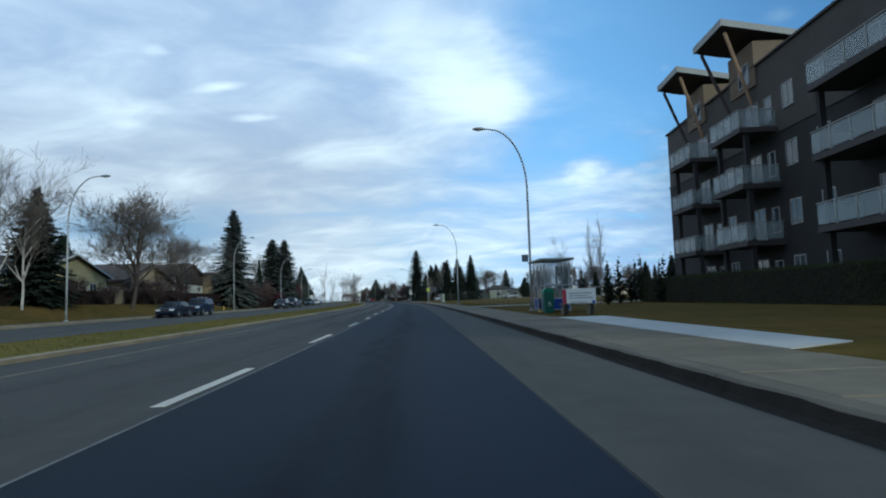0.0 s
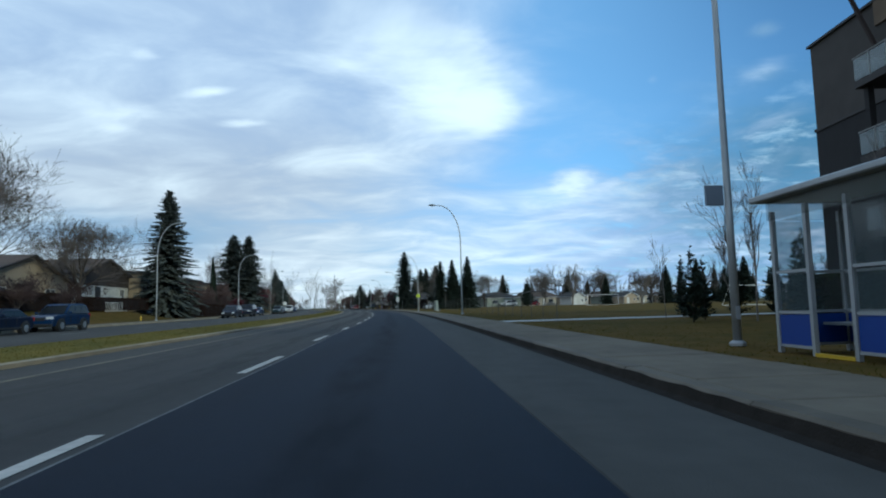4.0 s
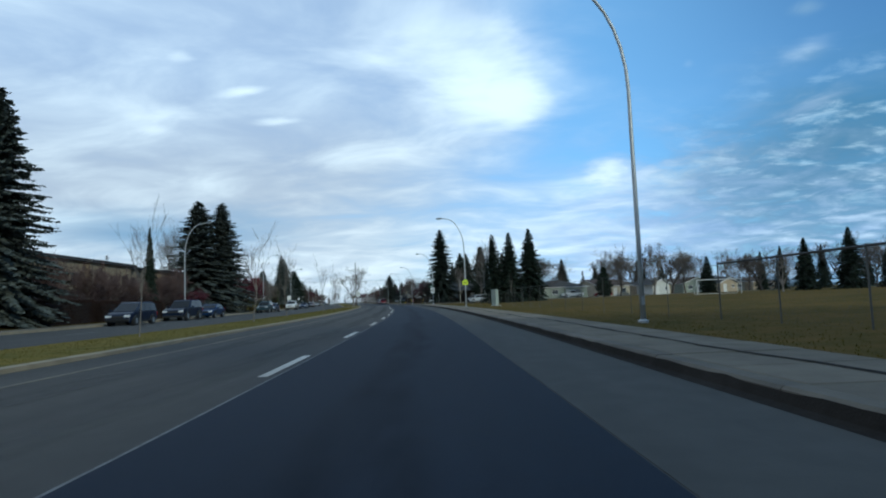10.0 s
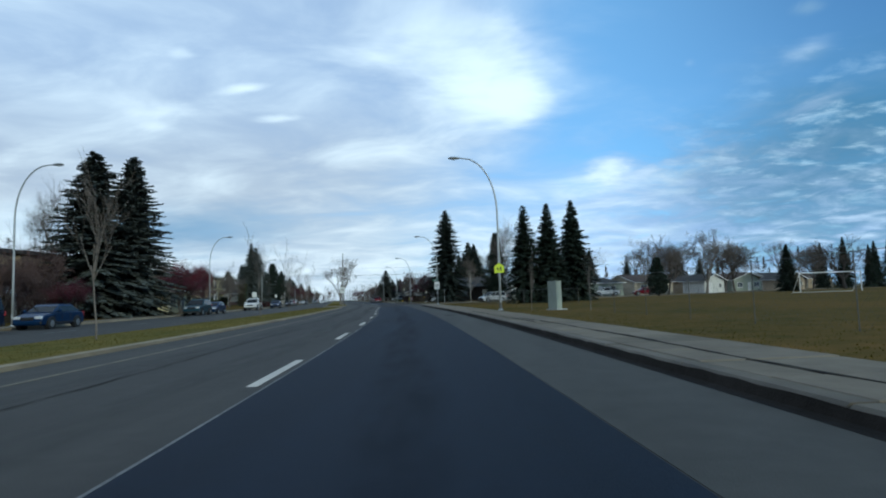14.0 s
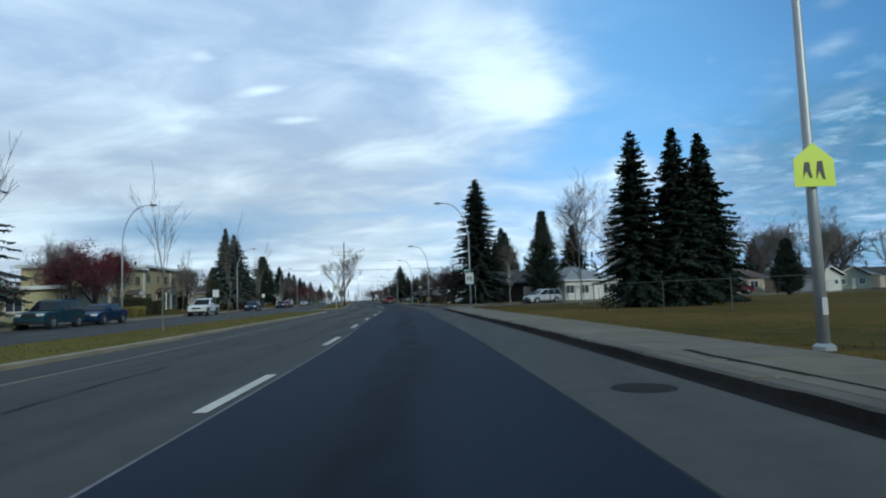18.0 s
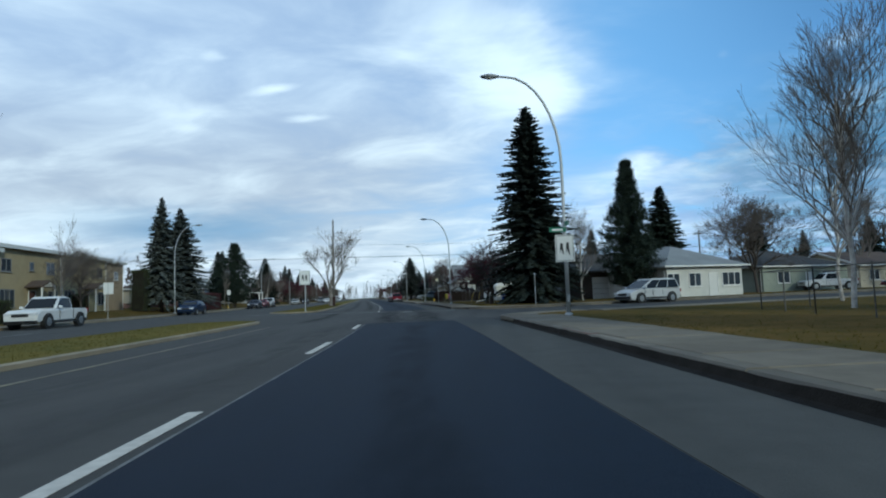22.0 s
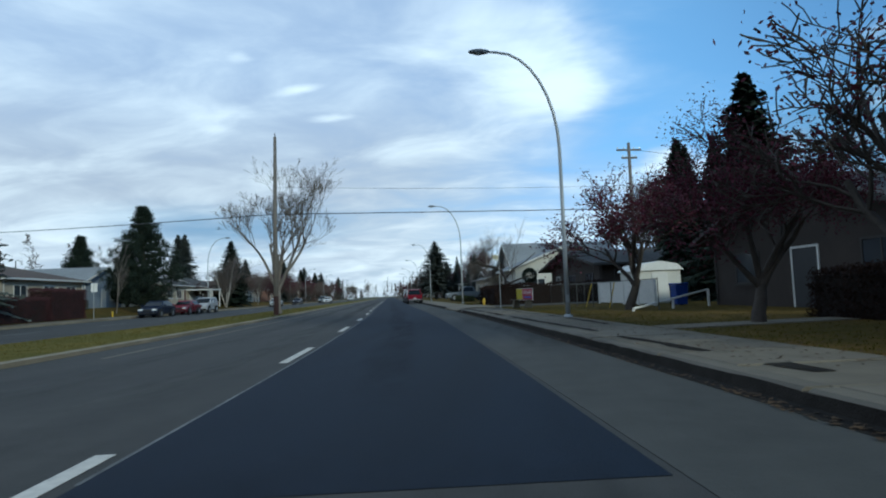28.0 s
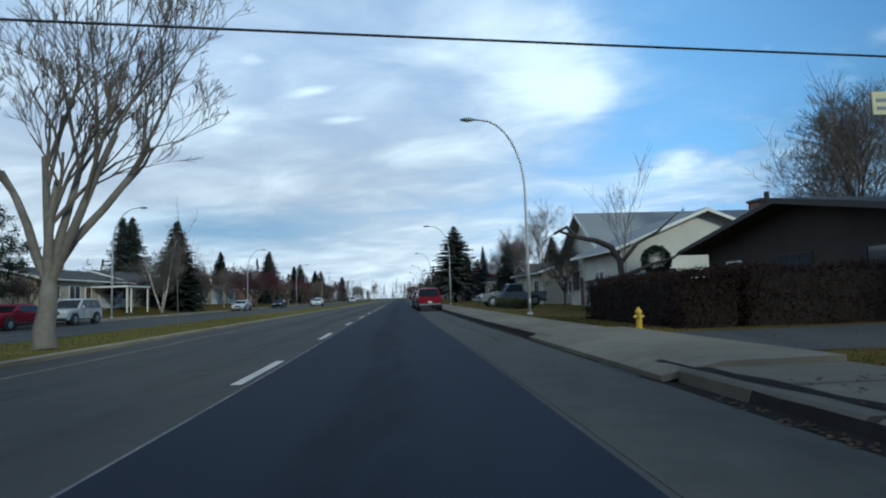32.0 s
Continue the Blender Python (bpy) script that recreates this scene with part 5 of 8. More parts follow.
# ---------------------------------------------------------------- vehicles
KINDS = {
    # length, width, wheel radius, wheel places, body outline (y, z), cabin outline (y, z)
    "sedan": (4.6, 1.78, 0.32, (-1.38, 1.40), ((-2.27, 0.34), (-2.30, 0.72), (-2.22, 0.97), (-1.5, 1.0), (1.05, 0.95), (1.95, 0.80), (2.24, 0.66), (2.30, 0.42), (2.22, 0.24), (-2.2, 0.24)), ((-1.85, 0.97), (-1.05, 1.42), (0.25, 1.44), (1.15, 0.94))),
    "van": (4.8, 1.92, 0.33, (-1.45, 1.45), ((-2.38, 0.34), (-2.40, 0.80), (-2.34, 1.05), (0.9, 1.02), (1.75, 0.96), (2.25, 0.74), (2.40, 0.45), (2.30, 0.24), (-2.3, 0.24)), ((-2.32, 1.03), (-2.10, 1.66), (-1.6, 1.73), (0.15, 1.72), (1.45, 0.98))),
    "suv": (4.6, 1.85, 0.36, (-1.36, 1.38), ((-2.27, 0.42), (-2.30, 0.85), (-2.24, 1.08), (0.8, 1.06), (1.9, 0.98), (2.24, 0.80), (2.30, 0.50), (2.22, 0.32), (-2.2, 0.32)), ((-2.22, 1.06), (-1.95, 1.66), (-1.4, 1.74), (0.10, 1.72), (0.95, 1.04))),
    "wagon": (5.3, 2.0, 0.39, (-1.55, 1.62), ((-2.60, 0.50), (-2.65, 0.90), (-2.62, 1.16), (0.9, 1.14), (2.25, 1.08), (2.58, 0.92), (2.65, 0.55), (2.55, 0.38), (-2.5, 0.40)), ((-2.58, 1.14), (-2.42, 1.80), (-1.9, 1.88), (0.15, 1.86), (1.00, 1.12))),
    "pickup": (5.5, 1.98, 0.39, (-1.72, 1.72), ((-2.70, 0.55), (-2.75, 0.80), (-2.75, 1.12), (0.75, 1.12), (2.4, 1.06), (2.70, 0.90), (2.75, 0.55), (2.65, 0.38), (-2.6, 0.42)), ((-0.95, 1.10), (-0.80, 1.78), (-0.3, 1.84), (0.30, 1.82), (1.05, 1.10))),
}


def paint(name, col):
    return mat("car_paint_" + name, col, tuple(c * 0.85 for c in col), scale=0.7, rough=0.30, spec=0.12, metal=0.0)


def car(kind, s, o, turn, paint_mat, label, group="parked cars", z=0.0):
    ln, wd, wr, wheels, body, cabin = KINDS[kind]
    name = {"pickup": "pickup_truck", "van": "minivan", "suv": "suv", "wagon": "suv"}.get(kind, "car")
    t = thing(name, label, "truck" if kind == "pickup" else "car", M(s, o, z, turn), group)
    hw = wd / 2
    bm = prism(body, -hw, hw, "x")
    for v in bm.verts:          # narrower at the nose, the tail and below the waist
        k = abs(v.co.y) / (ln / 2)
        v.co.x *= (1 - 0.10 * max(0, k - 0.55) / 0.45) * (1.0 if v.co.z > 0.5 else 0.965)
    bmesh.ops.bevel(bm, geom=bm.edges[:], offset=0.085, segments=3, affect="EDGES", clamp_overlap=True)
    b = part("body", bm, paint_mat, t, smooth="edges")
    bm = prism(cabin, -hw + 0.07, hw - 0.07, "x")
    zmax, zmin = max(p[1] for p in cabin), min(p[1] for p in cabin)
    for v in bm.verts:
        v.co.x *= 1 - 0.17 * (v.co.z - zmin) / (zmax - zmin)
    bmesh.ops.bevel(bm, geom=bm.edges[:], offset=0.06, segments=3, affect="EDGES", clamp_overlap=True)
    part("cabin", bm, paint_mat, t, smooth="edges")
    # glass: two sides, screen and rear window
    lo, hi = zmin + 0.06, zmax - 0.12

    def edge(z, front):
        pts = sorted(cabin, key=lambda p: p[1])
        ys = []
        for (y0, z0), (y1, z1) in zip(cabin, cabin[1:]):
            if z0 != z1 and min(z0, z1) - 1e-6 <= z <= max(z0, z1) + 1e-6:
                ys.append(y0 + (y1 - y0) * (z - z0) / (z1 - z0))
        return max(ys) if front else min(ys)

    def half(z):
        return (hw - 0.07) * (1 - 0.17 * (z - zmin) / (zmax - zmin))

    ya0, ya1, yb0, yb1 = edge(lo, False) + 0.14, edge(lo, True) - 0.16, edge(hi, False) + 0.12, edge(hi, True) - 0.12
    n = 1 if kind == "pickup" else 3 if kind in ("van", "suv", "wagon") else 2
    for sg in (-1, 1):
        for k in range(n):
            f0, f1 = k / n + 0.012, (k + 1) / n - 0.012
            bm = bmesh.new()
            co = [(ya0 + (ya1 - ya0) * f0, lo), (ya0 + (ya1 - ya0) * f1, lo), (yb0 + (yb1 - yb0) * f1, hi), (yb0 + (yb1 - yb0) * f0, hi)]
            a = [bm.verts.new((sg * (half(z) + 0.012), y, z)) for y, z in co]
            c = [bm.verts.new((sg * (half(z) - 0.02), y, z)) for y, z in co]
            bm.faces.new(a)
            for i in range(4):
                bm.faces.new((a[i], a[(i + 1) % 4], c[(i + 1) % 4], c[i]))
            bmesh.ops.recalc_face_normals(bm, faces=bm.faces[:])
            part("side_window", bm, CAR_GLASS, t)
    for front in (True, False):
        bm = bmesh.new()
        sg = 1 if front else -1
        y0, y1 = edge(lo, front), edge(hi, front)
        co = [(-half(lo) + 0.10, y0 + sg * 0.014, lo), (half(lo) - 0.10, y0 + sg * 0.014, lo), (half(hi) - 0.08, y1 + sg * 0.014, hi), (-half(hi) + 0.08, y1 + sg * 0.014, hi)]
        a = [bm.verts.new(p) for p in co]
        c = [bm.verts.new((p[0], p[1] - sg * 0.04, p[2])) for p in co]
        bm.faces.new(a)
        for i in range(4):
            bm.faces.new((a[i], a[(i + 1) % 4], c[(i + 1) % 4], c[i]))
        bmesh.ops.recalc_face_normals(bm, faces=bm.faces[:])
        part("windscreen" if front else "rear_window", bm, CAR_GLASS, t)
    for y in wheels:
        for sg in (-1, 1):
            x0, x1 = sg * (hw - 0.20), sg * (hw + 0.012)
            arch = part("wheel_arch", tube([(sg * (hw - 0.25), y, wr + 0.03), (sg * (hw + 0.006), y, wr + 0.03)], wr + 0.07, 16), PLASTIC, t)
            w = new("wheel")
            w.parent = t
            w.location = (0, y, wr)
            w.empty_display_size = 0.1
            part("tyre", tube([(x0, 0, 0), (x0 + sg * 0.03, 0, 0), (x1 - sg * 0.03, 0, 0), (x1, 0, 0)], [wr * 0.93, wr, wr, wr * 0.93], 18), RUBBER, w, smooth=False)
            bm = tube([(x1 - sg * 0.03, 0, 0), (x1 + sg * 0.008, 0, 0), (x1 + sg * 0.016, 0, 0)], [wr * 0.66, wr * 0.63, wr * 0.2], 12)
            part("rim", bm, ALLOY, w)
    zl = sorted(p[1] for p in body)[-4] - 0.12
    fy, ry = max(p[0] for p in body), min(p[0] for p in body)
    zf = 0.66 if kind in ("sedan", "van") else 0.82
    for sg in (-1, 1):
        part("headlight", boxes((sg * (hw - 0.50) if sg > 0 else -(hw - 0.12), fy - 0.22, zf - 0.05, hw - 0.12 if sg > 0 else -(hw - 0.50), fy - 0.02, zf + 0.10), bevel=0.02), HEADLIGHT, t)
        part("tail_light", boxes((sg * (hw - 0.30) if sg > 0 else -(hw - 0.08), ry - 0.02, zf + 0.05, hw - 0.08 if sg > 0 else -(hw - 0.30), ry + 0.10, zf + 0.28), bevel=0.02), TAIL, t)
        part("mirror", boxes((sg * hw if sg > 0 else -hw - 0.18, edge(lo, True) - 0.30, lo - 0.02, hw + 0.18 if sg > 0 else -hw, edge(lo, True) - 0.16, lo + 0.14), bevel=0.03), paint_mat, t)
    part("grille", boxes((-hw + 0.55, fy - 0.10, zf - 0.12, hw - 0.55, fy + 0.005, zf + 0.06), bevel=0.015), PLASTIC, t)
    part("front_bumper", boxes((-hw + 0.14, fy - 0.16, 0.30, hw - 0.14, fy + 0.03, 0.50), bevel=0.03), PLASTIC if kind != "sedan" else paint_mat, t)
    part("rear_bumper", boxes((-hw + 0.14, ry - 0.03, 0.36, hw - 0.14, ry + 0.16, 0.58), bevel=0.03), paint_mat if kind != "pickup" else ALLOY, t)
    for sg in (-1, 1):
        xs = sorted((sg * (hw - 0.02), sg * (hw + 0.004)))
        seams = (-0.55, 0.38, 1.12) if kind != "pickup" else (-0.85, 0.62)
        for ys in seams:
            part("door_seam", boxes((xs[0], ys - 0.008, 0.52, xs[1], ys + 0.008, zmin - 0.06)), PLASTIC, t)
        for ys in seams[1:]:
            part("door_handle", boxes((sg * hw - 0.02, ys - 0.30, zmin - 0.20, sg * hw + 0.02, ys - 0.14, zmin - 0.165), bevel=0.008), paint_mat, t)
        part("sill_trim", boxes((xs[0] - 0.01, wheels[0] + wr + 0.12, 0.33, xs[1] - 0.004, wheels[1] - wr - 0.12, 0.42)), PLASTIC, t)
    part("front_bumper", boxes((-hw + 0.12, fy - 0.16, 0.30, hw - 0.12, fy + 0.03, 0.50), bevel=0.04), PLASTIC, t)
    part("rear_bumper", boxes((-hw + 0.12, ry - 0.03, 0.34, hw - 0.12, ry + 0.16, 0.54), bevel=0.04), PLASTIC, t)
    part("number_plate", boxes((-0.17, ry - 0.042, 0.62, 0.17, ry - 0.03, 0.76)), PLATE, t)
    if kind == "pickup":
        part("cargo_bed", boxes((-hw + 0.12, -2.66, 1.122, hw - 0.12, -1.05, 1.13)), PLASTIC, t)
        part("tailgate_trim", boxes((-hw + 0.2, -2.775, 0.66, hw - 0.2, -2.755, 1.08), bevel=0.01), paint_mat, t)
    return t


NAVY, DKBLUE, TEAL = paint("navy", (0.008, 0.014, 0.034)), paint("dark_blue", (0.008, 0.026, 0.075)), paint("teal", (0.02, 0.05, 0.07))
RED, SILVER, WHITE = paint("red", (0.15, 0.008, 0.020)), paint("silver", (0.42, 0.43, 0.44)), paint("white", (0.68, 0.68, 0.67))
BLACK, GREY, WINE = paint("black", (0.014, 0.014, 0.016)), paint("grey", (0.16, 0.18, 0.20)), paint("wine", (0.07, 0.012, 0.022))
for kind, s, pm, lb in (
        ("sedan", 56.0, NAVY, "dark blue hatchback parked at the kerb"), ("suv", 62.4, DKBLUE, "dark blue sport utility car parked at the kerb"),
        ("van", 107.0, NAVY, "dark navy minivan parked at the kerb"), ("wagon", 117.6, NAVY, "large dark blue sport utility car parked under the street lamp"),
        ("sedan", 125.9, DKBLUE, "dark blue sedan parked at the kerb"), ("suv", 154.4, TEAL, "dark teal sport utility car parked at the kerb"),
        ("sedan", 160.4, DKBLUE, "blue hatchback parked at the kerb"), ("pickup", 183.6, WHITE, "white pickup truck parked at the kerb"),
        ("sedan", 210.2, DKBLUE, "dark blue sedan parked at the kerb"), ("sedan", 245.0, NAVY, "dark blue sedan parked at the kerb"),
        ("sedan", 252.4, RED, "bright red sedan parked at the kerb"), ("suv", 258.6, SILVER, "silver sport utility car parked at the kerb")):
    car(kind, s, -19.15, 180, pm, lb)
car("van", 188.6, 19.6, 110, SILVER, "silver minivan parked on the side street")
car("pickup", 266.8, 4.72, 0, RED, "red pickup truck parked beside the kerb")
car("sedan", 275.5, 4.6, 0, GREY, "grey sedan parked beside the kerb")
car("suv", 283.0, 4.6, 0, NAVY, "dark sport utility car parked beside the kerb")
car("pickup", 266.5, 11.6, 92, GREY, "grey pickup truck standing on a driveway", z=0.16)
for i, (s, o, k, pm, lb) in enumerate(((330, -13, "sedan", WHITE, "white car on the far carriageway"), (352, -16.6, "suv", GREY, "grey car on the far carriageway"), (300, -19.1, "sedan", SILVER, "silver car parked far down the street"), (325, -19.1, "sedan", NAVY, "dark car parked far down the street"), (410, -13, "van", WHITE, "white van far down the street"))):
    car(k, s, o, 180, pm, lb, "distant cars")
for i, (s, o, k, pm, lb) in enumerate(((206, 48, "pickup", WHITE, "white pickup truck parked before a bungalow"), (203.5, 55, "sedan", RED, "red car parked before a bungalow"))):
    car(k, s, o, 80, pm, lb, "cars across the field", 0.16)


def far_woods(name, rows, seed, label):
    """A distant belt of bare and evergreen trees, as one mass of fine twigs."""
    g = np.random.default_rng(seed)
    C, U, V = [], [], []
    for s0, o0, s1, o1, n, h in rows:
        for _ in range(n):
            f = g.uniform()
            p = W(s0 + (s1 - s0) * f, o0 + (o1 - o0) * f + g.normal(0, 5), 0.1)
            hh, r = h * g.uniform(0.55, 1.35), g.uniform(1.5, 3.4)
            conic = g.uniform() < 0.35
            m = 130
            z = g.uniform(0.05, 1, m)
            a = g.uniform(0, 6.283, m)
            q = np.sqrt(g.uniform(0, 1, m)) * r * ((1 - z) * 0.9 if conic else np.sin(np.pi * np.minimum(1, z * 0.85 + 0.15)))
            C.append(np.stack([p.x + q * np.cos(a), p.y + q * np.sin(a), p.z + z * hh], 1))
            u = unit(g.normal(0, 1, (m, 3)) + np.array([0, 0, 0.8 if not conic else -0.3])) * (0.5 if not conic else 0.35)
            U.append(u)
            V.append(unit(np.cross(u, g.normal(0, 1, (m, 3)))) * (0.06 if not conic else 0.22))
    ob = new(name, quads_mesh(name, np.concatenate(C), np.concatenate(U), np.concatenate(V), leaf_mat("distant_twigs", (0.045, 0.036, 0.033), (0.12, 0.095, 0.08))))
    return tagged(ob, label, "trees", kind="stuff")


far_woods("far_trees", ((0, -62, 260, -58, 60, 9), (260, -52, 620, -48, 90, 10), (150, 165, 330, 150, 70, 11), (230, 130, 300, 40, 50, 10), (40, 170, 150, 168, 40, 11), (300, 34, 620, 32, 80, 9), (620, -40, 640, 60, 60, 12), (330, -30, 620, -26, 50, 9), (330, 16, 620, 15, 40, 7)), 9, "distant belt of bare and evergreen trees behind the houses")

# ---------------------------------------------------------------- buildings
def add_window(parent, face, u, z, w, h, at, mullions=1, frame_mat=None, sill=True, pane_mat=None):
    """A framed window on a wall: face W, E, S or N at distance `at` from the middle, u along the wall."""
    frame_mat = frame_mat or TRIM_WHITE
    ax = {"W": -90, "E": 90, "S": 0, "N": 180}[face]
    # local: x along the wall, -y outwards
    m = Matrix.Rotation(radians(ax), 4, "Z") @ Matrix.Translation((0, -at, 0))
    uu = {"W": -u, "E": u, "S": u, "N": -u}[face]
    win = new("window")
    win.parent = parent
    win.matrix_basis = m @ Matrix.Translation((uu, 0, z))
    win.empty_display_size = 0.1
    t = 0.07
    fr = [(-w / 2, -0.05, 0, w / 2, 0.02, t), (-w / 2, -0.05, h - t, w / 2, 0.02, h), (-w / 2, -0.05, t, -w / 2 + t, 0.02, h - t), (w / 2 - t, -0.05, t, w / 2, 0.02, h - t)]
    for k in range(mullions):
        x = -w / 2 + w * (k + 1) / (mullions + 1)
        fr.append((x - 0.03, -0.045, t, x + 0.03, 0.02, h - t))
    part("frame", boxes(*fr), frame_mat, win)
    n = mullions + 1
    for k in range(n):
        x0, x1 = -w / 2 + w * k / n, -w / 2 + w * (k + 1) / n
        part("pane", boxes((x0 + 0.03, -0.022, t - 0.01, x1 - 0.03, -0.012, h - t + 0.01)), pane_mat or WINDOW_GLASS, win)
    if sill:
        part("sill", boxes((-w / 2 - 0.06, -0.10, -0.06, w / 2 + 0.06, 0.02, -0.003)), frame_mat, win)
    return win


def add_door(parent, face, u, w, h, at, material, z=0.0, garage=False):
    ax = {"W": -90, "E": 90, "S": 0, "N": 180}[face]
    uu = {"W": -u, "E": u, "S": u, "N": -u}[face]
    d = new("door")
    d.parent = parent
    d.matrix_basis = Matrix.Rotation(radians(ax), 4, "Z") @ Matrix.Translation((uu, -at, z))
    d.empty_display_size = 0.1
    part("leaf", boxes((-w / 2, -0.03, 0, w / 2, 0.02, h), bevel=0.006), material, d)
    part("frame", boxes((-w / 2 - 0.08, -0.05, 0, -w / 2 - 0.003, 0.02, h + 0.08), (w / 2 + 0.003, -0.05, 0, w / 2 + 0.08, 0.02, h + 0.08), (-w / 2, -0.05, h + 0.003, w / 2, 0.02, h + 0.08)), TRIM_WHITE, d)
    if garage:
        for k in range(1, 4):
            part("panel_joint", boxes((-w / 2 + 0.05, -0.037, h * k / 4 - 0.012, w / 2 - 0.05, -0.031, h * k / 4 + 0.012)), DARK_TRIM, d)
    else:
        part("handle", boxes((w / 2 - 0.16, -0.07, 0.98, w / 2 - 0.11, -0.032, 1.06)), ALLOY, d)
    return d


def siding(name, col, col2=None):
    return mat(name, col, col2, scale=1.4, rough=0.85, bump=0.12, fine=9, wide=0.5)


STUCCO_Y, STUCCO_B, STUCCO_W = siding("yellow_stucco", (0.46, 0.41, 0.24), (0.37, 0.33, 0.19)), siding("beige_stucco", (0.42, 0.37, 0.28), (0.33, 0.29, 0.22)), siding("white_siding", (0.54, 0.53, 0.48), (0.42, 0.41, 0.38))
STUCCO_G, BRICK_R, BROWN_WALL = siding("grey_blue_siding", (0.25, 0.29, 0.34), (0.19, 0.22, 0.27)), siding("brown_brick", (0.20, 0.115, 0.085), (0.13, 0.075, 0.058)), siding("dark_brown_siding", (0.045, 0.035, 0.030), (0.03, 0.024, 0.021))
STUCCO_C, STUCCO_GR = siding("cream_stucco", (0.44, 0.37, 0.20), (0.35, 0.29, 0.16)), siding("pale_green_stucco", (0.27, 0.29, 0.24), (0.20, 0.22, 0.18))
STUCCO_T2 = siding("tan_beige_stucco", (0.38, 0.31, 0.18), (0.29, 0.235, 0.135))
APT_GREY = mat("grey_sash", (0.24, 0.23, 0.21), (0.17, 0.165, 0.15), rough=0.6)
STUCCO_T = siding("brown_beige_stucco", (0.27, 0.215, 0.14), (0.19, 0.15, 0.10))
GREY_WALL, TAN_WALL = siding("grey_stucco", (0.17, 0.17, 0.165), (0.12, 0.12, 0.118)), siding("tan_siding", (0.36, 0.29, 0.20), (0.28, 0.22, 0.15))
SHINGLE_D = mat("dark_shingles", (0.055, 0.052, 0.05), (0.03, 0.029, 0.028), scale=8, rough=0.95, bump=0.5, fine=14)
SHINGLE_B = mat("brown_shingles", (0.105, 0.075, 0.06), (0.06, 0.045, 0.037), scale=8, rough=0.95, bump=0.5, fine=14)
SHINGLE_G = mat("grey_shingles", (0.24, 0.25, 0.255), (0.16, 0.167, 0.17), scale=8, rough=0.95, bump=0.5, fine=14)
ROOF_GRAVEL = mat("flat_roof_felt", (0.13, 0.125, 0.12), (0.08, 0.078, 0.075), scale=5, rough=0.95)
DOOR_BROWN = mat("brown_door", (0.11, 0.05, 0.03), (0.07, 0.033, 0.02), scale=3, rough=0.5)
DOOR_DARK = mat("dark_door", (0.03, 0.032, 0.036), (0.02, 0.021, 0.024), rough=0.5)
DOOR_WHITE = mat("white_garage_door", (0.60, 0.59, 0.56), (0.5, 0.49, 0.46), rough=0.6)


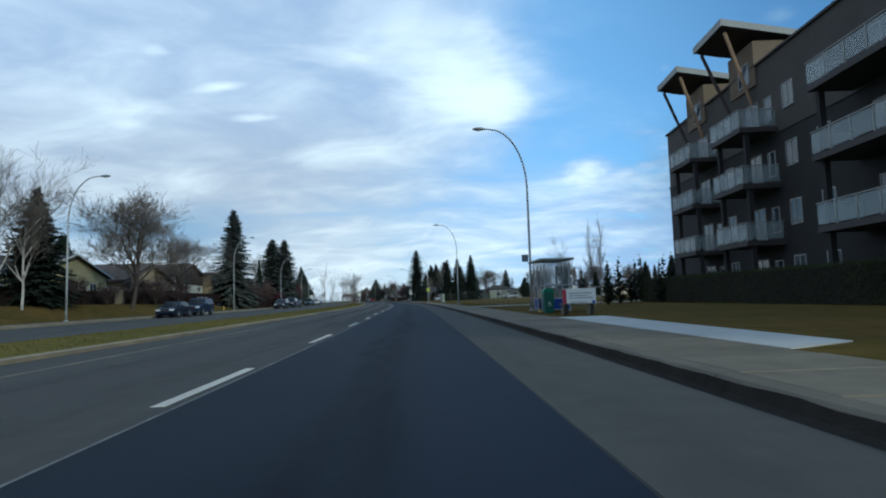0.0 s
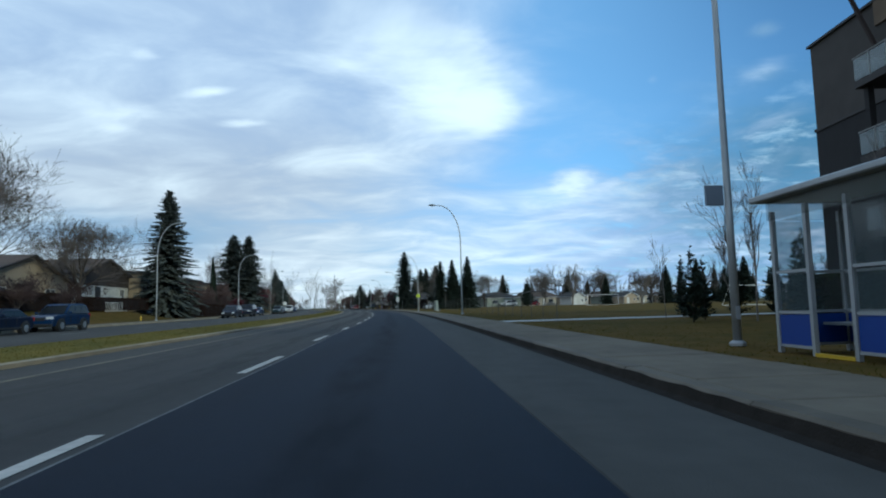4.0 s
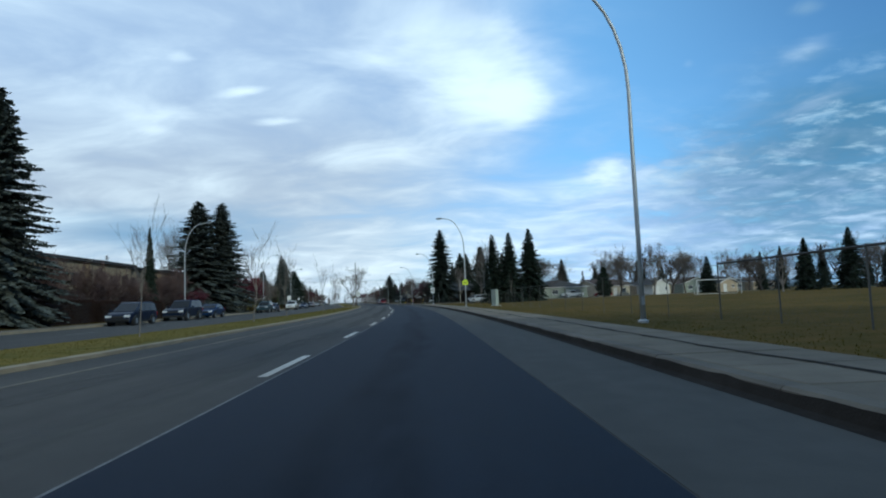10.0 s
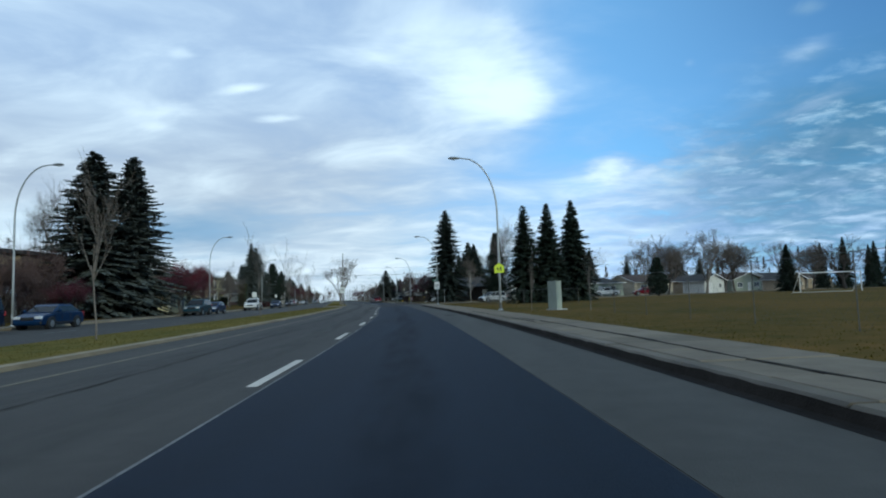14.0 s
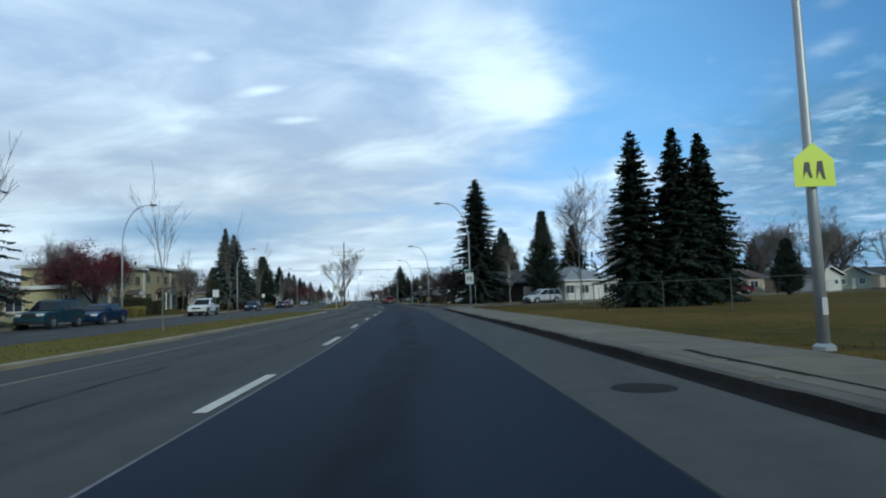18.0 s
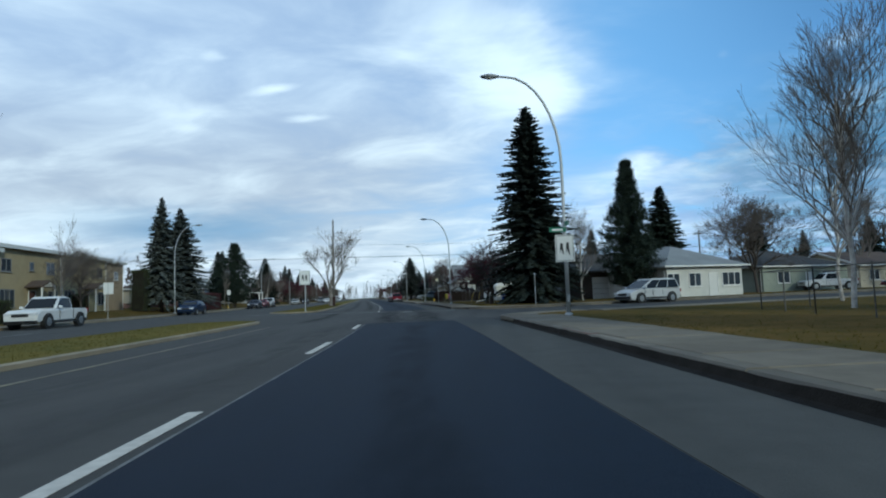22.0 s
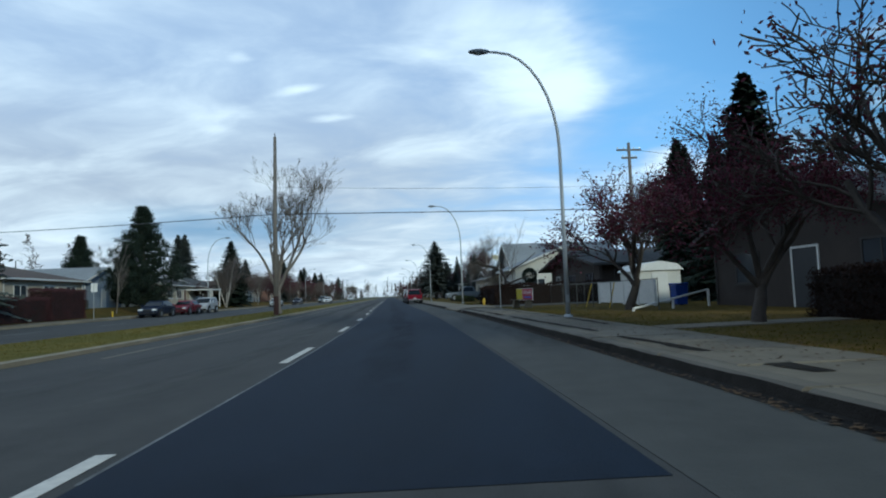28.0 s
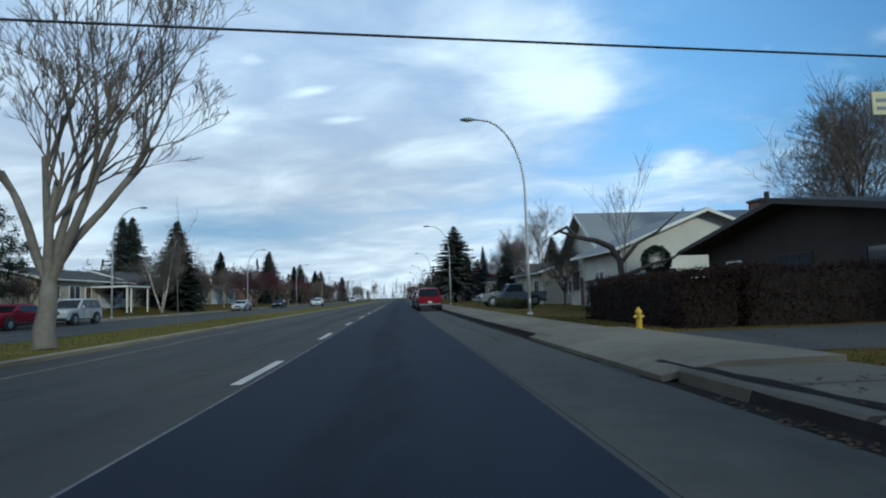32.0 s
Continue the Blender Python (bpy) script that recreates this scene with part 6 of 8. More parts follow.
def house(s, o, w, l, h, roof, rise, wall_m, roof_m, windows=(), doors=(), label="", turn=0.0, eave=0.5, chimney=None, trim=None, name="house", base=None, garage=(), frames=None):
    t = thing(name, label, "house", M(s, o, 0.12, turn))
    hw, hl, e = w / 2, l / 2, eave
    if roof == "gx":      # ridge across the road
        bm = prism([(-hl, 0), (hl, 0), (hl, h), (0, h + rise), (-hl, h)], -hw, hw, "x")
    elif roof == "gy":    # ridge along the road
        bm = prism([(-hw, 0), (hw, 0), (hw, h), (0, h + rise), (-hw, h)], -hl, hl, "y")
    else:
        bm = boxes((-hw, -hl, 0, hw, hl, h))
    part("wall", bm, wall_m, t)
    th = 0.18
    if roof in ("gx", "gy"):
        a, b = (hl, hw) if roof == "gx" else (hw, hl)
        k = rise / a
        out = [(-a - e, h - k * e), (0, h + rise), (a + e, h - k * e), (a + e, h - k * e + th), (0, h + rise + th), (-a - e, h - k * e + th)]
        part("roof", prism(out, -b - e, b + e, "x" if roof == "gx" else "y"), roof_m, t)
        for sg in (-1, 1):
            ed = [(-a - e, h - k * e - 0.02), (0, h + rise - 0.02), (a + e, h - k * e - 0.02), (a + e, h - k * e + th - 0.02), (0, h + rise + th - 0.02), (-a - e, h - k * e + th - 0.02)]
            lo, hi = sorted((sg * (b + e + 0.003), sg * (b + e + 0.05)))
            part("barge_board", prism(ed, lo, hi, "x" if roof == "gx" else "y"), trim or TRIM_WHITE, t)
        for sg in (-1, 1):
            lo, hi = sorted((sg * (a + e + 0.003), sg * (a + e + 0.09)))
            if roof == "gx":
                part("gutter", boxes((-b - e, lo, h - k * e, b + e, hi, h - k * e + 0.13)), trim or TRIM_WHITE, t)
            else:
                part("gutter", boxes((lo, -b - e, h - k * e, hi, b + e, h - k * e + 0.13)), trim or TRIM_WHITE, t)
    elif roof == "hip":
        bm = bmesh.new()
        q = [bm.verts.new(p) for p in ((-hw - e, -hl - e, h), (hw + e, -hl - e, h), (hw + e, hl + e, h), (-hw - e, hl + e, h))]
        q2 = [bm.verts.new((v.co.x, v.co.y, h - 0.12)) for v in q]
        d = min(hw, hl) + e
        if hl >= hw:
            r = [bm.verts.new((0, -hl - e + d, h + rise)), bm.verts.new((0, hl + e - d + 0.01, h + rise))]
            fs = ((q[0], q[1], r[0]), (q[1], q[2], r[1], r[0]), (q[2], q[3], r[1]), (q[3], q[0], r[0], r[1]))
        else:
            r = [bm.verts.new((-hw - e + d, 0, h + rise)), bm.verts.new((hw + e - d + 0.01, 0, h + rise))]
            fs = ((q[0], q[1], r[1], r[0]), (q[1], q[2], r[1]), (q[2], q[3], r[0], r[1]), (q[3], q[0], r[0]))
        for f in fs:
            bm.faces.new(f)
        for i in range(4):
            bm.faces.new((q[i], q2[i], q2[(i + 1) % 4], q[(i + 1) % 4]))
        bm.faces.new(q2)
        bmesh.ops.recalc_face_normals(bm, faces=bm.faces[:])
        part("roof", bm, roof_m, t)
        part("gutter", boxes((-hw - e - 0.08, -hl - e - 0.08, h - 0.13, hw + e + 0.08, -hl - e - 0.004, h + 0.01), (-hw - e - 0.08, hl + e + 0.004, h - 0.13, hw + e + 0.08, hl + e + 0.08, h + 0.01), (-hw - e - 0.08, -hl - e, h - 0.13, -hw - e - 0.004, hl + e, h + 0.01), (hw + e + 0.004, -hl - e, h - 0.13, hw + e + 0.08, hl + e, h + 0.01)), trim or TRIM_WHITE, t)
    else:
        part("roof", boxes((-hw - e, -hl - e, h + 0.003, hw + e, hl + e, h + 0.12)), ROOF_GRAVEL, t)
        part("fascia", boxes((-hw - e - 0.05, -hl - e - 0.05, h - 0.10, hw + e + 0.05, -hl - e - 0.003, h + 0.22), (-hw - e - 0.05, hl + e + 0.003, h - 0.10, hw + e + 0.05, hl + e + 0.05, h + 0.22), (-hw - e - 0.05, -hl - e, h - 0.10, -hw - e - 0.003, hl + e, h + 0.22), (hw + e + 0.003, -hl - e, h - 0.10, hw + e + 0.05, hl + e, h + 0.22)), trim or TRIM_WHITE, t)
    if base:
        part("plinth", boxes((-hw - 0.03, -hl - 0.03, -0.1, hw + 0.03, hl + 0.03, base[0])), base[1], t)
    at = {"W": hw, "E": hw, "S": hl, "N": hl}
    for face, u, z, ww, wh, mu in windows:
        add_window(t, face, u, z, ww, wh, at[face] + (0.03 if base and z < base[0] else 0), mu, frames or (DARK_TRIM if wall_m in (BROWN_WALL, GREY_WALL) else None))
    for face, u, ww, wh, m_ in doors:
        add_door(t, face, u, ww, wh, at[face] + (0.03 if base else 0), m_)
        rot = {'W': -90, 'E': 90, 'S': 0, 'N': 180}[face]
        uu = {'W': -u, 'E': u, 'S': u, 'N': -u}[face]
        for q, (dep, hh) in enumerate(((1.2, 0.0), (0.85, -0.0))):
            st = part('step', boxes((-ww / 2 - 0.25, -dep, -0.12, ww / 2 + 0.25, -0.06, (-0.06, -0.005)[q])), PALE_CONCRETE, t, 'concrete door step')
            st.matrix_basis = Matrix.Rotation(radians(rot), 4, 'Z') @ Matrix.Translation((uu, -at[face], 0))
    for sg in (-1, 1):
        x = hw if o < 0 else -hw
        part('downpipe', tube([(x + (0.06 if o < 0 else -0.06), sg * (hl - 0.25), 0.05), (x + (0.06 if o < 0 else -0.06), sg * (hl - 0.25), h - 0.3)], 0.04, 6), trim or TRIM_WHITE, t)
    part('vent_pipe', tube([(hw * 0.3, hl * 0.2, h * 0.9), (hw * 0.3, hl * 0.2, h + rise + 0.35)], 0.05, 6), DARK_TRIM, t)
    for face, u, ww, wh in garage:
        add_door(t, face, u, ww, wh, at[face], DOOR_WHITE, garage=True)
    if chimney:
        cx, cy, cz, cs = chimney
        c = part("chimney", boxes((cx - cs, cy - cs * 0.7, h - 0.2, cx + cs, cy + cs * 0.7, cz), bevel=0.02), BRICK_R, t)
        part("cap", boxes((cx - cs - 0.06, cy - cs * 0.7 - 0.06, cz + 0.003, cx + cs + 0.06, cy + cs * 0.7 + 0.06, cz + 0.10)), KERB, c)
        part("flue", tube([(cx, cy, cz + 0.1), (cx, cy, cz + 0.45)], 0.11, 8), DARK_TRIM, c)
    return t


W3 = lambda z, us, w=1.5, h=1.2, f="E", m=1: [(f, u, z, w, h, m) for u in us]
# opposite side of the street
house(24, -36, 10, 14, 2.7, "gy", 1.5, STUCCO_Y, SHINGLE_D, W3(0.9, (-4, 0, 4), 2.0, 1.3), [("E", 2.2, 0.95, 2.05, DOOR_BROWN)], "pale yellow bungalow with a dark gabled roof")
house(64.2, -38, 11, 14.4, 3.1, "gx", 2.1, STUCCO_Y, SHINGLE_D, W3(0.9, (-4.6, 0.4, 4.2), 1.5, 1.5) + [("S", 2.5, 0.9, 1.6, 1.2, 1)], [("E", 2.3, 0.95, 2.05, DOOR_BROWN)], "yellow stucco bungalow with a dark roof and white eaves", base=(0.7, GREY_WALL))
house(45, -39, 12, 14, 2.8, "gx", 2.2, BROWN_WALL, SHINGLE_B, W3(0.9, (-4.5, 0, 4.2), 1.8, 1.3) + [("S", 3.0, 0.9, 1.6, 1.2, 1)], [("E", 2.2, 0.95, 2.05, DOOR_WHITE)], "brown bungalow with a broad brown gabled roof", base=(0.7, STUCCO_B))
house(81.6, -37.2, 11, 15.4, 2.9, "gx", 2.3, TAN_WALL, SHINGLE_B, W3(0.9, (-4.5, 3.5), 1.8, 1.3) + [("S", 3.0, 0.9, 1.6, 1.2, 1)], [("E", 0, 0.95, 2.05, DOOR_BROWN)], "tan bungalow with a broad brown gabled roof", trim=DARK_TRIM)
split = house(97.2, -36.5, 10, 13, 4.5, "gx", 1.9, STUCCO_W, SHINGLE_B, W3(1.5, (4.4,), 1.2, 1.5) + [("S", 3.2, 2.6, 1.2, 1.1, 1), ("S", 3.4, 0.4, 1.2, 1.5, 0)], [], "white split-level house with a brown gable and dark entrance", trim=DARK_TRIM)
part("gable_panel", prism([(-6.45, 3.25), (6.45, 3.25), (6.45, 4.45), (0.0, 6.34), (-6.45, 4.45)], 5.004, 5.06, "x"), BROWN_WALL, split, "brown boards over the white ground floor")
add_door(split, "E", -2.2, 1.5, 2.1, 5.0, DOOR_DARK, z=1.05)
deck = part("porch_deck", boxes((5.01, -4.4, -0.3, 6.7, 0.4, 1.03), bevel=0.02), STUCCO_B, split)
part("porch_rail", boxes((6.58, -4.36, 1.95, 6.66, 0.36, 2.03)), TRIM_WHITE, deck)
for k in range(17):
    part("baluster", boxes((6.60, -4.32 + 0.29 * k, 1.033, 6.64, -4.28 + 0.29 * k, 1.948)), TRIM_WHITE, deck)


def porch(parent, hw, u, wall_m):
    """A small gabled porch roof on two posts over a door in the street front."""
    part("porch_roof", prism([(u - 1.15, 2.35), (u + 1.15, 2.35), (u + 1.15, 2.45), (u, 2.98), (u - 1.15, 2.45)], hw + 0.02, hw + 1.5, "x"), SHINGLE_B, parent, "small gabled porch roof")
    part("porch_gable", prism([(u - 0.95, 2.38), (u + 0.95, 2.38), (u, 2.82)], hw + 1.503, hw + 1.54, "x"), TRIM_WHITE, parent)
    for d in (-1.0, 1.0):
        part("porch_post", boxes((hw + 1.32, u + d - 0.06, -0.06, hw + 1.44, u + d + 0.06, 2.347)), TRIM_WHITE, parent)


for i, (s, o, l, hh) in enumerate(((108.5, -34.2, 9.4, 6.1), (118.0, -34.8, 9.4, 6.1), (127.5, -34.2, 9.4, 6.0), (137.0, -34.8, 9.4, 5.9), (146.2, -34.2, 8.8, 5.9))):
    unit_ = house(s, o, 8.5, l - 0.02, hh, "flat", 0, STUCCO_T, ROOF_GRAVEL, W3(3.7, (-3.1, 2.9), 1.5, 1.15) + W3(3.9, (-0.2,), 0.8, 0.8, m=0) + W3(0.6, (-2.8,), 2.2, 1.7, m=2) + [("S", 1.5, 3.9, 1.2, 1.1, 1)], [("E", 1.6, 0.92, 2.05, (DOOR_BROWN, DOOR_DARK)[i % 2])], "beige two-storey terraced house with a flat dark roof", eave=0.35, trim=DARK_TRIM, name="terraced_house", frames=DARK_TRIM)
    part("white_panel", boxes((4.253, -4.2, 0.02, 4.30, 0.6, 2.55)), STUCCO_W, unit_, "white ground-floor panel")
    part("storey_band", boxes((4.253, -l / 2 + 0.02, 2.70, 4.34, l / 2 - 0.04, 2.90)), DARK_TRIM, unit_)
    porch(unit_, 4.25, 1.6, STUCCO_T)
house(159.5, -36, 10, 13, 2.9, "gx", 1.6, BRICK_R, SHINGLE_B, W3(0.9, (-4, 3.5), 2.0, 1.3), [("E", 0, 0.95, 2.05, DOOR_WHITE)], "low brown brick bungalow behind red-leaved trees")
house(176.3, -32.5, 9, 9.5, 2.9, "flat", 0, STUCCO_Y, SHINGLE_D, W3(0.9, (-2.6,), 2.2, 1.5, m=2) + [("S", 1.0, 0.9, 1.5, 1.3, 1)], [("E", 1.8, 0.95, 2.05, DOOR_DARK)], "small yellow house with white window frames", eave=0.4)
for i, (s, o, l) in enumerate(((191.2, -34.6, 10.2), (201.4, -34.6, 10.2), (211.4, -34.6, 9.8))):
    unit_ = house(s, o, 9.0, l - 0.02, 5.6, "flat", 0, (STUCCO_C, STUCCO_T2, STUCCO_C)[i], ROOF_GRAVEL, W3(3.6, (-3.4, 3.2), 1.4, 1.1) + W3(3.8, (0.2,), 0.7, 0.8, m=0) + W3(0.7, (-3.2,), 2.0, 1.5, m=2) + W3(0.7, (3.6,), 1.6, 1.4), [("E", 0.3, 0.92, 2.05, DOOR_BROWN)], "long beige two-storey terraced house with a white flat eave", eave=0.45, trim=TRIM_WHITE, name="terraced_house", frames=APT_GREY)
    porch(unit_, 4.5, 0.3, STUCCO_C)
house(220.8, -35.8, 8.4, 8.4, 5.7, "flat", 0, TAN_WALL, ROOF_GRAVEL, W3(3.6, (-2, 2), 1.2, 1.1), [], "beige end house of the terrace with a plain side wall", eave=0.3, trim=TRIM_WHITE, name="terraced_house")
house(244.8, -33.2, 9.5, 12.5, 2.7, "hip", 1.5, STUCCO_B, SHINGLE_B, W3(0.8, (-3.8, 0.4, 4.0), 1.8, 1.4), [("E", 2.2, 0.95, 2.05, DOOR_BROWN)], "beige bungalow with a brown hipped roof", base=(0.6, BRICK_R))
house(259.0, -35.0, 9.5, 9.0, 2.9, "gx", 1.5, STUCCO_G, SHINGLE_G, W3(0.9, (2.4,), 1.6, 1.2) + [("S", 2.0, 0.9, 1.4, 1.1, 1)], [("E", 0, 0.95, 2.05, DOOR_WHITE)], "grey-blue clapboard house with a gabled roof")
house(277.5, -32.5, 10, 16, 2.7, "gy", 1.25, STUCCO_B, SHINGLE_D, W3(0.9, (-6.4, -3.0), 1.9, 1.3) + W3(0.9, (7.0,), 0.9, 1.3, m=0), [("E", -0.6, 0.95, 2.05, DOOR_BROWN)], "beige bungalow with a low dark roof and a pale garage door", trim=TRIM_WHITE, garage=(("E", 3.6, 4.2, 2.2),))
cp = thing("carport", "white flat-roofed carport on slim posts beside a bungalow", "carport", M(280.0, -25.6, 0.15))
part("roof", boxes((-1.9, -2.6, 2.5, 1.6, 2.6, 2.66)), TRIM_WHITE, cp)
for x, y in ((1.4, -2.4), (1.4, -1.5), (1.4, 2.4)):
    part("post", boxes((x - 0.06, y - 0.06, 0, x + 0.06, y + 0.06, 2.497)), TRIM_WHITE, cp)
for i, (s, o) in enumerate(((296, -34), (313, -34), (331, -35), (350, -34), (370, -34), (392, -35), (415, -34), (440, -34))):
    house(s, o, 10, 12, 2.8, ("gy", "gx", "hip")[i % 3], 1.6, (STUCCO_B, TAN_WALL, STUCCO_W, BRICK_R)[i % 4], (SHINGLE_D, SHINGLE_B)[i % 2], W3(0.9, (-3.6, 3.0), 1.9, 1.3), [("E", 0, 0.95, 2.05, DOOR_BROWN)], "distant bungalow with a low pitched roof")
# the near side beyond the crossing
house(203.2, 28.2, 8.6, 11, 2.8, "hip", 2.1, STUCCO_W, SHINGLE_G, [("S", u, 0.9, ww, 1.25, m) for u, ww, m in ((-3.6, 1.4, 1), (-1.2, 1.4, 1), (3.0, 2.2, 2))], [("S", 0.9, 0.92, 2.05, DOOR_WHITE)], "cream bungalow with a grey hipped roof facing the side street", turn=14)
house(213.0, 46.0, 13, 11, 2.8, "hip", 2.0, STUCCO_GR, SHINGLE_D, [("S", -3.5, 0.9, 1.8, 1.25, 1), ("S", 3.4, 0.9, 2.2, 1.25, 2)], [("S", 0.4, 0.92, 2.05, DOOR_WHITE)], "pale green bungalow with a dark grey hipped roof", turn=14)
for i, (s, o) in enumerate(((218, 62), (224, 78), (228, 94), (233, 110), (240, 128))):
    house(s, o, 11, 10, 2.8, ("gx", "hip", "gy")[i % 3], 1.7, (STUCCO_B, TAN_WALL, STUCCO_GR)[i % 3], (SHINGLE_B, SHINGLE_D)[i % 2], [("S", -3, 0.9, 1.8, 1.25, 1), ("S", 3, 0.9, 2.0, 1.25, 1)], [("S", 0.3, 0.92, 2.05, DOOR_WHITE)], "bungalow with drab stucco walls across the playing field", turn=14)
for i, (s, o, h_) in enumerate(((206, 70, 2.6), (205, 88, 2.4))):
    house(s, o, 5.5, 6, h_, "gy", 1.2, (STUCCO_W, TAN_WALL)[i], SHINGLE_D, [("S", 1.6, 1.0, 0.8, 0.8, 0)], [("S", -1.2, 0.9, 2.0, DOOR_WHITE)], ("small white garage across the playing field", "small tan garage across the playing field")[i], turn=14, name="garage")
for i, (s, o) in enumerate(((150, 140), (120, 145), (95, 150), (172, 134))):
    house(s, o, 11, 12, 2.8, ("gx", "gy")[i % 2], 1.7, (STUCCO_W, TAN_WALL)[i % 2], SHINGLE_D, [("W", -3, 0.9, 1.8, 1.25, 1), ("W", 3, 0.9, 1.8, 1.25, 1)], [], "pale bungalow at the edge of the playing field")
house(210.4, 21.1, 10, 11, 2.9, "gx", 1.8, BROWN_WALL, SHINGLE_D, [("W", 2.9, 0.9, 1.7, 1.3, 0), ("W", -4.0, 0.9, 1.6, 1.3, 1), ("S", -3.4, 0.9, 1.4, 1.3, 1)], [("W", -0.6, 1.3, 2.1, DOOR_DARK)], "dark brown house behind the corner spruce", eave=0.7, trim=DARK_TRIM, garage=(("S", 1.8, 2.6, 2.1),))
house(238.2, 23.0, 12, 13, 2.8, "gx", 1.2, BROWN_WALL, SHINGLE_D, [("W", -3.8, 1.0, 1.8, 1.2, 1), ("W", 0.6, 1.0, 2.2, 1.2, 2), ("S", -3.0, 1.0, 1.8, 1.1, 1), ("S", 2.2, 1.0, 1.6, 1.1, 1)], [("W", 4.4, 0.95, 2.05, DOOR_DARK)], "dark brown bungalow with a low wide-eaved roof and chimney", eave=1.0, trim=DARK_TRIM, chimney=(-4.3, 4.4, 4.70, 0.62))
house(252.2, 19.0, 9.4, 6.6, 3.3, "gy", 1.85, STUCCO_W, SHINGLE_G, [("S", -2.4, 0.9, 1.6, 1.3, 1), ("S", 2.6, 0.9, 1.6, 1.3, 1), ("W", 0.2, 0.9, 1.6, 1.3, 1)], [], "white wing with a plain white gable and white barge boards", eave=0.6)
house(259.6, 21.8, 12.0, 8.0, 4.0, "gx", 2.5, STUCCO_W, SHINGLE_G, [("W", -2.2, 0.9, 0.5, 2.2, 0), ("W", -1.3, 0.9, 0.5, 2.2, 0), ("W", -0.4, 0.9, 0.5, 2.2, 0), ("W", 2.4, 1.2, 1.6, 1.3, 1)], [("W", 1.0, 0.95, 2.05, DOOR_BROWN)], "white house with a tall grey roof and narrow upright windows", eave=0.7, frames=DARK_TRIM)
for i, (s, o) in enumerate(((275, 20), (292, 23), (310, 20), (330, 21), (352, 20), (376, 20), (400, 20), (428, 20))):
    house(s, o, 10, 12, 2.9, ("gy", "gx", "hip")[i % 3], 1.7, (STUCCO_B, BROWN_WALL, STUCCO_W)[i % 3], (SHINGLE_D, SHINGLE_B)[i % 2], [("W", -3.4, 0.9, 1.9, 1.3, 1), ("W", 3.2, 0.9, 1.9, 1.3, 1), ("S", -2, 0.9, 1.6, 1.2, 1)], [("W", 0, 0.95, 2.05, DOOR_BROWN)], "house with a pitched roof further along the street")

# ---------------------------------------------------------------- apartment building
APT_BRICK = siding("charcoal_brick", (0.022, 0.021, 0.022), (0.014, 0.013, 0.014))
APT_PANEL = siding("grey_brown_panels", (0.065, 0.058, 0.053), (0.045, 0.040, 0.037))
APT_FRAME = mat("grey_window_frames", (0.30, 0.30, 0.29), (0.22, 0.22, 0.21), rough=0.6)
APT_TIMBER = mat("dark_stained_beams", (0.05, 0.035, 0.03), (0.03, 0.022, 0.02), scale=5, rough=0.7)
SOFFIT = mat("timber_soffit", (0.30, 0.20, 0.12), (0.22, 0.14, 0.085), scale=4, rough=0.7)
TAN_PANEL = siding("tan_panels", (0.17, 0.125, 0.085), (0.12, 0.09, 0.06))
AW, AL, AH = 18.0, 62.0, 15.3           # depth, length and height; the street front is at x = -9
FL = (0.45, 3.75, 7.25, 10.75)          # floors
apt = thing("apartment_building", "four-storey dark brick and panel apartment block with glass balconies", "building", M(43.0, 25.7, 0.12, -5.0) @ Matrix.Translation((9.0, 10.9 - AL / 2, 0)))
part("lower_wall", boxes((-9.0, -31, -0.1, 9.0, 31, 10.4)), APT_BRICK, apt, "charcoal brick lower storeys")
part("upper_wall", boxes((-8.97, -30.97, 10.403, 8.97, 30.97, AH)), APT_PANEL, apt, "grey-brown panelled top storey")
part("band", boxes((-9.06, -31.06, 10.30, -9.003, 31.06, 10.48), (-9.06, 31.003, 10.30, 9.0, 31.06, 10.48)), DARK_TRIM, apt)
part("parapet_cap", boxes((-9.12, -31.12, AH + 0.003, 9.12, 31.12, AH + 0.14)), DARK_TRIM, apt)
STACKS = (22.1, 14.0, 1.6, -9.6, -19.5)
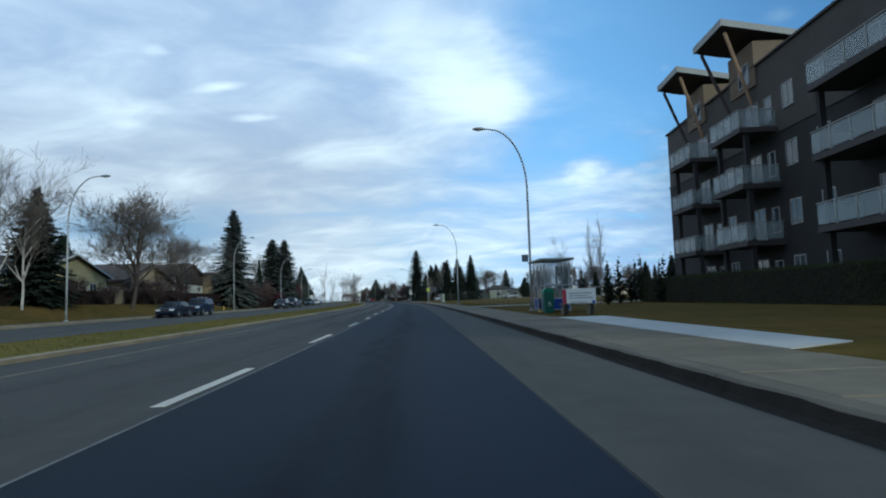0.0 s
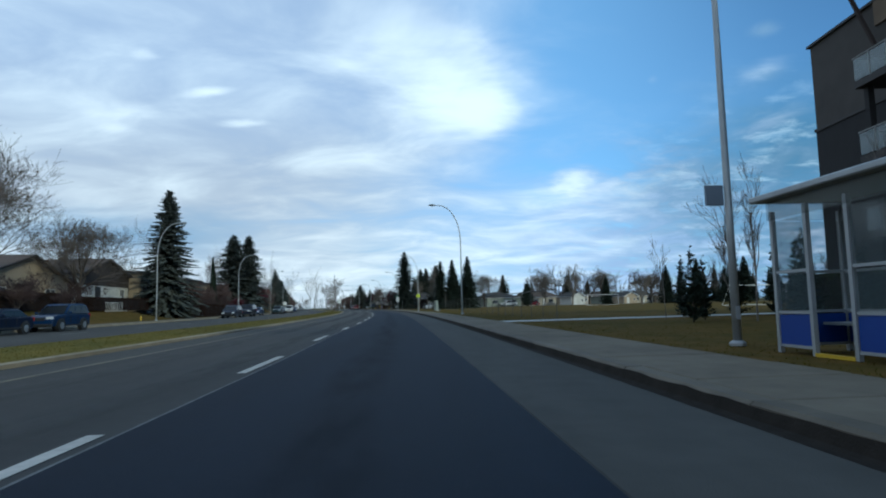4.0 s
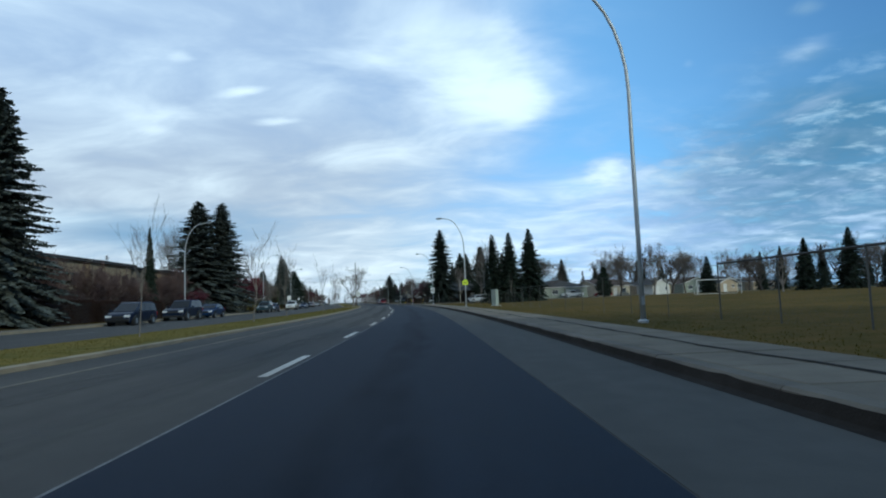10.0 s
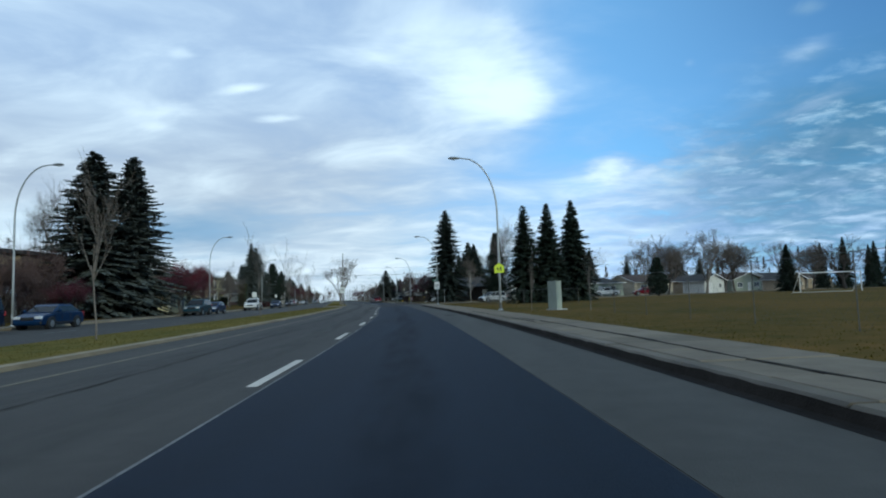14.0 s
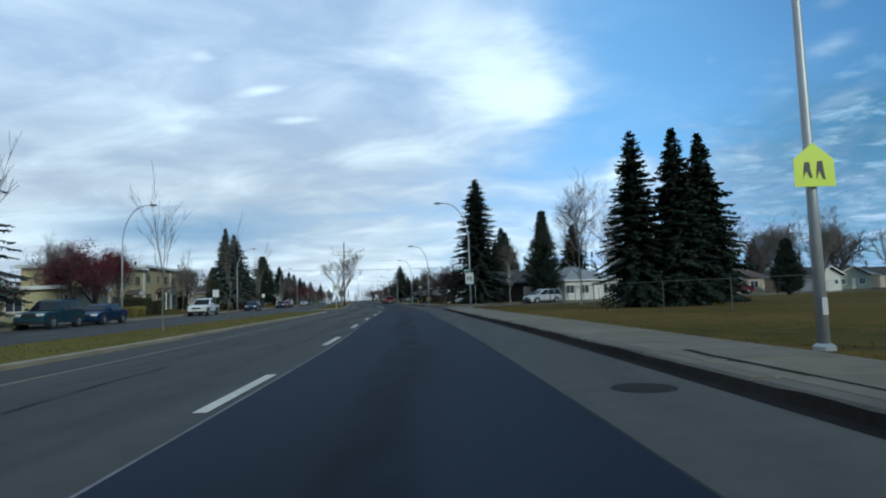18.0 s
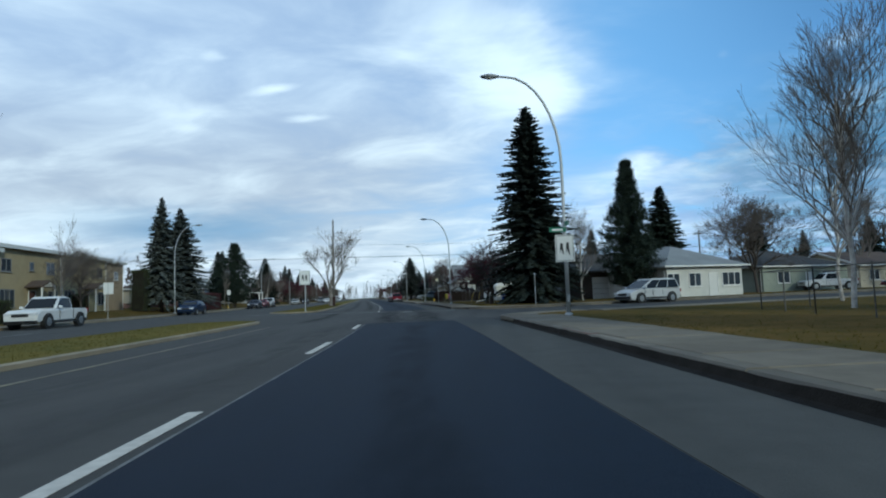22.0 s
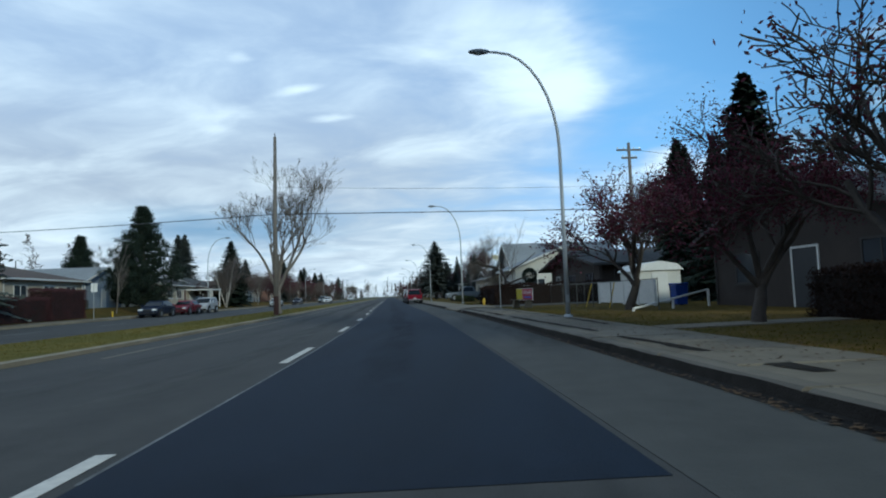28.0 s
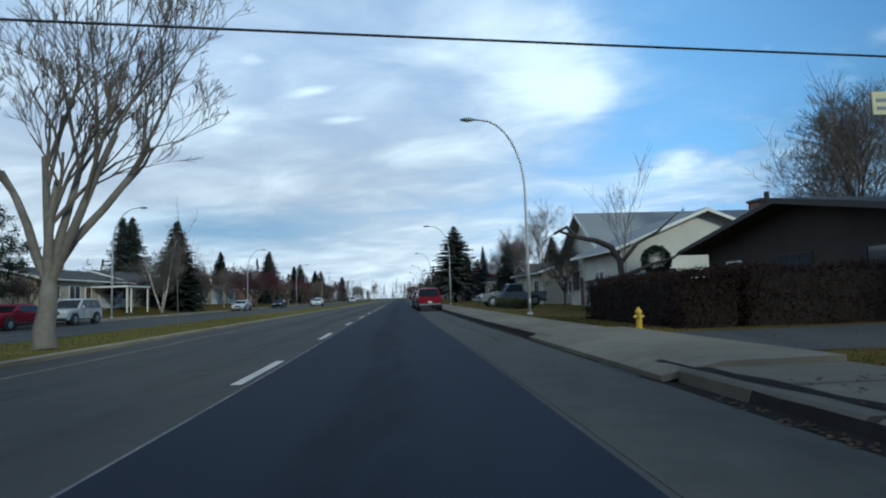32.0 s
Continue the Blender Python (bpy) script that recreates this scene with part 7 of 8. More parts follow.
for k, y in enumerate(STACKS):
    half = 2.15 if k < 2 else 3.0
    d = 2.3
    for f, z in enumerate(FL[1:]):
        bal = new("balcony")
        bal.parent = apt
        bal.location = (-9.0, y, z)
        bal["label"] = "balcony with dark floor and frosted glass railing"
        part("floor", boxes((-d, -half, -0.30, -0.005, half, 0)), DARK_TRIM, bal)
        n = 4
        for q in range(n):
            a, b = -half + 2 * half * q / n, -half + 2 * half * (q + 1) / n
            p_ = part("glass_panel", boxes((-d + 0.02, a + 0.04, 0.08, -d + 0.04, b - 0.04, 1.05)), clear_glass("frosted_glass", (0.34, 0.40, 0.42), 0.32), bal, "frosted glass railing panel")
            part("rail_post", boxes((-d, a - 0.025, 0, -d + 0.06, a + 0.025, 1.1)), APT_FRAME, bal)
        for sg in (-1, 1):
            part("side_panel", boxes((-d + 0.06, sg * (half - 0.04) - 0.01, 0.10, -0.06, sg * (half - 0.04) + 0.01, 1.05)), clear_glass("frosted_glass", (0.34, 0.40, 0.42), 0.32), bal)
        part("top_rail", boxes((-d - 0.005, -half, 1.103, -d + 0.065, half, 1.15), (-d + 0.065, -half - 0.0, 1.103, -0.02, -half + 0.06, 1.15), (-d + 0.065, half - 0.06, 1.103, -0.02, half, 1.15)), APT_FRAME, bal)
    for z in FL:
        # the glazed balcony door with its lit white blind, and a narrow light beside it
        add_window(apt, "W", y + 0.8, z + 0.05, 1.8, 2.2, 9.0, 1, APT_FRAME, False)
        add_window(apt, "W", y - 1.3, z + 0.5, 0.9, 1.6, 9.0, 0, APT_FRAME, False)
    for sg in (-1, 1):
        part("balcony_post", boxes((-10.95, y + sg * (half - 0.25) - 0.14, 0, -10.67, y + sg * (half - 0.25) + 0.14, FL[3] - 0.31)), APT_BRICK, apt)
    if k < 2 or k == 3:
        yc = y + 1.9
        part("roof_pavilion", boxes((-9.1, yc - 2.0, AH - 1.2, -4.5, yc + 1.6, AH + 1.75)), TAN_PANEL, apt, "raised tan panelled roof pavilion")
        part("canopy", prism([(-11.1, AH + 2.75), (-3.6, AH + 1.35), (-3.6, AH + 1.70), (-11.1, AH + 3.15)], yc - 2.3, yc + 2.3, "y"), DARK_TRIM, apt, "large tilted canopy roof with a pale edge")
        part("canopy_edge", boxes((-11.2, yc - 2.36, AH + 2.73, -11.103, yc + 2.36, AH + 3.20)), APT_FRAME, apt)
        part("canopy_edge", prism([(-11.1, AH + 2.73), (-3.6, AH + 1.33), (-3.6, AH + 1.73), (-11.1, AH + 3.18)], yc - 2.37, yc - 2.303, "y"), APT_FRAME, apt)
        part("canopy_soffit", prism([(-11.0, AH + 2.66), (-9.3, AH + 2.34), (-9.3, AH + 2.38), (-11.0, AH + 2.70)], yc - 2.2, yc + 2.2, "y"), APT_TIMBER, apt)
        for sg in (-1, 1):
            part("brace", tube([(-9.15, yc + sg * 1.5, AH - 2.4), (-10.8, yc + sg * 1.9, AH + 2.45)], 0.12, 6), APT_TIMBER if sg > 0 else SOFFIT, apt)
        # the arched window under the canopy
        add_window(apt, "W", yc - 0.6, AH - 0.9, 1.5, 1.5, 9.12, 1, APT_FRAME, False)
for y in (18.6, 10.4, 7.2, -3.2, -5.4, -14.0, -24.5, -27):
    for z in FL:
        add_window(apt, "W", y, z + 0.8, 1.2, 1.5, 9.0, 1, APT_FRAME, False)
for x in (-4, 0, 5):
    for z in FL:
        add_window(apt, "N", x, z + 0.8, 1.2, 1.5, 31.0, 1, APT_FRAME, False)

# ---------------------------------------------------------------- street furniture
BLUE_PANEL = mat("blue_panel", (0.012, 0.045, 0.25), (0.009, 0.033, 0.19), scale=2, rough=0.45)
SIGN_WHITE = mat("sign_white", (0.66, 0.66, 0.63), (0.56, 0.56, 0.54), scale=2, rough=0.5)
SIGN_YG = mat("fluorescent_sign", (0.55, 0.66, 0.02), (0.48, 0.58, 0.02), scale=2, rough=0.45)
SIGN_GREEN = mat("sign_green", (0.012, 0.16, 0.085), (0.01, 0.12, 0.065), scale=2, rough=0.45)
GREEN_BIN = mat("green_bin", (0.012, 0.085, 0.055), (0.009, 0.06, 0.04), scale=2, rough=0.5)
AD_RED, AD_YEL, AD_BLUE = mat("advert_red", (0.30, 0.022, 0.05), (0.24, 0.018, 0.04), rough=0.5), mat("advert_yellow", (0.42, 0.36, 0.02), (0.35, 0.30, 0.02), rough=0.5), mat("advert_blue", (0.03, 0.10, 0.38), (0.02, 0.08, 0.30), rough=0.5)
BOX_GREEN = mat("utility_box_green", (0.30, 0.33, 0.28), (0.23, 0.25, 0.21), scale=2, rough=0.6)
HYDRANT_Y = mat("hydrant_yellow", (0.50, 0.34, 0.02), (0.42, 0.27, 0.02), rough=0.45)
WOOD_POLE = mat("weathered_pole", (0.18, 0.16, 0.14), (0.10, 0.088, 0.076), scale=9, rough=0.95, bump=0.4)
GREY_BAR = mat("print_grey", (0.16, 0.18, 0.22), (0.13, 0.15, 0.18), rough=0.6)
FADED_Y = mat("faded_yellow_sign", (0.52, 0.48, 0.30), (0.44, 0.40, 0.25), rough=0.6)

sh_ = thing("bus_shelter", "glazed bus shelter with a flat roof and blue panels", "bus shelter", M(30.2, 9.45, 0.15))
SX, SY = 0.60, 1.28
for x in (-SX, SX):
    for y in (-SY, 0, SY):
        if x < 0 and y == 0:
            continue
        part("post", boxes((x - 0.035, y - 0.035, 0, x + 0.035, y + 0.035, 2.35)), GALV, sh_)
part("post", boxes((-SX - 0.035, 0.40, 0, -SX + 0.035, 0.47, 2.35)), GALV, sh_)
part("post", boxes((-SX - 0.035, -0.47, 0, -SX + 0.035, -0.40, 2.35)), GALV, sh_)
part("fascia", boxes((-SX - 0.06, -SY - 0.06, 2.20, SX + 0.06, -SY - 0.005 + 0.0, 2.52), (-SX - 0.06, SY + 0.005, 2.20, SX + 0.06, SY + 0.06, 2.52), (-SX - 0.06, -SY, 2.20, -SX - 0.037, SY, 2.52), (SX + 0.037, -SY, 2.20, SX + 0.06, SY, 2.52)), clear_glass("shelter_glass", (0.10, 0.13, 0.14), 0.22), sh_, "clear glass fascia")
part("roof", boxes((-SX - 0.25, -SY - 0.25, 2.523, SX + 0.25, SY + 0.25, 2.63), bevel=0.02), GALV, sh_, "pale metal roof")


def panels(x0, y0, x1, y1):
    """One bay of the shelter: a blue lower panel, two glass panes and three rails."""
    horiz = abs(x1 - x0) > abs(y1 - y0)
    t_ = 0.012
    for z0, z1, m_, nm in ((0.14, 0.62, BLUE_PANEL, "lower_panel"), (0.70, 1.28, clear_glass("shelter_glass", (0.10, 0.13, 0.14), 0.22), "pane"), (1.34, 2.18, clear_glass("shelter_glass", (0.10, 0.13, 0.14), 0.22), "pane")):
        b = (x0, y0 - t_, z0, x1, y0 + t_, z1) if horiz else (x0 - t_, y0, z0, x0 + t_, y1, z1)
        part(nm, boxes(b), m_, sh_)
    for z in (0.10, 0.64, 1.30):
        b = (x0, y0 - 0.025, z, x1, y0 + 0.025, z + 0.045) if horiz else (x0 - 0.025, y0, z, x0 + 0.025, y1, z + 0.045)
        part("rail", boxes(b), GALV, sh_)


panels(-SX + 0.04, -SY, SX - 0.04, -SY)
panels(-SX + 0.04, SY, SX - 0.04, SY)
panels(SX, -SY + 0.04, SX, -0.04)
panels(SX, 0.04, SX, SY - 0.04)
panels(-SX, 0.48, -SX, SY - 0.04)
panels(-SX, -SY + 0.04, -SX, -0.48)
part("seat", boxes((SX - 0.5, -1.2, 0.44, SX - 0.06, 1.2, 0.48)), GALV, sh_)
part("kick_strip", boxes((-SX - 0.05, -0.40, 0.0, -SX + 0.05, 0.40, 0.05)), HYDRANT_Y, sh_, "yellow painted threshold")

bn = thing("recycling_bin", "green plastic recycling bin with a domed lid beside the shelter", "bin", M(27.7, 8.70, 0.15) @ Matrix.Diagonal((0.68, 0.68, 0.98, 1)))
part("body", prism([(-0.30, 0), (0.30, 0), (0.36, 0.95), (-0.36, 0.95)], -0.34, 0.34, "y", 0.03), GREEN_BIN, bn)
part("lid", prism([(-0.39, 0.955), (0.39, 0.955), (0.36, 1.08), (0.20, 1.17), (-0.20, 1.17), (-0.36, 1.08)], -0.37, 0.37, "y", 0.02), SIGN_GREEN, bn, "lighter green lid")
rc = bmesh.new()
for k in range(3):
    a = radians(90 + 120 * k)
    p0, p1 = Vector((0.10 * math.cos(a), -0.347, 0.42 + 0.10 * math.sin(a))), Vector((0.10 * math.cos(a + 1.5), -0.347, 0.42 + 0.10 * math.sin(a + 1.5)))
    add_tube(rc, [p0, p1], 0.02, 4)
part("emblem", rc, SIGN_WHITE, bn, "white three-armed emblem")
part("slot", boxes((-0.36, -0.15, 0.78, -0.352, 0.15, 0.88)), BLACK_PAINT, bn)


def advert_bench(s, o, turn, label, faces):
    b = thing("advertising_bench", label, "bench", M(s, o, 0.14, turn) @ Matrix.Diagonal((0.70, 0.85, 0.97, 1)))
    for x in (-0.82, 0.82):
        part("leg", prism([(-0.30, 0), (0.26, 0), (0.20, 0.40), (0.12, 0.44), (-0.20, 0.44)], x - 0.09, x + 0.09, "x", 0.015), KERB, b, "concrete leg")
    for y in (-0.24, -0.08, 0.08):
        part("seat_plank", boxes((-1.05, y - 0.07, 0.445, 1.05, y + 0.07, 0.485), bevel=0.006), WOOD_POLE, b)
    bk = part("back_panel", boxes((-1.06, 0.20, 0.42, 1.06, 0.24, 1.12), bevel=0.006), SIGN_WHITE, b, "printed advertising back panel")
    for x0, z0, x1, z1, m_, nm in faces:
        part(nm, boxes((x0, 0.241, z0, x1, 0.247, z1), (x0, 0.193, z0, x1, 0.199, z1)), m_, bk)
    return b, bk


advert_bench(24.7, 9.25, -38, "bench with a white printed advertising back on the verge", ((-1.05, 0.44, -0.78, 1.10, AD_RED, "red_field"), (-0.60, 0.90, 0.80, 0.935, GREY_BAR, "print_bar"), (-0.60, 0.80, 0.60, 0.83, GREY_BAR, "print_bar"), (-0.60, 0.70, 0.86, 0.73, GREY_BAR, "print_bar"), (-0.50, 0.52, 0.50, 0.545, GREY_BAR, "print_bar"), (0.82, 0.47, 1.02, 0.60, AD_BLUE, "blue_mark")))
b2, b2k = advert_bench(223.2, 8.95, -66, "bench with a red and yellow advertising back beside the fence", ((-1.05, 0.44, -0.30, 1.10, AD_YEL, "yellow_field"), (-0.85, 0.60, -0.48, 0.92, AD_BLUE, "blue_mark"), (-0.26, 0.44, 1.05, 1.10, AD_RED, "red_field")))


def lettering(text, size, material, parent, m, label=""):
    cu = bpy.data.curves.new("lettering", "FONT")
    cu.body, cu.size, cu.extrude = text, size, 0.002
    cu.align_x, cu.align_y = "CENTER", "CENTER"
    tmp = bpy.data.objects.new("tmp", cu)
    me = bpy.data.meshes.new_from_object(tmp)
    bpy.data.objects.remove(tmp)
    me.materials.append(material)
    ob = part("lettering", me, material, parent, label)
    ob.matrix_basis = m
    return ob


lettering("LONGER", 0.27, SIGN_WHITE, b2k, pose(0.40, 0.190, 0.88, 90, 0, 0), "white capital letters")
part("print_bar", boxes((0.0, 0.188, 0.56, 0.85, 0.192, 0.66)), AD_BLUE, b2k)


def sign_on(parent, x, z, w, h, material, border=True, pent=False, blades=True):
    """A school sign on a pole: a board with a frame and two dark upright shapes."""
    y = -0.12
    if pent:
        out = [(x - w / 2, z), (x + w / 2, z), (x + w / 2, z + h * 0.62), (x, z + h), (x - w / 2, z + h * 0.62)]
    else:
        out = [(x - w / 2, z), (x + w / 2, z), (x + w / 2, z + h), (x - w / 2, z + h)]
    sg = part("sign_board", prism(out, y - 0.006, y, "y"), material, parent, "yellow-green warning board" if pent else "white school zone board")
    bw = 0.02
    if border:
        part("border", boxes((x - w / 2 + 0.03, y - 0.009, z + 0.03, x + w / 2 - 0.03, y - 0.007, z + 0.03 + bw), (x - w / 2 + 0.03, y - 0.009, z + h - 0.05, x + w / 2 - 0.03, y - 0.007, z + h - 0.03), (x - w / 2 + 0.03, y - 0.009, z + 0.03, x - w / 2 + 0.05, y - 0.007, z + h - 0.03), (x + w / 2 - 0.05, y - 0.009, z + 0.03, x + w / 2 - 0.03, y - 0.007, z + h - 0.03)), BLACK_PAINT, sg)
    zc = z + h * (0.40 if pent else 0.52)
    for dx, sc in ((-w * 0.17, 0.86), (w * 0.15, 1.0)):
        hh = h * (0.24 if pent else 0.27) * sc
        out2 = [(x + dx - w * 0.11, zc - hh), (x + dx - w * 0.03, zc - hh * 0.2), (x + dx + w * 0.05, zc - hh), (x + dx + w * 0.11, zc - hh), (x + dx + w * 0.07, zc + hh * 0.15), (x + dx + w * 0.06, zc + hh * 0.72), (x + dx - w * 0.06, zc + hh * 0.72), (x + dx - w * 0.09, zc + hh * 0.1)]
        part("dark_mark", prism(out2, y - 0.011, y - 0.007, "y"), BLACK_PAINT, sg, "plain dark upright mark")
    part("bracket", boxes((x - 0.12, y + 0.002, z + h * 0.3, x + 0.12, y + 0.06, z + h * 0.3 + 0.05), (x - 0.12, y + 0.002, z + h * 0.7, x + 0.12, y + 0.06, z + h * 0.7 + 0.05)), GALV, sg)
    return sg


sign_on(right_lamps[2], -0.02, 2.33, 0.60, 0.64, SIGN_YG, False, True)
sign_on(right_lamps[3], -0.06, 2.0, 0.72, 1.02, SIGN_WHITE)
blade = part("street_name_board", boxes((-0.62, -0.135, 3.12, 0.02, -0.115, 3.30), bevel=0.004), SIGN_GREEN, right_lamps[3], "green street name board")
part("print_bar", boxes((-0.50, -0.139, 3.17, -0.10, -0.136, 3.25)), SIGN_WHITE, blade)
part("street_name_board", boxes((-0.01, -0.55, 3.34, 0.01, 0.10, 3.52)), SIGN_GREEN, right_lamps[3])
part("stop_flag", boxes((-0.46, -0.03, 2.72, -0.10, 0.03, 3.12), bevel=0.01), GREY_BAR, right_lamps[0], "grey bus stop flag")


def post_sign(s, o, h, w, hb, material, label, school=False, turn=0.0, wood=False):
    t = thing("road_sign", label, "sign", M(s, o, 0.10, turn))
    part("post", tube([(0, 0, 0), (0, 0, h)], 0.035 if school else 0.022, 8), GALV, t)
    if school:
        sign_on(t, 0, h - hb, w, hb, material)
    else:
        b = part("sign_board", boxes((-w / 2, -0.06, h - hb, w / 2, -0.05, h), bevel=0.003), material, t)
        part("print_bar", boxes((-w * 0.35, -0.064, h - hb * 0.45, w * 0.35, -0.061, h - hb * 0.35), (-w * 0.25, -0.064, h - hb * 0.75, w * 0.25, -0.061, h - hb * 0.65)), GREY_BAR, b)
    return t


post_sign(195.6, -5.9, 3.35, 0.85, 1.15, SIGN_WHITE, "white school zone sign on a post on the median", True)
post_sign(195.2, -20.95, 2.9, 0.75, 0.9, SIGN_WHITE, "white traffic sign on a post by the pavement", turn=180)
bs = thing("bus_stop_sign", "small pale bus stop flag on a tall thin post", "sign", M(224.2, 7.9, 0.10))
part("post", tube([(0, 0, 0), (0, 0, 3.25)], 0.022, 8), GALV, bs)
fl = part("flag", boxes((-0.34, -0.012, 2.86, -0.03, 0.0, 3.12), bevel=0.003), FADED_Y, bs)
part("print_bar", boxes((-0.30, -0.016, 3.00, -0.08, -0.013, 3.04)), GREY_BAR, fl)
part("print_bar", boxes((-0.30, -0.016, 2.91, -0.14, -0.013, 2.95)), GREY_BAR, fl)
post_sign(188.6, 11.3, 2.3, 0.16, 0.12, GREY_BAR, "street sign on a plain post at the corner")
post_sign(240.0, -22.0, 2.9, 0.5, 0.7, SIGN_WHITE, "white traffic sign by the pavement", turn=180)

ub = thing("utility_cabinet", "tall pale green steel utility cabinet on a concrete base", "cabinet", M(122.7, 10.75, 0.14, 20) @ Matrix.Diagonal((0.78, 0.85, 1.12, 1)))
part("base", boxes((-0.35, -0.62, 0, 0.60, 0.62, 0.05)), PALE_CONCRETE, ub)
part("body", boxes((-0.24, -0.50, 0.052, 0.24, 0.50, 1.46), bevel=0.015), BOX_GREEN, ub)
part("top", boxes((-0.265, -0.525, 1.463, 0.265, 0.525, 1.50), bevel=0.012), BOX_GREEN, ub)
for y in (-0.245, 0.245):
    d = part("door", boxes((-0.253, y - 0.235, 0.12, -0.242, y + 0.235, 1.40), bevel=0.003), BOX_GREEN, ub)
    part("handle", boxes((-0.278, y - 0.02, 0.72, -0.255, y + 0.02, 0.92)), GALV, d)
part("end_panel", boxes((-0.20, -0.513, 0.12, 0.20, -0.502, 1.40), bevel=0.003), BOX_GREEN, ub)
hy = thing("fire_hydrant", "yellow fire hydrant on the verge beside the hedge", "hydrant", M(232.6, 8.3, 0.14) @ Matrix.Diagonal((0.62, 0.62, 0.62, 1)))
part("barrel", tube([(0, 0, 0), (0, 0, 0.05), (0, 0, 0.06), (0, 0, 0.62), (0, 0, 0.64), (0, 0, 0.68)], [0.17, 0.17, 0.12, 0.115, 0.155, 0.155], 14), HYDRANT_Y, hy)
part("bonnet", tube([(0, 0, 0.683), (0, 0, 0.76), (0, 0, 0.82), (0, 0, 0.88)], [0.135, 0.12, 0.07, 0.03], 14), HYDRANT_Y, hy)
for d in ((-1, 0), (1, 0), (0, -1)):
    part("outlet", tube([(d[0] * 0.09, d[1] * 0.09, 0.50), (d[0] * 0.20, d[1] * 0.20, 0.50)], 0.06, 10), HYDRANT_Y, hy)
hy2 = copy_thing(hy, M(246.4, -23.6, 0.14))
hy3 = copy_thing(hy, M(86.8, -23.6, 0.14))

pr = thing("porch_railing", "low white painted railing before a house porch", "railing", M(89.6, -27.4, 0.14))
for k in range(17):
    part("baluster", boxes((-0.02, k * 0.25 - 2.02, 0, 0.02, k * 0.25 - 1.98, 0.90)), TRIM_WHITE, pr)
part("rail", boxes((-0.04, -2.1, 0.903, 0.04, 2.1, 0.98)), TRIM_WHITE, pr)
drain = structure("drain_slot", boxes((-0.04, -0.45, 0.0, 0.05, 0.45, 0.11)), BLACK_PAINT, "dark storm drain opening in the kerb", "drain")
drain.matrix_world = M(188.6, 6.62, 0.02, 45)
hole = structure("gutter_hole", ribbon(225.6, 227.2, 5.30, 5.60, 0.0125, 0.004), BLACK_PAINT, "dark broken hollow in the gutter", "gutter")

# poles and wires
up = thing("utility_pole", "tall weathered wooden utility pole on the median", "utility pole", M(229.8, -5.95, 0.10))
part("pole", tube([(0, 0, 0), (0.02, 0, 6), (0.10, 0, 11.9)], [0.17, 0.14, 0.10], 10), WOOD_POLE, up, smooth=True)
part("wrap", tube([(0, 0, 0.05), (0, 0, 1.25)], [0.178, 0.172], 10), mat("rusty_wrap", (0.055, 0.024, 0.02), (0.03, 0.015, 0.013), scale=8, rough=0.9), up, "dark red-brown stained sleeve")
part("pin", tube([(0.10, 0, 11.9), (0.10, 0, 12.15)], 0.03, 6), DARK_TRIM, up)
tp = thing("utility_pole", "wooden utility pole with crossarms behind the gardens", "utility pole", M(232.4, 19.8, 0.14))
part("pole", tube([(0, 0, 0), (0, 0, 11.8)], [0.17, 0.11], 10), WOOD_POLE, tp, smooth=True)
for z, w in ((11.2, 0.95), (10.6, 0.6)):
    arm = part("crossarm", boxes((-w, -0.06, z, w, 0.06, z + 0.12)), WOOD_POLE, tp)
    for x in (-w + 0.1, -w * 0.4, w * 0.4, w - 0.1):
        part("insulator", tube([(x, 0, z + 0.122), (x, 0, z + 0.26)], [0.035, 0.025], 6), LENS, arm)
tp2 = thing("utility_pole", "wooden utility pole far behind the bungalow", "utility pole", M(232, 50, 0.14))
part("pole", tube([(0, 0, 0), (0, 0, 9.5)], [0.15, 0.10], 8), WOOD_POLE, tp2)
part("crossarm", boxes((-0.8, -0.06, 9.0, 0.8, 0.06, 9.12)), WOOD_POLE, tp2)
tp3 = thing("utility_pole", "wooden utility pole behind the houses", "utility pole", M(256.2, -49.0, 0.14))
part("pole", tube([(0, 0, 0), (0, 0, 9.4)], [0.15, 0.10], 8), WOOD_POLE, tp3)


def wire(a, b, sag, name="overhead_cable", r=0.022, label="black overhead cable crossing the street"):
    a, b = Vector(a), Vector(b)
    pts = [a.lerp(b, k / 14) - Vector((0, 0, sag * 4 * (k / 14) * (1 - k / 14))) for k in range(15)]
    ob = new(name, mesh_of(name, tube(pts, r, 5), BLACK_PAINT))
    return tagged(ob, label, "cable")


pm_ = W(229.8, -5.95, 6.78)
wire(pm_, W(232.4, 19.8, 6.95), 0.02, r=0.03)
wire(W(232.4, 19.8, 6.95), W(232.0, 50.0, 7.2), 0.5, r=0.03, label="black overhead cable running behind the gardens")
wire(W(229.8, -5.95, 8.6), W(232.4, 19.8, 8.7), 0.15, r=0.010, label="thin grey overhead wire crossing the street")
wire(pm_, W(256.2, -49.0, 9.2), 0.15, r=0.03)
wire(W(232.4, 19.8, 11.46), W(232, 50, 9.1), 0.5, r=0.015, label="black overhead cable between utility poles")


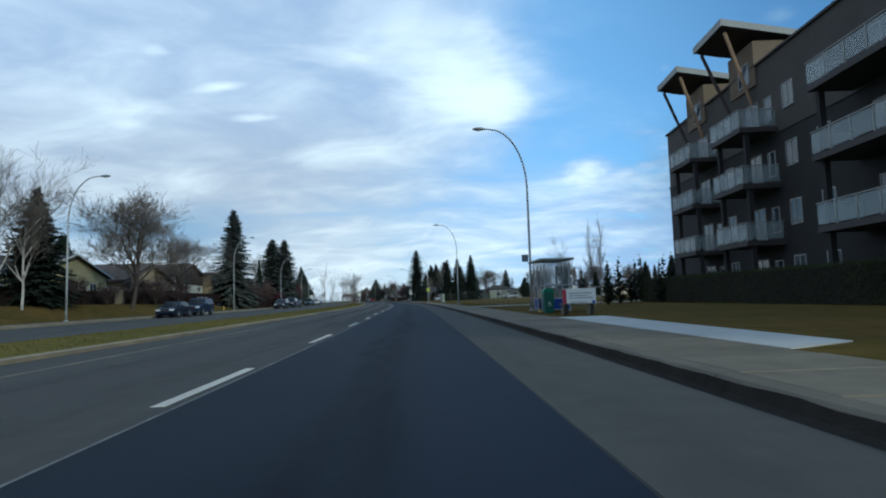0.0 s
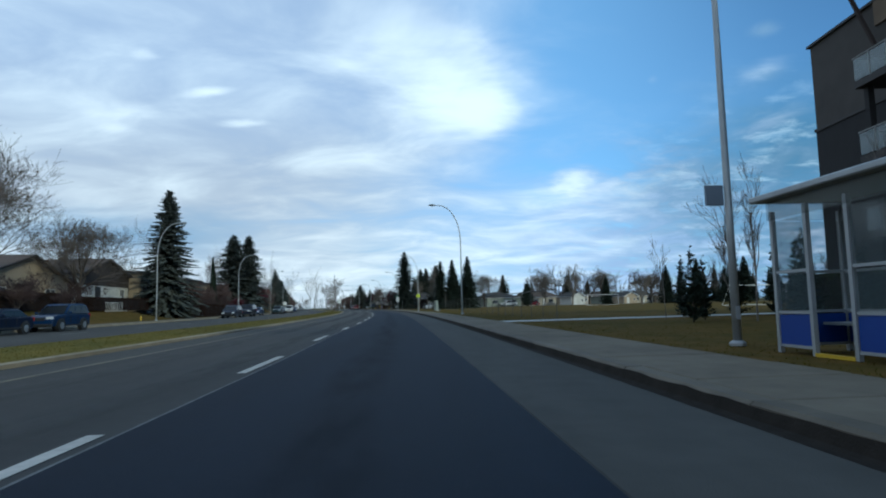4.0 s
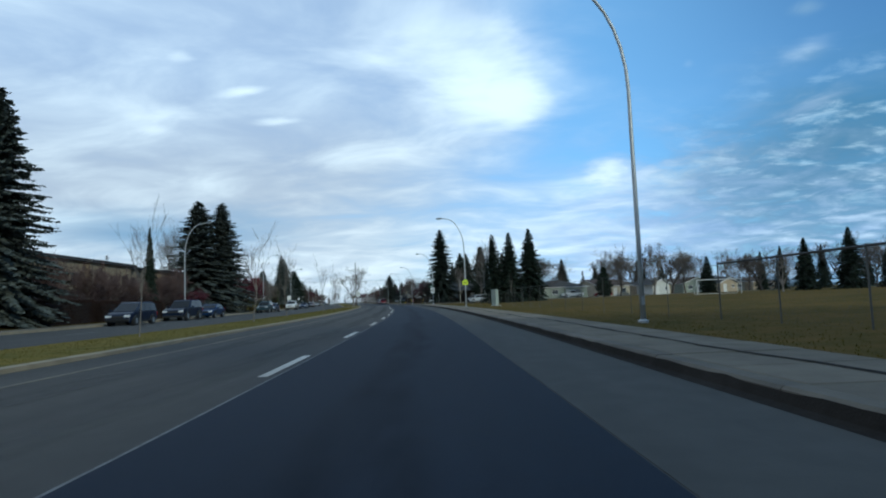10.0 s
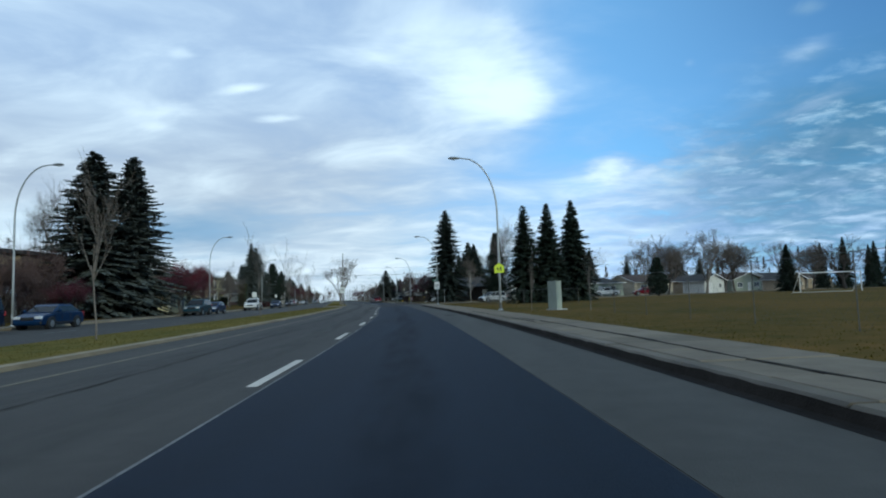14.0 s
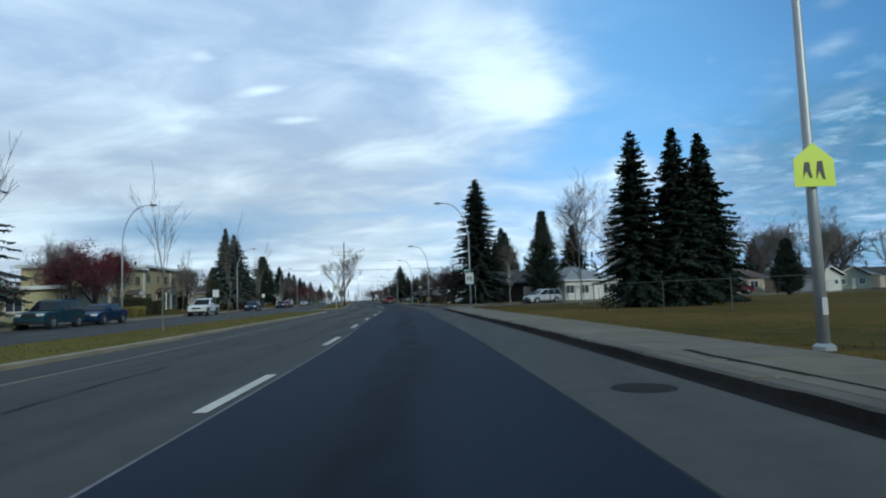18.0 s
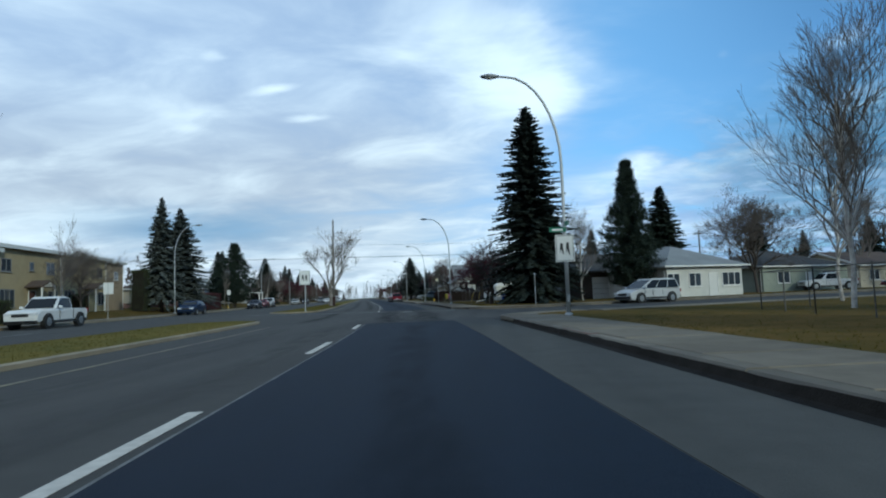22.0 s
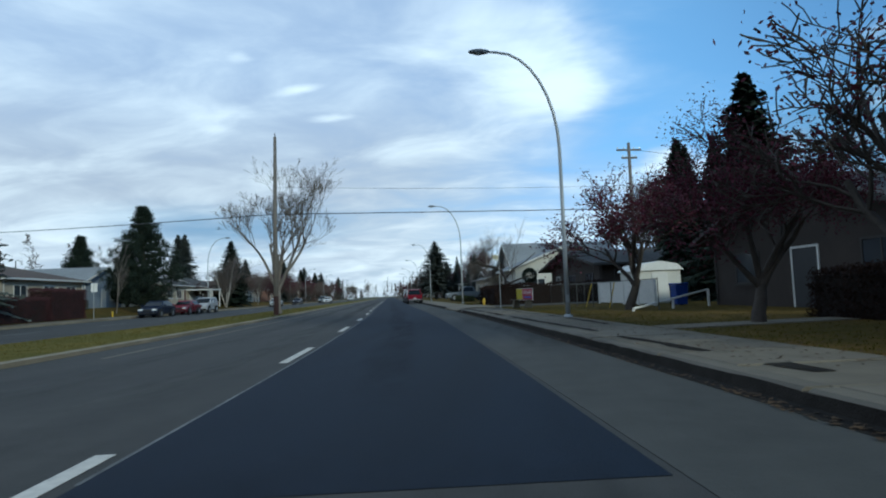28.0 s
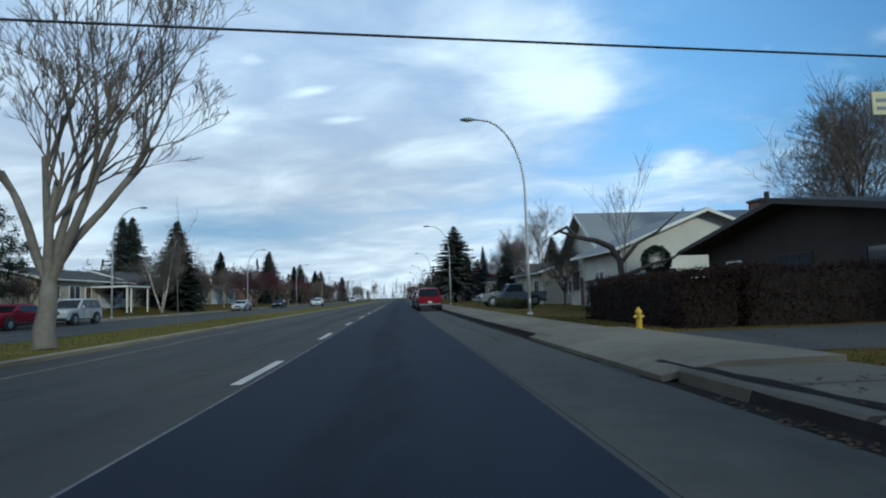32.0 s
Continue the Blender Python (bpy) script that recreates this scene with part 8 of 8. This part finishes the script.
# ---------------------------------------------------------------- fences and goals
def chain_fence(pts, h, label, gap=2.7, cell=0.30, rail=0.016, post=0.022):
    """Posts, rails and an open wire mesh along a line of (s, o) places."""
    p = [W(s, o, 0.12) for s, o in pts]
    t = thing("chain_link_fence", label, "fence")
    bmw = ([], [])
    for a, b in zip(p, p[1:]):
        n = max(1, round((b - a).length / gap))
        for k in range(n + 1):
            q = a.lerp(b, k / n)
            part("post", tube([q, q + Vector((0, 0, h + 0.05))], post, 6), FENCE_STEEL, t)
        part("top_rail", tube([a + Vector((0, 0, h)), b + Vector((0, 0, h))], rail, 6), FENCE_STEEL if rail < 0.02 else DARK_TRIM, t)
        d = (b - a).normalized()
        ln = (b - a).length
        m = int(ln / cell)
        for k in range(m):
            for sg in (1, -1):
                x0 = k * cell
                x1 = x0 + sg * h
                f = 1.0
                if x1 > ln:
                    f = (ln - x0) / h
                if x1 < 0:
                    f = x0 / h
                u, v = a + d * x0, a + d * (x0 + sg * h * f) + Vector((0, 0, h * f))
                i = len(bmw[0])
                w_ = d * 0.0022
                bmw[0].extend((u - w_, u + w_, v + w_, v - w_))
                bmw[1].append((i, i + 1, i + 2, i + 3))
    me = raw("wire_mesh", bmw[0], bmw[1], FENCE_STEEL)
    ob = part("wire_mesh", me, None, t)
    ob["kind"] = "stuff"
    return t


chain_fence(((54, 11.1), (78, 11.1)), 1.66, "long chain-link fence with a dark top rail beside the playing field", 3.0, 0.30, 0.028)
chain_fence(((78, 11.1), (118, 11.3)), 1.62, "long chain-link fence along the playing field", 3.6, 0.30, 0.008, 0.014)
chain_fence(((138.5, 17.2), (145.6, 11.8), (163.0, 13.4), (167.5, 14.6)), 1.35, "galvanised chain-link fence before the spruces")
chain_fence(((167.5, 14.6), (172, 27.0), (180, 52)), 1.35, "galvanised chain-link fence along the side street")
chain_fence(((213.0, 12.2), (226.0, 11.4)), 1.25, "chain-link garden fence beside the pavement", 2.2, 0.22)
chain_fence(((226.0, 11.4), (226.6, 18.0)), 1.25, "chain-link garden fence along the driveway", 2.2, 0.22)

wf = thing("garden_fence", "white vinyl panel fence around a back garden", "fence", M(217.9, 14.3, 0.14))
for k in range(5):
    part("post", boxes((-0.06, k * 2.0 - 0.06, 0, 0.06, k * 2.0 + 0.06, 1.32)), TRIM_WHITE, wf)
    if k < 4:
        for j in range(9):
            y = k * 2.0 + 0.08 + j * 0.205
            part("board", boxes((-0.015, y, 0.08, 0.015, y + 0.19, 1.18)), TRIM_WHITE, wf)
        part("rail", boxes((-0.035, k * 2.0 + 0.063, 1.183, 0.035, k * 2.0 + 1.937, 1.26)), TRIM_WHITE, wf)
shd = thing("garden_shed", "small white garden shed with a rounded pale roof", "shed", M(222.8, 16.3, 0.14))
part("wall", boxes((-1.2, -1.3, 0, 1.2, 1.3, 1.8)), STUCCO_W, shd)
part("roof", prism([(-1.35, 1.803), (1.35, 1.803), (1.0, 2.15), (0, 2.32), (-1.0, 2.15)], -1.42, 1.42, "y"), TRIM_WHITE, shd)
part("door", boxes((-0.45, -1.34, 0.05, 0.45, -1.303, 1.7)), DOOR_WHITE, shd)
gl = thing("garden_rail", "low white painted rail sloping along a garden walk", "rail", M(212.4, 10.9, 0.14))
part("rail", tube([(0.0, 0.0, 0.10), (4.4, 2.6, 0.72)], 0.045, 6), TRIM_WHITE, gl)
for x, y, z in ((0.0, 0.0, 0.09), (2.2, 1.3, 0.38), (4.4, 2.6, 0.69)):
    part("post", boxes((x - 0.04, y - 0.04, 0, x + 0.04, y + 0.04, z)), TRIM_WHITE, gl)
for i, (s, o, tilt) in enumerate(((219.5, 11.4, 0.30), (217.6, 11.9, 0.26))):
    y_ = thing("guy_marker", "yellow plastic guy wire marker leaning by the fence", "guy marker", M(s, o, 0.14), "guy markers")
    part("sleeve", tube([(0, 0, 0.0), (tilt * 1.26, 0.08, 1.2)], 0.026, 8), HYDRANT_Y, y_)
    part("wire", tube([(tilt * 1.26, 0.08, 1.2), (tilt * 7.5, 3.0, 6.5)], 0.008, 4), DARK_TRIM, y_)
for i, (s, o, pm2, lb, hh) in enumerate(((216.9, 15.0, BLUE_PANEL, "blue plastic wheeled bin beside the house", 1.05), (217.6, 15.3, BLACK_PAINT, "black plastic wheeled bin beside the house", 1.05))):
    wb = thing("wheeled_bin", lb, "bin", M(s, o, 0.14), "wheeled bins")
    part("body", prism([(-0.24, 0.06), (0.24, 0.06), (0.30, hh - 0.1), (-0.30, hh - 0.1)], -0.30, 0.30, "y", 0.02), pm2, wb)
    part("lid", boxes((-0.32, -0.33, hh - 0.097, 0.32, 0.33, hh), bevel=0.02), pm2, wb)
    for x in (-0.22, 0.22):
        part("wheel", tube([(x - 0.03, 0.28, 0.09), (x + 0.03, 0.28, 0.09)], 0.09, 10), RUBBER, wb)


def goal(s, o, label, turn=0.0):
    g_ = thing("football_goal", label, "goal", M(s, o, 0.13, turn), "football goals")
    for x in (-3.66, 3.66):
        part("post", tube([(x, 0, 0), (x, 0, 2.44)], 0.06, 8), TRIM_WHITE, g_)
        part("back_stay", tube([(x, 0, 2.40), (x, 1.9, 0.03)], 0.035, 6), TRIM_WHITE, g_)
    part("crossbar", tube([(-3.72, 0, 2.44), (3.72, 0, 2.44)], 0.06, 8), TRIM_WHITE, g_)
    part("ground_bar", tube([(-3.66, 1.9, 0.04), (3.66, 1.9, 0.04)], 0.035, 6), TRIM_WHITE, g_)


goal(157.4, 55.9, "white steel football goal frame on the playing field", -10)
goal(90.8, 46.9, "white steel football goal frame near the footpath", 0)

# ---------------------------------------------------------------- pieces last: kerb lengths, paving slabs, grass
slab_me = mesh_of("paving_slab", boxes((-0.945, -0.735, -0.1, 0.945, 0.735, 0.0), bevel=0.012), CONCRETE)
kerb_me = mesh_of("kerb_length", prism([(-0.13, -0.22), (0.13, -0.22), (0.13, 0.0), (-0.09, 0.0), (-0.13, -0.03)], -1.49, 1.49, "y"), KERB)
rnd_ = random.Random(12)


def lay(me, nm, parent, s0, s1, step_, o, z, skip=()):
    s = s0
    while s < s1:
        if not any(a < s < b for a, b in skip):
            ob = new(nm, me)
            ob.parent = parent
            ob.matrix_basis = M(s + step_ / 2, o, z + rnd_.uniform(-0.006, 0.006), rnd_.uniform(-0.15, 0.15))
        s += step_


lay(slab_me, "paving_slab", pave, -15, 169, 1.5, 6.82, 0.162)
lay(slab_me, "paving_slab", pave, 192.2, 311, 1.5, 6.82, 0.162, ((225, 231.5),))
lay(kerb_me, "kerb_length", kerb_near, -15, 168.0, 3.0, 5.73, 0.158)
lay(kerb_me, "kerb_length", kerb_near, 192.2, 311, 3.0, 5.73, 0.158, ((224, 231),))
part("infill", ribbon(168.0, 170.5, 5.6, 7.77, 0.155, 0.12), CONCRETE, pave)
part("infill", ribbon(191.3, 192.25, 5.6, 7.77, 0.157, 0.16), CONCRETE, pave)


def grass_tufts(name, areas, seed, label):
    g = np.random.default_rng(seed)
    C, U, V = [], [], []
    for s0, s1, o0, o1, n in areas:
        s = g.uniform(s0, s1, n)
        o = g.uniform(o0, o1, n) if o0 < 0 else o0 + np.minimum(g.exponential(2.2, n), 9.0)
        hgt = g.uniform(0.010, 0.030, n)
        for i in range(n):
            p = W(s[i], o[i], 0.14 if o0 > 0 else 0.108)
            C.append((p.x, p.y, p.z + hgt[i] * 0.5))
        lean = g.normal(0, 0.35, (n, 2))
        U.append(np.stack([lean[:, 0] * hgt, lean[:, 1] * hgt, hgt * 0.9], 1))
        a = g.uniform(0, 6.283, n)
        V.append(np.stack([np.cos(a) * 0.011, np.sin(a) * 0.011, 0 * a], 1))
    ob = new(name, quads_mesh(name, np.array(C), np.concatenate(U), np.concatenate(V), GRASS_BLADE))
    return tagged(ob, label, "grass", kind="stuff")


grass_tufts("grass", ((4, 178, -9.3, -5.6, 26000), (199, 260, -9.3, -5.6, 12000), (22, 167, 7.85, 11.5, 14000), (193, 245, 7.85, 11.5, 14000)), 3, "short brown and green autumn grass along the verges")


def fallen_leaves(n, areas, seed):
    g = np.random.default_rng(seed)
    C = []
    for s0, s1, o0, o1, z in areas:
        for s, o in zip(g.uniform(s0, s1, n), g.uniform(o0, o1, n)):
            C.append(W(s, o, z))
    C = np.array(C)
    a = g.uniform(0, 6.283, len(C))
    U = np.stack([np.cos(a), np.sin(a), g.uniform(-0.2, 0.2, len(C))], 1) * 0.035
    V = np.stack([-np.sin(a), np.cos(a), g.uniform(-0.2, 0.2, len(C))], 1) * 0.022
    ob = new("fallen_leaves", quads_mesh("fallen_leaves", C, U, V, leaf_mat("fallen_leaf", (0.05, 0.032, 0.02), (0.10, 0.066, 0.038))))
    return tagged(ob, "dry brown fallen leaves along the gutter and pavement", "leaves", kind="stuff")


fallen_leaves(1100, ((194, 224, 5.3, 5.6, 0.02), (196, 224, 5.9, 8.1, 0.172), (196, 240, 8.1, 12, 0.17)), 5)
